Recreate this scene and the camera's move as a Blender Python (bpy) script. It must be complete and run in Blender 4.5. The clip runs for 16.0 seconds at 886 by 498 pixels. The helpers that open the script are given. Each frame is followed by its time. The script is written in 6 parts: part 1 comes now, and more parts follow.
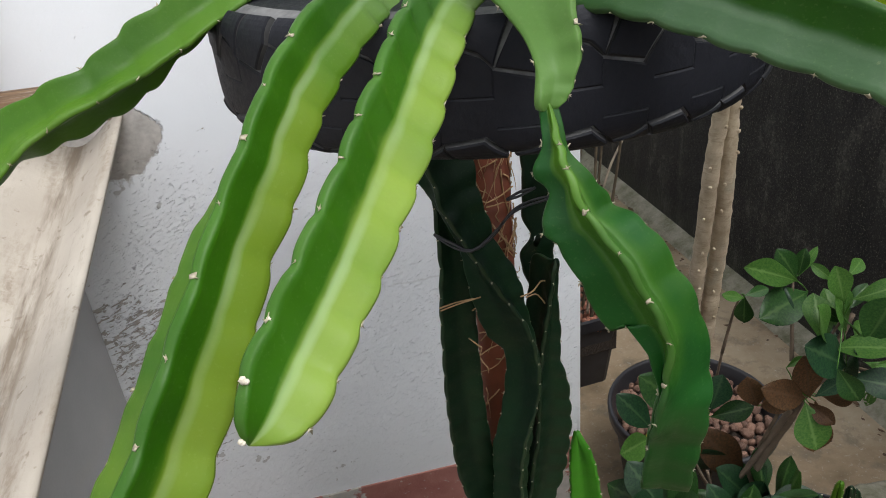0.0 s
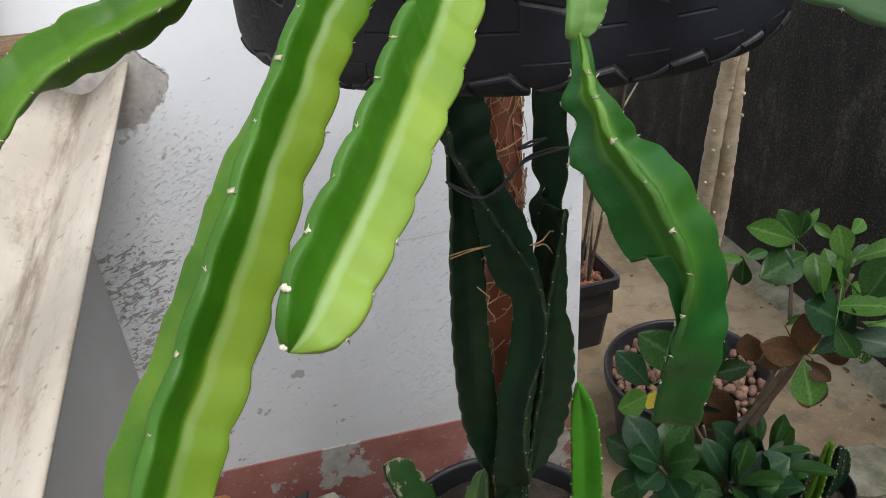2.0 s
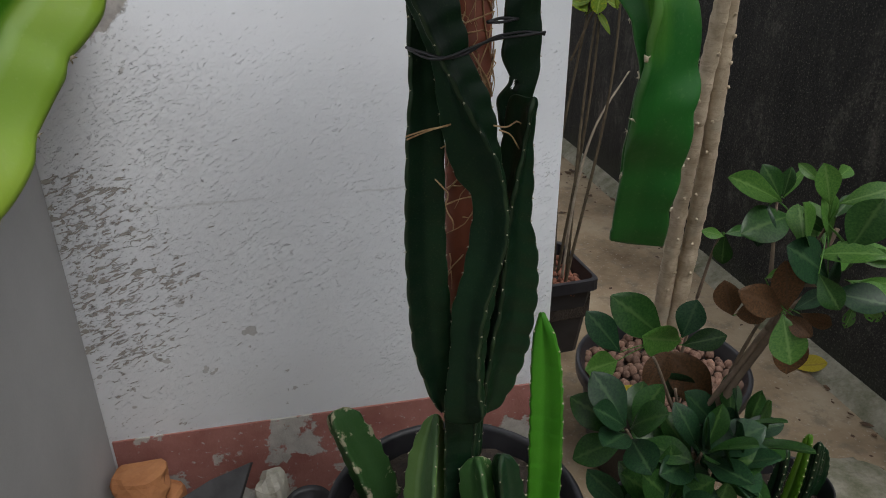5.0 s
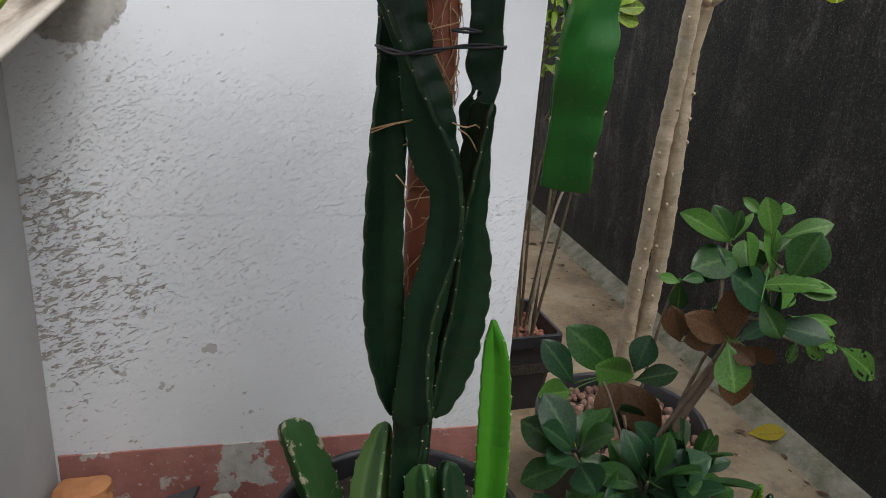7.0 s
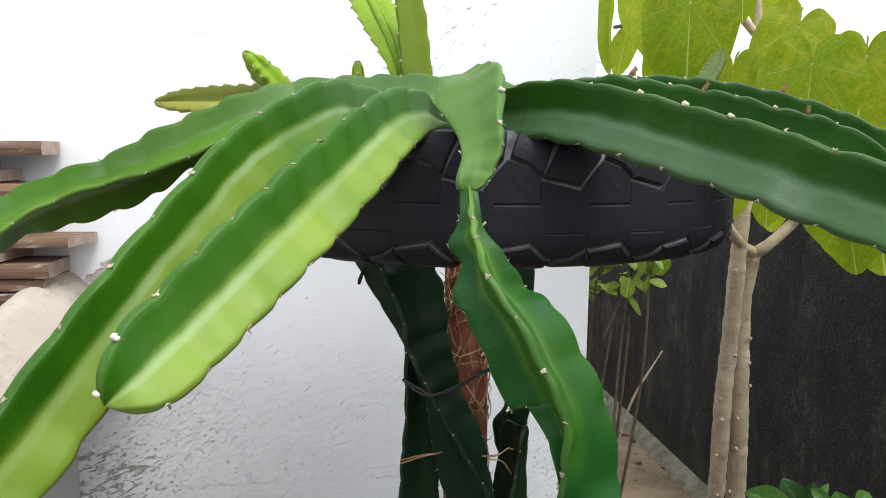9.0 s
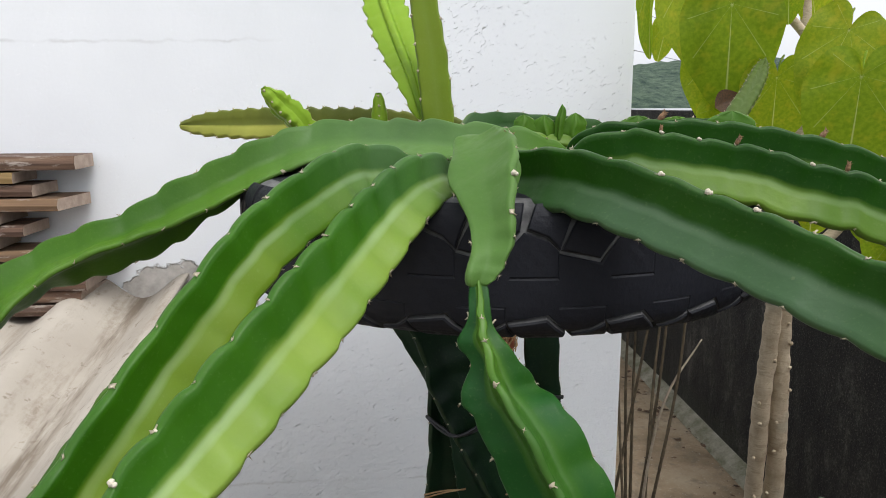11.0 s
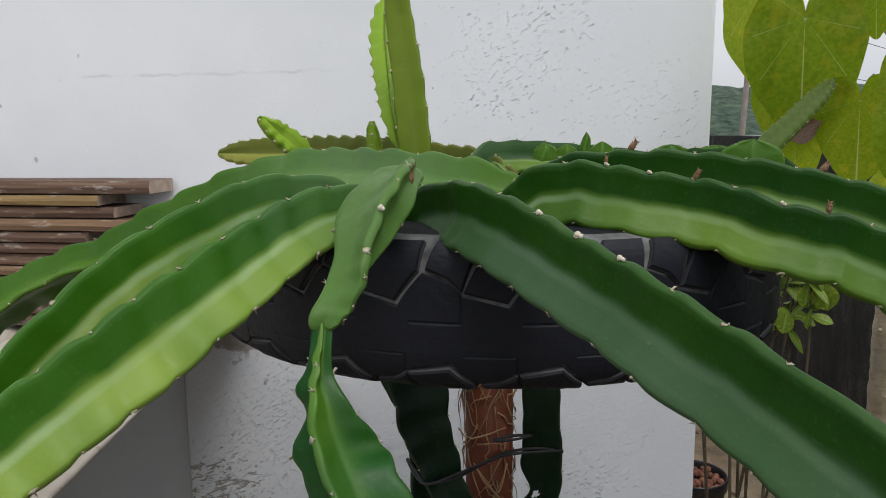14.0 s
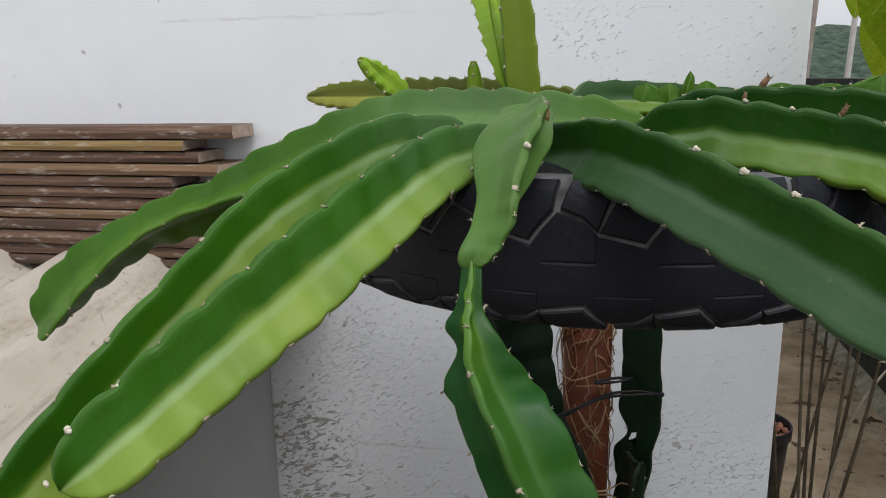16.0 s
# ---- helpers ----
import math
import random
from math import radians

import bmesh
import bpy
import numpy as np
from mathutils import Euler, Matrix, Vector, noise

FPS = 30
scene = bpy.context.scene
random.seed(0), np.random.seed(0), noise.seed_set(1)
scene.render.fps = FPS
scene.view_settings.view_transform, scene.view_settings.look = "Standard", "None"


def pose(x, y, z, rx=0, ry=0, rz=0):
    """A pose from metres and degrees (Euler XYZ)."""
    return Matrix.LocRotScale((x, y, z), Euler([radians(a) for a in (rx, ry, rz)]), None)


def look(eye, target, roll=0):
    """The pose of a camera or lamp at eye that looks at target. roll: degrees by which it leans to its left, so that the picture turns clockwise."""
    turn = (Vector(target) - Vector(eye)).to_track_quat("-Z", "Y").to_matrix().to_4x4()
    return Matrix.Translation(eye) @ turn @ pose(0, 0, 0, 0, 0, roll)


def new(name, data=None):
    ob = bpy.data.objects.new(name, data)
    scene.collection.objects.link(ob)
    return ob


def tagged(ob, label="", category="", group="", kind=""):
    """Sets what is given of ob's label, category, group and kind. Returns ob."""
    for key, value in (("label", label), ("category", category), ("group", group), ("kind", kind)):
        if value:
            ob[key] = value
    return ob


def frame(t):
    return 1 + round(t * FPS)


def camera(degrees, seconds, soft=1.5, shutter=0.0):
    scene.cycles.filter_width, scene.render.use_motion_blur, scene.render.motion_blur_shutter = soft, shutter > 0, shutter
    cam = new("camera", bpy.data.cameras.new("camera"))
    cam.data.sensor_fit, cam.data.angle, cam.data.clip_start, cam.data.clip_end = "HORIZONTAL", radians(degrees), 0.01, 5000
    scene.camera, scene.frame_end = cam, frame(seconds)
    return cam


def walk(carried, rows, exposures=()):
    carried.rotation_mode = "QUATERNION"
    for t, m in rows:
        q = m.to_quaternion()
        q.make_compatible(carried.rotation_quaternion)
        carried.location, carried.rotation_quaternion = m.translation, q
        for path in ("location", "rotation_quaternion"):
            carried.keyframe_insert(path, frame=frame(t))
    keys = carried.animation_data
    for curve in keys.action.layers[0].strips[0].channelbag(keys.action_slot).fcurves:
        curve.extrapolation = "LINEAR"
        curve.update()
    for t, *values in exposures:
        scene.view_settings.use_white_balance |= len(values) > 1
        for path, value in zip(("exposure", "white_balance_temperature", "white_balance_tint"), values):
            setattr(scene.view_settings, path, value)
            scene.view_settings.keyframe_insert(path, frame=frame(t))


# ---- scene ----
from mathutils import geometry

cam = camera(62.7, 16.0, soft=0.95)
PATH = [
    (0, (0.123, 0.027, 1.631), (0.447, 1.767, 0.7), -5.7),
    (0.5, (0.123, 0.029, 1.626), (0.462, 1.751, 0.668), -5.2),
    (1, (0.108, 0.026, 1.622), (0.391, 1.743, 0.636), -5.5),
    (1.5, (0.102, 0.027, 1.615), (0.435, 1.725, 0.612), -4.1),
    (2, (0.095, 0.013, 1.612), (0.425, 1.712, 0.608), -4.5),
    (2.5, (0.099, -0.003, 1.613), (0.414, 1.699, 0.612), -4.6),
    (3, (0.096, -0.012, 1.587), (0.404, 1.673, 0.554), -2.4),
    (3.5, (0.102, -0.018, 1.533), (0.424, 1.678, 0.523), -0.9),
    (3.7, (0.111, -0.012, 1.513), (0.464, 1.699, 0.539), -1.3),
    (5.8, (0.12, -0.035, 1.355), (0.58, 1.76, 0.603), 1.8),
    (6, (0.118, -0.044, 1.346), (0.617, 1.776, 0.685), 2.6),
    (6.5, (0.124, -0.063, 1.307), (0.624, 1.744, 0.612), 4.2),
    (7, (0.135, -0.101, 1.313), (0.588, 1.727, 0.641), 3.9),
    (7.5, (0.171, -0.118, 1.369), (0.49, 1.755, 0.746), 1.6),
    (8, (0.183, -0.094, 1.455), (0.375, 1.847, 1.014), 1.1),
    (8.5, (0.187, -0.07, 1.489), (0.446, 1.886, 1.163), 1.2),
    (9, (0.194, -0.055, 1.518), (0.449, 1.911, 1.249), 0.4),
    (9.5, (0.201, -0.027, 1.546), (0.389, 1.946, 1.275), 0.3),
    (9.7, (0.205, -0.024, 1.558), (0.355, 1.94, 1.211), -0.1),
    (11.8, (0.253, -0.035, 1.618), (0.377, 1.922, 1.227), -0.6),
    (12, (0.294, -0.037, 1.614), (0.279, 1.923, 1.217), -0.5),
    (12.5, (0.387, -0.018, 1.606), (0.123, 1.903, 1.117), 0.9),
    (13, (0.413, 0.004, 1.598), (0.076, 1.919, 1.132), 0.1),
    (13.5, (0.414, 0.02, 1.599), (0.13, 1.969, 1.253), -0.4),
    (14, (0.419, 0.024, 1.61), (0.112, 1.976, 1.297), -0.5),
    (14.5, (0.413, 0.021, 1.605), (0.074, 1.957, 1.237), -0.4),
    (15, (0.403, 0.022, 1.6), (-0.003, 1.94, 1.203), -0.5),
    (15.5, (0.391, 0.022, 1.608), (-0.008, 1.937, 1.194), -0.9),
    (16, (0.355, 0.013, 1.604), (-0.07, 1.915, 1.153), -1.0),
]
EXPOSURES = [(0, 0.84), (0.5, 0.44), (1, 0.92), (2, 0.98), (2.5, 0.95), (3, 0.23), (3.5, 0.48), (6, 0.5), (6.5, 0.72), (7, 0.87), (7.5, 0.46), (8, 0.4), (8.5, 0.5), (9, 1.1), (9.5, 0.69), (12, 0.74), (12.5, 0.77), (13, 0.65), (13.5, 0.7), (14, 0.24), (14.5, 0.54), (15, 0.62), (15.5, 0.02), (16, 0.3)]
walk(cam, [(t, look(eye, target, roll)) for t, eye, target, roll in PATH], EXPOSURES)

# ---- light ----
world = bpy.data.worlds.new("overcast_sky")
scene.world = world
world.use_nodes = True
wn = world.node_tree.nodes
sky = wn.new("ShaderNodeTexSky")
sky.sky_type, sky.sun_disc = "NISHITA", False
sky.sun_elevation, sky.sun_rotation = radians(62), radians(150)
sky.air_density, sky.dust_density, sky.ozone_density = 1.0, 4.0, 1.0
pale = wn.new("ShaderNodeHueSaturation")
pale.inputs["Saturation"].default_value = 0.12
world.node_tree.links.new(sky.outputs[0], pale.inputs["Color"])
veil = wn.new("ShaderNodeMix")
veil.data_type = "RGBA"
veil.inputs[0].default_value, veil.inputs[7].default_value = 0.5, (7.0, 7.2, 7.75, 1)
world.node_tree.links.new(pale.outputs[0], veil.inputs[6])
world.node_tree.links.new(veil.outputs[2], wn["Background"].inputs[0])
wn["Background"].inputs[1].default_value = 0.12
sun = new("sun", bpy.data.lights.new("sun", "SUN"))
sun.data.energy, sun.data.angle, sun.data.color = 0.9, radians(25), (1.0, 0.98, 0.965)
sun.matrix_world = look((0, 0, 0), (-0.23, 0.40, -0.88))


# ---- materials ----
def material(name, rough=0.6, metal=0.0):
    m = bpy.data.materials.new(name)
    m.use_nodes = True
    b = m.node_tree.nodes["Principled BSDF"]
    b.inputs["Roughness"].default_value, b.inputs["Metallic"].default_value = rough, metal
    return m


class Nodes:
    """Small wrapper to write node graphs in lines."""

    def __init__(self, m):
        self.t = m.node_tree
        self.b = self.t.nodes["Principled BSDF"]
        self.co = self.t.nodes.new("ShaderNodeTexCoord").outputs["Object"]

    def link(self, a, b):
        self.t.links.new(a, b)

    def scaled(self, sx, sy, sz):
        n = self.t.nodes.new("ShaderNodeMapping")
        n.inputs["Scale"].default_value = (sx, sy, sz)
        self.link(self.co, n.inputs["Vector"])
        return n.outputs[0]

    def slanted(self, sx, sy, sz, turn):
        n = self.t.nodes.new("ShaderNodeMapping")
        n.vector_type = "TEXTURE"
        n.inputs["Rotation"].default_value = (0, radians(turn), 0)
        n.inputs["Scale"].default_value = (1 / sx, 1 / sy, 1 / sz)
        self.link(self.co, n.inputs["Vector"])
        return n.outputs[0]

    def noise(self, scale, detail=4, rough=0.55, at=None, dist=0.0):
        n = self.t.nodes.new("ShaderNodeTexNoise")
        n.inputs["Scale"].default_value, n.inputs["Detail"].default_value = scale, detail
        n.inputs["Roughness"].default_value, n.inputs["Distortion"].default_value = rough, dist
        self.link(at or self.co, n.inputs["Vector"])
        return n.outputs[0]

    def ramp(self, value, *stops):
        n = self.t.nodes.new("ShaderNodeValToRGB")
        e = n.color_ramp.elements
        while len(e) < len(stops):
            e.new(0.5)
        for k, (pos, col) in zip(e, stops):
            k.position = pos
            k.color = (*col, 1) if isinstance(col, tuple) else (col, col, col, 1)
        self.link(value, n.inputs[0])
        return n.outputs[0]

    def mix(self, fac, a, b, kind="MIX"):
        n = self.t.nodes.new("ShaderNodeMix")
        n.data_type, n.blend_type = "RGBA", kind
        for v, i in ((fac, 0), (a, 6), (b, 7)):
            if isinstance(v, (int, float)):
                n.inputs[i].default_value = v
            elif isinstance(v, tuple):
                n.inputs[i].default_value = (*v, 1)
            else:
                self.link(v, n.inputs[i])
        return n.outputs[2]

    def math(self, op, a, b=0.0, clamp=False):
        n = self.t.nodes.new("ShaderNodeMath")
        n.operation, n.use_clamp = op, clamp
        for v, i in ((a, 0), (b, 1)):
            if isinstance(v, (int, float)):
                n.inputs[i].default_value = v
            else:
                self.link(v, n.inputs[i])
        return n.outputs[0]

    def attr(self, name):
        n = self.t.nodes.new("ShaderNodeAttribute")
        n.attribute_name = name
        return n.outputs["Fac"]

    def random(self):
        return self.t.nodes.new("ShaderNodeObjectInfo").outputs["Random"]

    def island(self):
        return self.t.nodes.new("ShaderNodeNewGeometry").outputs["Random Per Island"]

    def axis(self, i):
        n = self.t.nodes.new("ShaderNodeSeparateXYZ")
        self.link(self.co, n.inputs[0])
        return n.outputs[i]

    def color(self, c):
        self.link(c, self.b.inputs["Base Color"])

    def rough(self, c):
        self.link(c, self.b.inputs["Roughness"])

    def bump(self, h, strength=0.3, dist=0.002):
        n = self.t.nodes.new("ShaderNodeBump")
        n.inputs["Strength"].default_value, n.inputs["Distance"].default_value = strength, dist
        self.link(h, n.inputs["Height"])
        self.link(n.outputs[0], self.b.inputs["Normal"])


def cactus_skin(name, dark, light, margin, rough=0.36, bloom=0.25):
    """Waxy skin: skin tone and shade in one colour, some wings deeper green, the others yellower towards the rim, with
    a pale bloom in the furrows.
    """
    m = material(name, rough)
    n = Nodes(m)
    big, fine = n.noise(9, 3), n.noise(120, 4, 0.6)
    c = n.ramp(big, (0.32, dark), (0.70, light))
    rib = n.attr("rib")
    # 1 on the dark flanks: part skin tone, part shade put into the colour
    under = n.math("SUBTRACT", 1.0, n.attr("shade_tone"))
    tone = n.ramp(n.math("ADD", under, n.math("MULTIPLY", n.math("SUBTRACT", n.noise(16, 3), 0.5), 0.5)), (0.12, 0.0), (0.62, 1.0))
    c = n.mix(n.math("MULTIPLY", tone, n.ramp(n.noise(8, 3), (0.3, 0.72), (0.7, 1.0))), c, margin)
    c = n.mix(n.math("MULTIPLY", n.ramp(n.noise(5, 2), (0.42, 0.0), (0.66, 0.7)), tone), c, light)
    grey = n.math("MULTIPLY", n.ramp(rib, (0.0, 0.9), (0.10, 0.50), (0.27, 0.0)), n.ramp(n.noise(14, 3), (0.35, 0.35), (0.7, 1.0)))
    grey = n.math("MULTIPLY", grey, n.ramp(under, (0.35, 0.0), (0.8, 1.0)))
    c = n.mix(n.math("MULTIPLY", grey, bloom), c, (0.42, 0.56, 0.37))
    if bloom > 0.4:
        crown = n.math("ADD", n.axis(1), n.math("MULTIPLY", n.noise(11, 4, 0.6), 0.14))
        here = n.math("MULTIPLY", n.ramp(crown, (0.57, 0.0), (0.74, 0.28)), n.math("MULTIPLY", n.ramp(n.axis(0), (0.30, 1.0), (0.37, 0.0)), n.ramp(n.math("ADD", n.axis(0), 0.5), (0.56, 0.0), (0.70, 1.0))))
        c = n.mix(here, c, (0.19, 0.29, 0.16))
    rim = n.math("MULTIPLY", n.ramp(rib, (0.93, 0.0), (1.0, 1.0)), n.ramp(n.noise(30, 3), (0.3, 0.25), (0.7, 1.0)))
    c = n.mix(n.math("MULTIPLY", rim, 0.07), c, (0.36, 0.46, 0.22))
    # shade of the creases beside the areoles, put into the colour
    crease = n.math("MULTIPLY", n.attr("crease"), n.ramp(n.noise(40, 3), (0.35, 0.2), (0.65, 1.0)))
    c = n.mix(n.math("MULTIPLY", crease, 0.10), c, dark)
    c = n.mix(n.ramp(n.noise(420, 3, 0.6), (0.58, 0.0), (0.74, 0.06)), c, (0.34, 0.42, 0.18))
    scar = n.ramp(n.noise(46, 5, 0.7), (0.70, 0.0), (0.76, 0.55))
    c = n.mix(n.math("MULTIPLY", scar, 0.45), c, (0.30, 0.30, 0.15))
    n.color(c)
    n.rough(n.ramp(fine, (0.3, rough - 0.05), (0.7, rough + 0.12)))
    n.bump(n.math("ADD", n.noise(38, 3), n.math("MULTIPLY", fine, 0.35)), 0.3, 0.0022)
    n.b.inputs["Subsurface Weight"].default_value = 0.1
    n.b.inputs["Specular IOR Level"].default_value = 0.20
    n.b.inputs["Subsurface Radius"].default_value = (0.004, 0.008, 0.002)
    return m


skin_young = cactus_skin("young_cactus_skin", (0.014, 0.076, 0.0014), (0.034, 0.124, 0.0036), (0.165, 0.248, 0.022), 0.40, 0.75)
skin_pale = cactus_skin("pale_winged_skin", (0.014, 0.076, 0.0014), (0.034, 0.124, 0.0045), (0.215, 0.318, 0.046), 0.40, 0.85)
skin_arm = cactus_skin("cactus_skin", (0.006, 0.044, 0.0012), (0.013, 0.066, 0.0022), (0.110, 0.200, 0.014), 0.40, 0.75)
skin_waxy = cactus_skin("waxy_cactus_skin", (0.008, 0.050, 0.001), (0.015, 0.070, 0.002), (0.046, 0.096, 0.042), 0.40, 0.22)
# blue-green of the tied stems, with the tyre's shade put into the colour
skin_dark = cactus_skin("darkened_cactus_skin", (0.0034, 0.014, 0.007), (0.007, 0.024, 0.0105), (0.0095, 0.033, 0.013), 0.36, 0.06)
skin_blade = cactus_skin("thin_blade_skin", (0.007, 0.052, 0.008), (0.012, 0.076, 0.012), (0.085, 0.195, 0.012), 0.36, 0.18)
skin_red = cactus_skin("reddish_shoot_skin", (0.075, 0.095, 0.014), (0.13, 0.15, 0.018), (0.32, 0.33, 0.06), 0.42, 0.05)
skin_olive = cactus_skin("olive_stem_skin", (0.078, 0.138, 0.006), (0.145, 0.180, 0.018), (0.15, 0.23, 0.014), 0.42, 0.05)
skin_sprout = cactus_skin("sprout_skin", (0.030, 0.066, 0.005), (0.062, 0.094, 0.010), (0.055, 0.095, 0.010), 0.46, 0.05)
skin_fresh = cactus_skin("lime_shoot_skin", (0.15, 0.27, 0.012), (0.22, 0.35, 0.02), (0.20, 0.34, 0.02), 0.42, 0.05)
skin_vivid = cactus_skin("vivid_cactus_skin", (0.028, 0.15, 0.008), (0.048, 0.205, 0.012), (0.05, 0.22, 0.014), 0.4, 0.02)
skin_light = cactus_skin("fresh_cactus_skin", (0.030, 0.098, 0.004), (0.058, 0.150, 0.008), (0.085, 0.185, 0.014), 0.42, 0.45)
skin_node = cactus_skin("bloomed_joint_skin", (0.046, 0.125, 0.016), (0.085, 0.175, 0.034), (0.085, 0.175, 0.038), 0.46, 0.2)


def scarred():
    m = cactus_skin("scarred_cactus_skin", (0.012, 0.045, 0.012), (0.028, 0.082, 0.022), (0.03, 0.085, 0.02), 0.5, 0.05)
    n = Nodes(m)
    old = n.b.inputs["Base Color"].links[0].from_socket
    crust = n.math("ADD", n.math("MULTIPLY", n.noise(34, 5, 0.65), 0.72), n.math("MULTIPLY", n.attr("rib"), 0.13))
    n.color(n.mix(n.ramp(crust, (0.50, 0.0), (0.54, 0.9)), old, (0.36, 0.33, 0.22)))
    return m


skin_scar = scarred()


def simple(name, a, b, scale, rough, fine=90, bump=0.25, dist=0.002, metal=0.0, by_object=0.0, by_island=0.0):
    """Two colours over two scales of noise, with fine relief."""
    m = material(name, rough, metal)
    n = Nodes(m)
    f = n.noise(fine, 5, 0.65)
    c = n.ramp(n.math("ADD", n.math("MULTIPLY", n.noise(scale, 4), 0.7), n.math("MULTIPLY", f, 0.3)), (0.35, a), (0.65, b))
    if by_object:
        c = n.mix(1.0, c, n.ramp(n.random(), (0.0, 1.0 - by_object), (1.0, 1.0 + by_object * 0.6)), "MULTIPLY")
    if by_island:
        c = n.mix(1.0, c, n.ramp(n.island(), (0.0, 1.0 - by_island), (1.0, 1.0)), "MULTIPLY")
    n.color(c)
    n.rough(n.ramp(f, (0.3, max(rough - 0.1, 0.05)), (0.7, min(rough + 0.1, 1.0))))
    n.bump(f, bump, dist)
    return m


areole_wool = simple("areole_wool", (0.34, 0.29, 0.20), (0.56, 0.50, 0.38), 200, 0.9, 900)
bud_scale = simple("bud_scales", (0.10, 0.045, 0.022), (0.26, 0.15, 0.07), 300, 0.7, 500)
rubber = simple("old_tyre_rubber", (0.0030, 0.0036, 0.0062), (0.0085, 0.0096, 0.0155), 12, 0.62, 160, 0.45, 0.0015)
rubber.node_tree.nodes["Principled BSDF"].inputs["Specular IOR Level"].default_value = 0.32
rubber_dust = simple("dusty_groove_rubber", (0.04, 0.04, 0.042), (0.26, 0.26, 0.255), 20, 0.85, 120, 0.3, 0.001)
rubber_worn = simple("worn_groove_rubber", (0.012, 0.012, 0.014), (0.10, 0.10, 0.10), 26, 0.85, 140, 0.3, 0.001)
pipe_mat = simple("terracotta_pvc", (0.15, 0.036, 0.016), (0.24, 0.066, 0.030), 18, 0.55, 140, 0.2, 0.001)
root_mat = simple("dry_root", (0.30, 0.17, 0.08), (0.52, 0.35, 0.19), 60, 0.85, 300)
black_plastic = simple("black_plastic", (0.012, 0.012, 0.015), (0.028, 0.028, 0.032), 20, 0.42, 200, 0.15, 0.001)
soil = simple("potting_soil", (0.018, 0.013, 0.010), (0.05, 0.036, 0.026), 40, 0.95, 160, 0.8, 0.006)
clay_ball = simple("expanded_clay", (0.12, 0.065, 0.045), (0.27, 0.16, 0.115), 60, 0.9, 300, 0.5, 0.002, by_object=0.45)
clay_red = simple("red_clay_grit", (0.20, 0.075, 0.045), (0.32, 0.14, 0.09), 60, 0.9, 300, 0.5, 0.002, by_object=0.35)
terracotta = simple("broken_terracotta", (0.38, 0.15, 0.06), (0.52, 0.24, 0.10), 14, 0.85, 140, 0.3, 0.002)
slate = simple("dark_slate", (0.02, 0.02, 0.022), (0.05, 0.05, 0.052), 18, 0.6, 120, 0.4, 0.002)
rubble = simple("broken_mortar", (0.24, 0.24, 0.22), (0.42, 0.42, 0.39), 22, 0.95, 140, 0.7, 0.004)
rubble_pale = simple("pale_mortar", (0.34, 0.33, 0.27), (0.50, 0.48, 0.41), 20, 0.95, 90, 0.7, 0.005)
bark = material("pale_bark", 0.88)
bk = Nodes(bark)
rings = bk.noise(1.0, 4, 0.6, bk.scaled(34, 34, 120), 1.2)
bk_tone = bk.ramp(bk.noise(22, 5, 0.6), (0.3, (0.36, 0.285, 0.19)), (0.7, (0.57, 0.475, 0.345)))
bk_tone = bk.mix(bk.ramp(rings, (0.36, 0.35), (0.48, 0.0)), bk_tone, (0.22, 0.165, 0.10))
bk.color(bk.mix(bk.ramp(bk.noise(9, 4), (0.58, 0.0), (0.70, 0.5)), bk_tone, (0.30, 0.29, 0.22)))
bk.bump(bk.math("ADD", rings, bk.math("ADD", bk.noise(30, 4), bk.math("MULTIPLY", bk.noise(120, 4), 0.5))), 0.6, 0.004)
twig_brown = simple("dark_twig", (0.045, 0.032, 0.018), (0.11, 0.085, 0.050), 40, 0.9, 200, 0.5, 0.002)
twig_bark = simple("brown_twig", (0.09, 0.065, 0.045), (0.17, 0.125, 0.085), 40, 0.9, 200, 0.5, 0.002)
twig_dry = simple("dry_twig", (0.20, 0.16, 0.12), (0.32, 0.27, 0.2), 40, 0.9, 200, 0.5, 0.002)


def leaf_mat(name, a, b, vein, rough=0.3, yellow=None, spots=0.0, thin_part=0.4):
    m = material(name, rough)
    n = Nodes(m)
    c = n.ramp(n.noise(28, 3), (0.35, a), (0.65, b))
    if yellow:
        c = n.mix(n.ramp(n.noise(7, 3, 0.5), (0.52, 0.0), (0.72, 0.6)), c, yellow)
    c = n.mix(1.0, c, n.ramp(n.random(), (0.0, 0.78), (1.0, 1.2)), "MULTIPLY")
    c = n.mix(n.ramp(n.attr("vein"), (0.55, 0.0), (0.9, 0.75)), c, vein)
    if spots:
        c = n.mix(n.ramp(n.noise(60, 4, 0.6), (0.68, 0.0), (0.73, spots)), c, (0.16, 0.09, 0.04))
    n.color(c)
    n.bump(n.math("ADD", n.noise(90, 3), n.attr("vein")), 0.25, 0.001)
    n.b.inputs["Specular IOR Level"].default_value = 0.3
    thin = n.t.nodes.new("ShaderNodeBsdfTranslucent")
    n.link(c, thin.inputs["Color"])
    both = n.t.nodes.new("ShaderNodeMixShader")
    both.inputs[0].default_value = thin_part
    n.link(n.b.outputs[0], both.inputs[1])
    n.link(thin.outputs[0], both.inputs[2])
    n.link(both.outputs[0], n.t.nodes["Material Output"].inputs["Surface"])
    return m


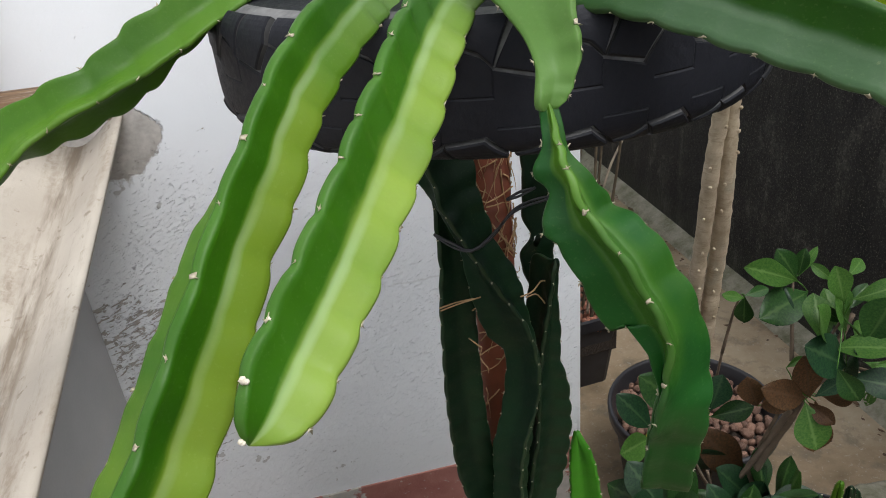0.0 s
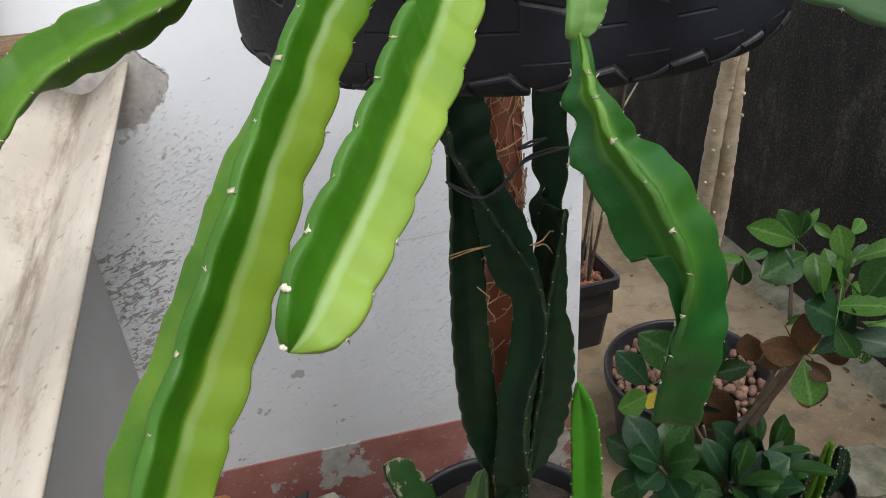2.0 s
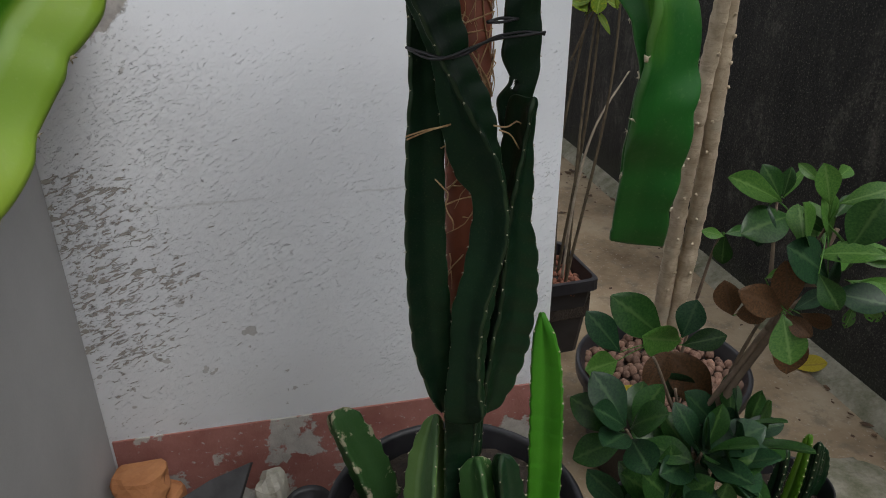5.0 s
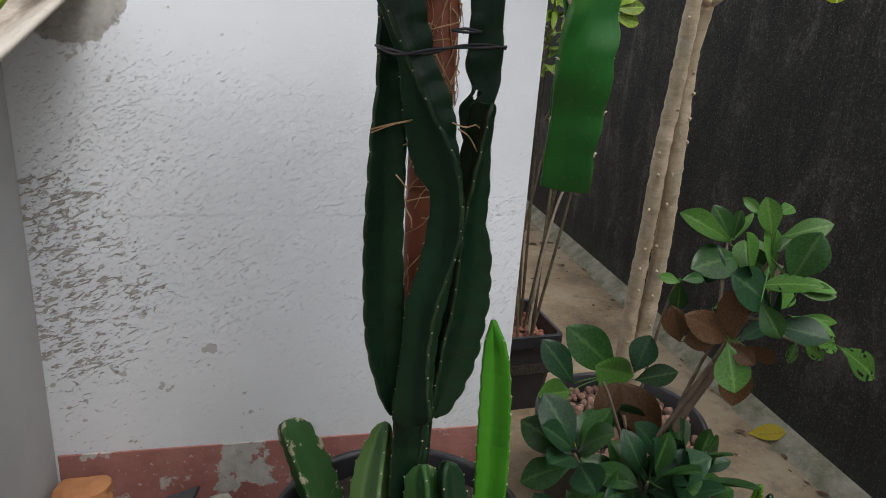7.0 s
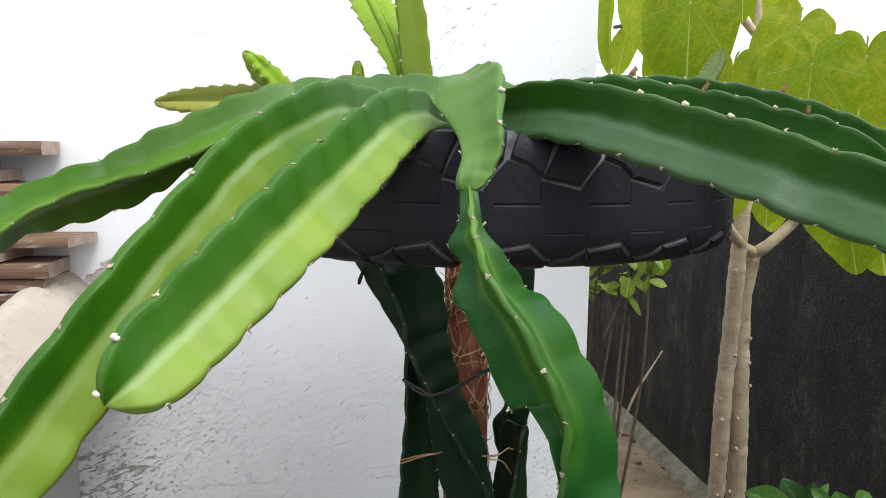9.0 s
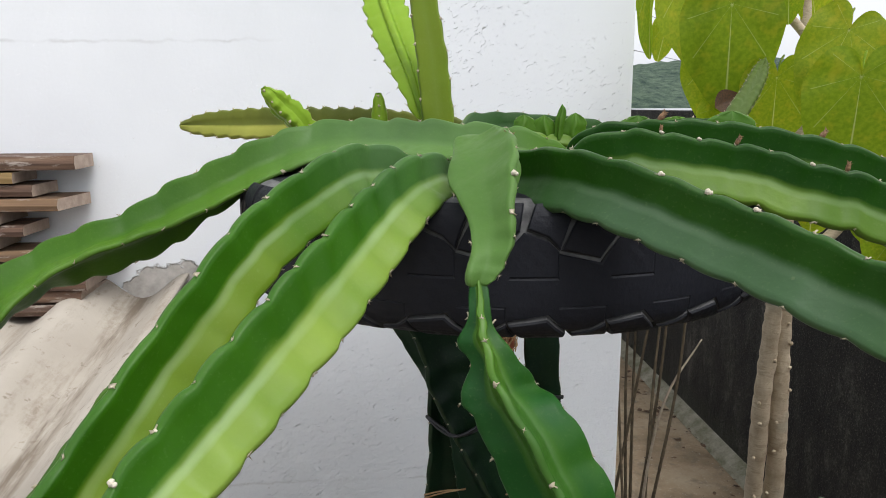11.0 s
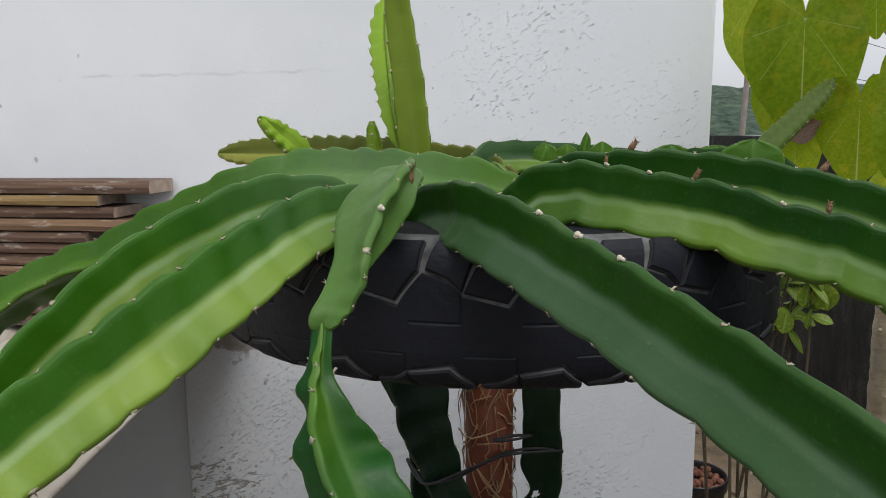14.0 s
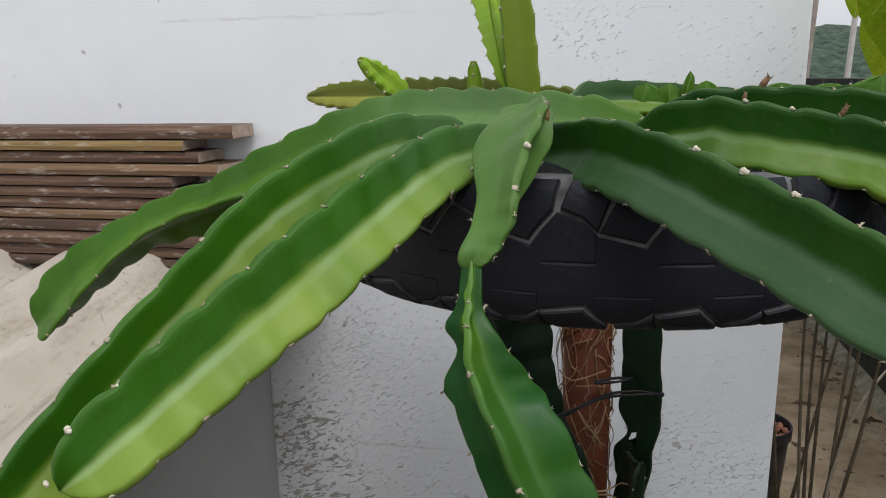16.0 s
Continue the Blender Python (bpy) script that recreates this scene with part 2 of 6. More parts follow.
leaf_glossy = leaf_mat("glossy_green_leaf", (0.016, 0.056, 0.013), (0.034, 0.092, 0.020), (0.075, 0.14, 0.04), 0.30, None, 0.0, 0.28)
leaf_fresh = leaf_mat("fresh_green_leaf", (0.060, 0.165, 0.030), (0.110, 0.235, 0.048), (0.16, 0.28, 0.08), 0.3, None, 0.3)
leaf_brown = leaf_mat("brown_leaf_underside", (0.075, 0.045, 0.022), (0.15, 0.075, 0.034), (0.12, 0.07, 0.04), 0.5)
leaf_deep = leaf_mat("dark_green_leaf", (0.011, 0.040, 0.018), (0.024, 0.070, 0.026), (0.055, 0.11, 0.045), 0.36, None, 0.0, 0.25)
leaf_heart = leaf_mat("yellowing_heart_leaf", (0.27, 0.39, 0.016), (0.37, 0.47, 0.022), (0.70, 0.72, 0.26), 0.42, (0.56, 0.52, 0.03), 0.0, 0.64)
leaf_heart_green = leaf_mat("green_heart_leaf", (0.21, 0.33, 0.014), (0.29, 0.41, 0.020), (0.64, 0.68, 0.26), 0.42, (0.46, 0.45, 0.025), 0.0, 0.62)
leaf_yellow = leaf_mat("fallen_yellow_leaf", (0.45, 0.36, 0.03), (0.55, 0.45, 0.05), (0.4, 0.3, 0.05), 0.5, None, 0.6)
leaf_far = leaf_mat("bush_leaf", (0.13, 0.24, 0.025), (0.25, 0.36, 0.04), (0.40, 0.52, 0.12), 0.35, (0.60, 0.52, 0.03))


def plaster_wall():
    m = material("white_painted_plaster", 0.85)
    n = Nodes(m)
    x, z = n.axis(0), n.axis(2)
    warp = n.noise(7, 5, 0.6)
    fleck = n.noise(1.0, 6, 0.68, n.slanted(44, 46, 115, -20), 0.8)
    # bare plaster streaks low beside the corner, and loose flecks elsewhere
    left = n.ramp(n.math("ADD", x, n.math("MULTIPLY", warp, 0.45)), (-0.05, 1.0), (0.22, 0.0))
    low = n.math("MULTIPLY", n.ramp(z, (0.44, 0.45), (0.56, 1.0)), n.ramp(z, (0.92, 1.0), (1.06, 0.0)))
    zone = n.math("MULTIPLY", left, low)
    lim = n.math("SUBTRACT", 0.70, n.math("MULTIPLY", zone, 0.165))
    worn = n.ramp(n.math("SUBTRACT", fleck, lim), (0.0, 0.0), (0.02, 1.0))
    dx, dz = n.math("ADD", x, 0.207), n.math("SUBTRACT", z, 1.251)
    d = n.math("SQRT", n.math("ADD", n.math("MULTIPLY", dx, dx), n.math("MULTIPLY", n.math("MULTIPLY", dz, dz), 1.3)))
    patch = n.ramp(n.math("ADD", d, n.math("MULTIPLY", n.noise(26, 5, 0.6), 0.09)), (0.126, 1.0), (0.131, 0.0))
    worn = n.math("MAXIMUM", worn, patch)
    drop = n.ramp(n.noise(17, 2, 0.4), (0.742, 0.0), (0.752, 1.0))
    spots = n.math("MULTIPLY", n.ramp(n.noise(21, 4, 0.55), (0.66, 0.0), (0.675, 1.0)), n.math("MULTIPLY", n.ramp(z, (0.60, 1.0), (0.68, 0.0)), n.ramp(n.math("ADD", x, 0.5), (0.60, 1.0), (0.75, 0.0))))
    drop = n.math("MAXIMUM", drop, spots)
    paint = n.ramp(n.noise(2.6, 4, 0.6), (0.3, (0.765, 0.79, 0.82)), (0.7, (0.83, 0.855, 0.885)))
    dirt = n.ramp(n.math("ADD", z, n.math("MULTIPLY", n.noise(5, 4), 0.5)), (0.45, 0.12), (0.95, 0.0))
    paint = n.mix(dirt, paint, (0.56, 0.54, 0.50))
    bare = n.ramp(n.noise(60, 5, 0.6), (0.3, (0.34, 0.32, 0.295)), (0.7, (0.50, 0.475, 0.44)))
    grain = n.noise(130, 5, 0.7)
    zone2 = n.math("MULTIPLY", n.ramp(z, (0.55, 0.35), (0.75, 1.0)), n.ramp(n.math("MULTIPLY", z, 0.5), (0.62, 1.0), (0.70, 0.12)))
    where = n.math("MULTIPLY", n.ramp(n.noise(2.6, 4, 0.6), (0.40, 0.15), (0.60, 1.15)), n.math("MAXIMUM", zone2, n.ramp(x, (0.02, 0.0), (0.30, 1.0))))
    # the trowelled relief is coarser low on the wall
    coarse = n.ramp(n.math("ADD", n.math("MULTIPLY", z, 0.5), n.math("MULTIPLY", n.noise(3, 3), 0.08)), (0.57, 1.0), (0.67, 0.10))
    marks = n.noise(1.0, 4, 0.55, n.slanted(115, 140, 300, -26), 0.9)
    pits = n.ramp(n.math("SUBTRACT", marks, n.math("ADD", n.math("ADD", 0.205, n.math("MULTIPLY", coarse, 0.055)), n.math("MULTIPLY", where, 0.085))), (0.0, 0.0), (0.05, 1.0))
    hollow = n.math("SUBTRACT", 1.0, pits)
    paint = n.mix(n.math("MULTIPLY", hollow, 0.02), paint, (0.40, 0.40, 0.385))
    c = n.mix(worn, paint, bare)
    c = n.mix(n.math("MULTIPLY", drop, 0.6), c, (0.32, 0.30, 0.28))
    wander = n.math("MULTIPLY", n.math("SUBTRACT", n.noise(11, 6, 0.7), 0.5), 0.03)
    for level, start, end in ((0.855, -0.20, 0.45), (1.727, -0.5, 0.02)):
        off = n.math("ABSOLUTE", n.math("ADD", n.math("SUBTRACT", z, level), wander))
        span = n.math("MULTIPLY", n.ramp(n.math("ADD", n.math("SUBTRACT", x, start), 0.1), (0.08, 0.0), (0.12, 1.0)), n.ramp(n.math("ADD", n.math("SUBTRACT", x, end), 0.5), (0.48, 1.0), (0.52, 0.0)))
        line = n.math("MULTIPLY", n.ramp(off, (0.0003, 0.28), (0.0008, 0.0)), span)
        c = n.mix(n.math("MULTIPLY", line, n.ramp(n.noise(9, 3), (0.4, 0.2), (0.55, 1.0))), c, (0.30, 0.29, 0.27))
    n.color(c)
    # trowelled relief: fine grain, drags and small sunken pits
    drag = n.noise(1.0, 6, 0.72, n.slanted(42, 60, 88, -24), 0.7)
    h = n.math("ADD", n.math("MULTIPLY", n.math("SUBTRACT", 1.0, hollow), 0.75), n.math("MULTIPLY", grain, 0.05))
    h = n.math("ADD", h, n.math("MULTIPLY", n.math("MULTIPLY", drag, 0.34), coarse))
    h = n.math("SUBTRACT", h, n.math("MULTIPLY", worn, 0.5))
    n.bump(h, 1.0, 0.0068)
    return m


def band_paint():
    m = material("faded_red_band", 0.85)
    n = Nodes(m)
    x, z = n.axis(0), n.axis(2)
    red = n.ramp(n.noise(12, 5, 0.6), (0.3, (0.30, 0.115, 0.095)), (0.7, (0.42, 0.19, 0.16)))
    peel = n.math("ADD", n.noise(7, 6, 0.62), n.math("MULTIPLY", n.ramp(z, (0.10, 0.10), (0.28, -0.02)), 1.0))
    worn = n.ramp(peel, (0.575, 0.0), (0.60, 1.0))
    speck = n.ramp(n.noise(70, 5, 0.7), (0.62, 0.0), (0.68, 0.8))
    c = n.mix(worn, red, n.ramp(n.noise(40, 4), (0.3, (0.40, 0.38, 0.35)), (0.7, (0.55, 0.53, 0.49))))
    n.color(n.mix(speck, c, (0.55, 0.50, 0.47)))
    n.bump(n.math("SUBTRACT", n.noise(110, 5, 0.7), worn), 0.5, 0.003)
    return m


def mouldy_wall():
    m = material("mould_blackened_render", 0.95)
    n = Nodes(m)
    streak = n.math("ADD", n.math("MULTIPLY", n.noise(1.0, 5, 0.65, n.scaled(7, 7, 1.8), 0.8), 0.5), n.math("MULTIPLY", n.noise(4.5, 6, 0.7), 0.5))
    grit = n.noise(62, 6, 0.8)
    c = n.ramp(streak, (0.40, (0.009, 0.0088, 0.0082)), (0.54, (0.024, 0.023, 0.020)), (0.64, (0.075, 0.070, 0.060)))
    c = n.mix(n.ramp(n.math("ADD", n.math("MULTIPLY", grit, 0.6), n.math("MULTIPLY", streak, 0.4)), (0.53, 0.0), (0.61, 0.7)), c, (0.115, 0.108, 0.09))
    c = n.mix(n.ramp(n.noise(150, 3, 0.6), (0.58, 0.0), (0.66, 0.6)), c, (0.18, 0.165, 0.135))
    c = n.mix(n.ramp(n.noise(110, 4, 0.65), (0.36, 0.8), (0.44, 0.0)), c, (0.008, 0.008, 0.007))
    moss = n.ramp(n.math("ADD", n.axis(2), n.math("MULTIPLY", n.noise(9, 4), 0.3)), (0.15, 0.5), (0.32, 0.0))
    n.color(n.mix(moss, c, (0.05, 0.055, 0.03)))
    n.bump(n.math("ADD", grit, n.noise(30, 4, 0.6)), 1.0, 0.014)
    return m


def concrete_floor():
    m = material("stained_concrete", 0.9)
    n = Nodes(m)
    c = n.ramp(n.noise(2.2, 6, 0.65), (0.34, (0.13, 0.090, 0.050)), (0.52, (0.27, 0.202, 0.128)), (0.70, (0.36, 0.295, 0.205)))
    c = n.mix(n.ramp(n.noise(11, 5, 0.65), (0.52, 0.0), (0.66, 0.6)), c, (0.12, 0.10, 0.075))
    c = n.mix(n.ramp(n.noise(65, 5, 0.7), (0.58, 0.0), (0.70, 0.55)), c, (0.45, 0.42, 0.37))
    n.color(c)
    n.bump(n.math("ADD", n.noise(60, 6, 0.7), n.noise(12, 4)), 0.5, 0.004)
    return m


def sheet_mat():
    m = material("fibre_cement_sheet", 0.8)
    n = Nodes(m)
    c = n.ramp(n.noise(4, 5, 0.6), (0.3, (0.38, 0.335, 0.28)), (0.7, (0.50, 0.455, 0.39)))
    low = n.attr("trough")
    run = n.noise(1.0, 5, 0.65, n.scaled(60, 7, 7))
    c = n.mix(n.math("MULTIPLY", n.math("MULTIPLY", n.ramp(low, (0.80, 0.0), (0.98, 1.0)), n.ramp(n.math("ADD", n.axis(0), 0.5), (0.06, 0.25), (0.12, 1.0))), n.ramp(run, (0.38, 0.1), (0.6, 0.85))), c, (0.15, 0.115, 0.08))
    c = n.mix(n.ramp(n.noise(55, 4, 0.6), (0.62, 0.0), (0.70, 0.7)), c, (0.20, 0.16, 0.115))
    c = n.mix(n.math("MULTIPLY", n.ramp(n.noise(1.0, 6, 0.7, n.scaled(26, 5, 5)), (0.50, 0.0), (0.66, 0.6)), n.ramp(n.noise(90, 4, 0.7), (0.40, 0.3), (0.60, 1.0))), c, (0.20, 0.15, 0.10))
    n.color(c)
    n.bump(n.noise(150, 5, 0.7), 0.3, 0.002)
    return m


def wood_mat(name="weathered_board", tone=0.0, dark=1.0):
    m = material(name, 0.8)
    n = Nodes(m)
    grain = n.noise(1.0, 5, 0.65, n.scaled(3, 60, 110), 0.5)
    a = n.ramp(grain, (0.3, (0.050, 0.026, 0.018)), (0.6, (0.160, 0.092, 0.058)), (0.8, (0.30, 0.21, 0.145)))
    b = n.ramp(grain, (0.3, (0.12, 0.075, 0.025)), (0.7, (0.34, 0.23, 0.085)))
    c = n.mix(tone, a, b)
    c = n.mix(1.0, c, (1.3 * dark, 1.3 * dark, 1.3 * dark), "MULTIPLY")
    c = n.mix(1.0, c, n.ramp(n.random(), (0.0, 0.75), (1.0, 1.2)), "MULTIPLY")
    c = n.mix(n.ramp(n.noise(1.0, 5, 0.7, n.scaled(14, 60, 60)), (0.57, 0.0), (0.66, 0.65)), c, (0.42, 0.37, 0.32))
    n.color(c)
    n.bump(grain, 0.6, 0.003)
    return m


wall_white, band_red, wall_black, floor_mat, sheet, wood = plaster_wall(), band_paint(), mouldy_wall(), concrete_floor(), sheet_mat(), wood_mat()
wood_ochre, wood_tan, wood_dark = wood_mat("ochre_board", 0.85, 0.8), wood_mat("tan_board", 0.2, 0.85), wood_mat("dark_board", 0.0, 0.6)
grey_paint = simple("grey_wall_paint", (0.34, 0.34, 0.335), (0.42, 0.42, 0.415), 3, 0.8, 160, 0.12, 0.002)
grey_dark = simple("grey_render", (0.10, 0.10, 0.095), (0.17, 0.17, 0.16), 3, 0.9, 120, 0.3, 0.003)
end_grain = simple("sawn_board_end", (0.32, 0.24, 0.19), (0.46, 0.36, 0.29), 50, 0.9, 160, 0.5, 0.002, by_object=0.3)
moss_stone = simple("mossy_mortar", (0.12, 0.12, 0.07), (0.32, 0.30, 0.24), 14, 0.95, 90, 0.8, 0.006)
litter_mat = simple("dead_leaf_litter", (0.06, 0.035, 0.02), (0.17, 0.10, 0.055), 30, 0.9, 120, 0.3, 0.002, by_island=0.5)
pole_wood = simple("weathered_pole", (0.20, 0.17, 0.15), (0.34, 0.30, 0.27), 6, 0.9, 60)
pole_concrete = simple("concrete_pole", (0.38, 0.37, 0.36), (0.5, 0.49, 0.48), 6, 0.9, 60)
hill_mat = simple("wooded_hill", (0.015, 0.05, 0.035), (0.15, 0.22, 0.14), 0.22, 1.0, 0.7, 1.0, 4.0)
wire_mat = simple("grey_wire", (0.05, 0.05, 0.05), (0.08, 0.08, 0.08), 5, 0.6)


# ---- building tools ----
def mesh_of(name, verts, faces, mat, smooth=True, attrs=()):
    me = bpy.data.meshes.new(name)
    me.from_pydata([tuple(v) for v in verts], [], faces)
    for key, values in attrs:
        a = me.attributes.new(key, "FLOAT", "POINT")
        a.data.foreach_set("value", [float(v) for v in values])
    if smooth:
        me.polygons.foreach_set("use_smooth", [True] * len(me.polygons))
    me.materials.append(mat)
    me.update()
    return me


def finish(bm, name, mat, smooth=False):
    me = bpy.data.meshes.new(name)
    bmesh.ops.recalc_face_normals(bm, faces=bm.faces)
    bm.to_mesh(me)
    bm.free()
    if smooth:
        me.polygons.foreach_set("use_smooth", [True] * len(me.polygons))
    me.materials.append(mat)
    return me


def thing(name, label, category, at=(0, 0, 0), group="", kind=""):
    ob = new(name)
    ob.location = at
    ob.empty_display_size = 0.05
    return tagged(ob, label, category, group, kind)


def part(name, me, parent, label="", m=None):
    """Links a mesh as one part under a thing or a part; the mesh is given in the parent's own axes."""
    ob = new(name, me)
    ob.parent = parent
    if m is not None:
        ob.matrix_local = m
    if label:
        ob["label"] = label
    return ob


def box_bm(x0, x1, y0, y1, z0, z1, bevel=0.0):
    bm = bmesh.new()
    bmesh.ops.create_cube(bm, size=1)
    for v in bm.verts:
        v.co = Vector(((x0 + x1) / 2 + v.co.x * (x1 - x0), (y0 + y1) / 2 + v.co.y * (y1 - y0), (z0 + z1) / 2 + v.co.z * (z1 - z0)))
    if bevel:
        bmesh.ops.bevel(bm, geom=bm.edges[:], offset=bevel, segments=2, affect="EDGES", profile=0.6)
    return bm


def spline(points, count):
    """Points along a Catmull-Rom curve through control rows of any width, evenly spaced by length in the first three columns."""
    p = np.array(points, float)
    p = np.vstack([2 * p[0] - p[1], p, 2 * p[-1] - p[-2]])
    out = []
    for i in range(1, len(p) - 2):
        for t in np.linspace(0, 1, 24, endpoint=False):
            a, b, c, d = p[i - 1 : i + 3]
            out.append(0.5 * (2 * b + (c - a) * t + (2 * a - 5 * b + 4 * c - d) * t**2 + (3 * b - a - 3 * c + d) * t**3))
    out = np.array(out + [p[-2]])
    run = np.r_[0, np.cumsum(np.linalg.norm(np.diff(out[:, :3], axis=0), axis=1))]
    want = np.linspace(0, run[-1], count)
    return np.stack([np.interp(want, run, col) for col in out.T], 1), run[-1]


def tube(points, radii, sides=8, knobs=0.0, seed=1):
    """Vertices and faces of a tapered, closed tube along points."""
    rnd = random.Random(seed)
    rows = np.array([(*p, r) for p, r in zip(points, radii)])
    length = np.linalg.norm(np.diff(rows[:, :3], axis=0), axis=1).sum()
    ring, _ = spline(rows, max(4, int(length / max(0.6 * rows[:, 3].max(), 0.012)) + 2))
    verts, faces = [], []
    side = None
    for i, r in enumerate(ring):
        t = Vector(ring[min(i + 1, len(ring) - 1)][:3] - ring[max(i - 1, 0)][:3]).normalized()
        side = (t.cross(Vector((0.31, 0.52, 0.79))) if side is None else side - t * side.dot(t)).normalized()
        up = t.cross(side)
        grow = 1 + (knobs * (rnd.random() - 0.4) if knobs else 0)
        for k in range(sides):
            a = 2 * math.pi * k / sides
            verts.append(Vector(r[:3]) + (side * math.cos(a) + up * math.sin(a)) * r[3] * grow)
        if i:
            o = (i - 1) * sides
            faces += [(o + k, o + (k + 1) % sides, o + sides + (k + 1) % sides, o + sides + k) for k in range(sides)]
    faces += [tuple(range(sides))[::-1], tuple(range(len(verts) - sides, len(verts)))]
    return verts, faces


def add_tube(store, points, radii, sides=8, knobs=0.0, seed=1):
    v, f = tube(points, radii, sides, knobs, seed)
    o = len(store[0])
    store[0].extend(v)
    store[1].extend(tuple(i + o for i in q) for q in f)


def aimed(at, along, face, size, width=1.0):
    """The pose of a piece at a place, pointing along, its upper side towards face."""
    y = Vector(along).normalized()
    z = Vector(face)
    z = (z - y * z.dot(y)).normalized()
    x = y.cross(z)
    m = Matrix((x * width, y, z)).transposed().to_4x4()
    return Matrix.Translation(at) @ m @ Matrix.Diagonal((size, size, size, 1))


# ---- cactus stems ----
def spike(store, base, way, length, width):
    way = Vector(way).normalized()
    a = way.cross(Vector((0.3, 0.5, 0.8))).normalized()
    b = way.cross(a)
    o = len(store[0])
    base = Vector(base)
    store[0].extend([base + a * width, base + b * width, base - a * width, base - b * width, base + way * length])
    store[1].extend([(o, o + 1, o + 4), (o + 1, o + 2, o + 4), (o + 2, o + 3, o + 4), (o + 3, o, o + 4)])


def tuft(store, at, size):
    """A small rounded lump."""
    o = len(store[0])
    rows = ((-0.95, 0.3), (-0.6, 0.8), (0.0, 1.0), (0.6, 0.8), (0.95, 0.3))
    for z, r in rows:
        for k in range(8):
            a = k * math.pi / 4 + z
            store[0].append(Vector(at) + Vector((math.cos(a) * r, math.sin(a) * r, z)) * size * (0.82 + 0.36 * random.random()))
    for i in range(0, 32, 8):
        store[1].extend((o + i + k, o + i + (k + 1) % 8, o + i + 8 + (k + 1) % 8, o + i + 8 + k) for k in range(8))
    store[1].extend([tuple(o + k for k in range(7, -1, -1)), tuple(o + 32 + k for k in range(8))])


def areole_mesh(seed, wool, thorn):
    """A woolly cushion with a star of short spines, pointing along +z."""
    rnd = random.Random(seed)
    store = ([], [])
    tuft(store, Vector((0, 0, 0.0001)), wool)
    for k in range(rnd.randint(4, 6)):
        v = store[0][rnd.choice((16, 24)) + (k * 3 + rnd.randint(0, 1)) % 8]
        v *= thorn * rnd.uniform(0.6, 1.3) / v.length
    store[0][35] *= 1.6
    return mesh_of("areole", *store, areole_wool, True)


AREOLES = [areole_mesh(k, 0.00062, 0.0029) for k in range(7)]


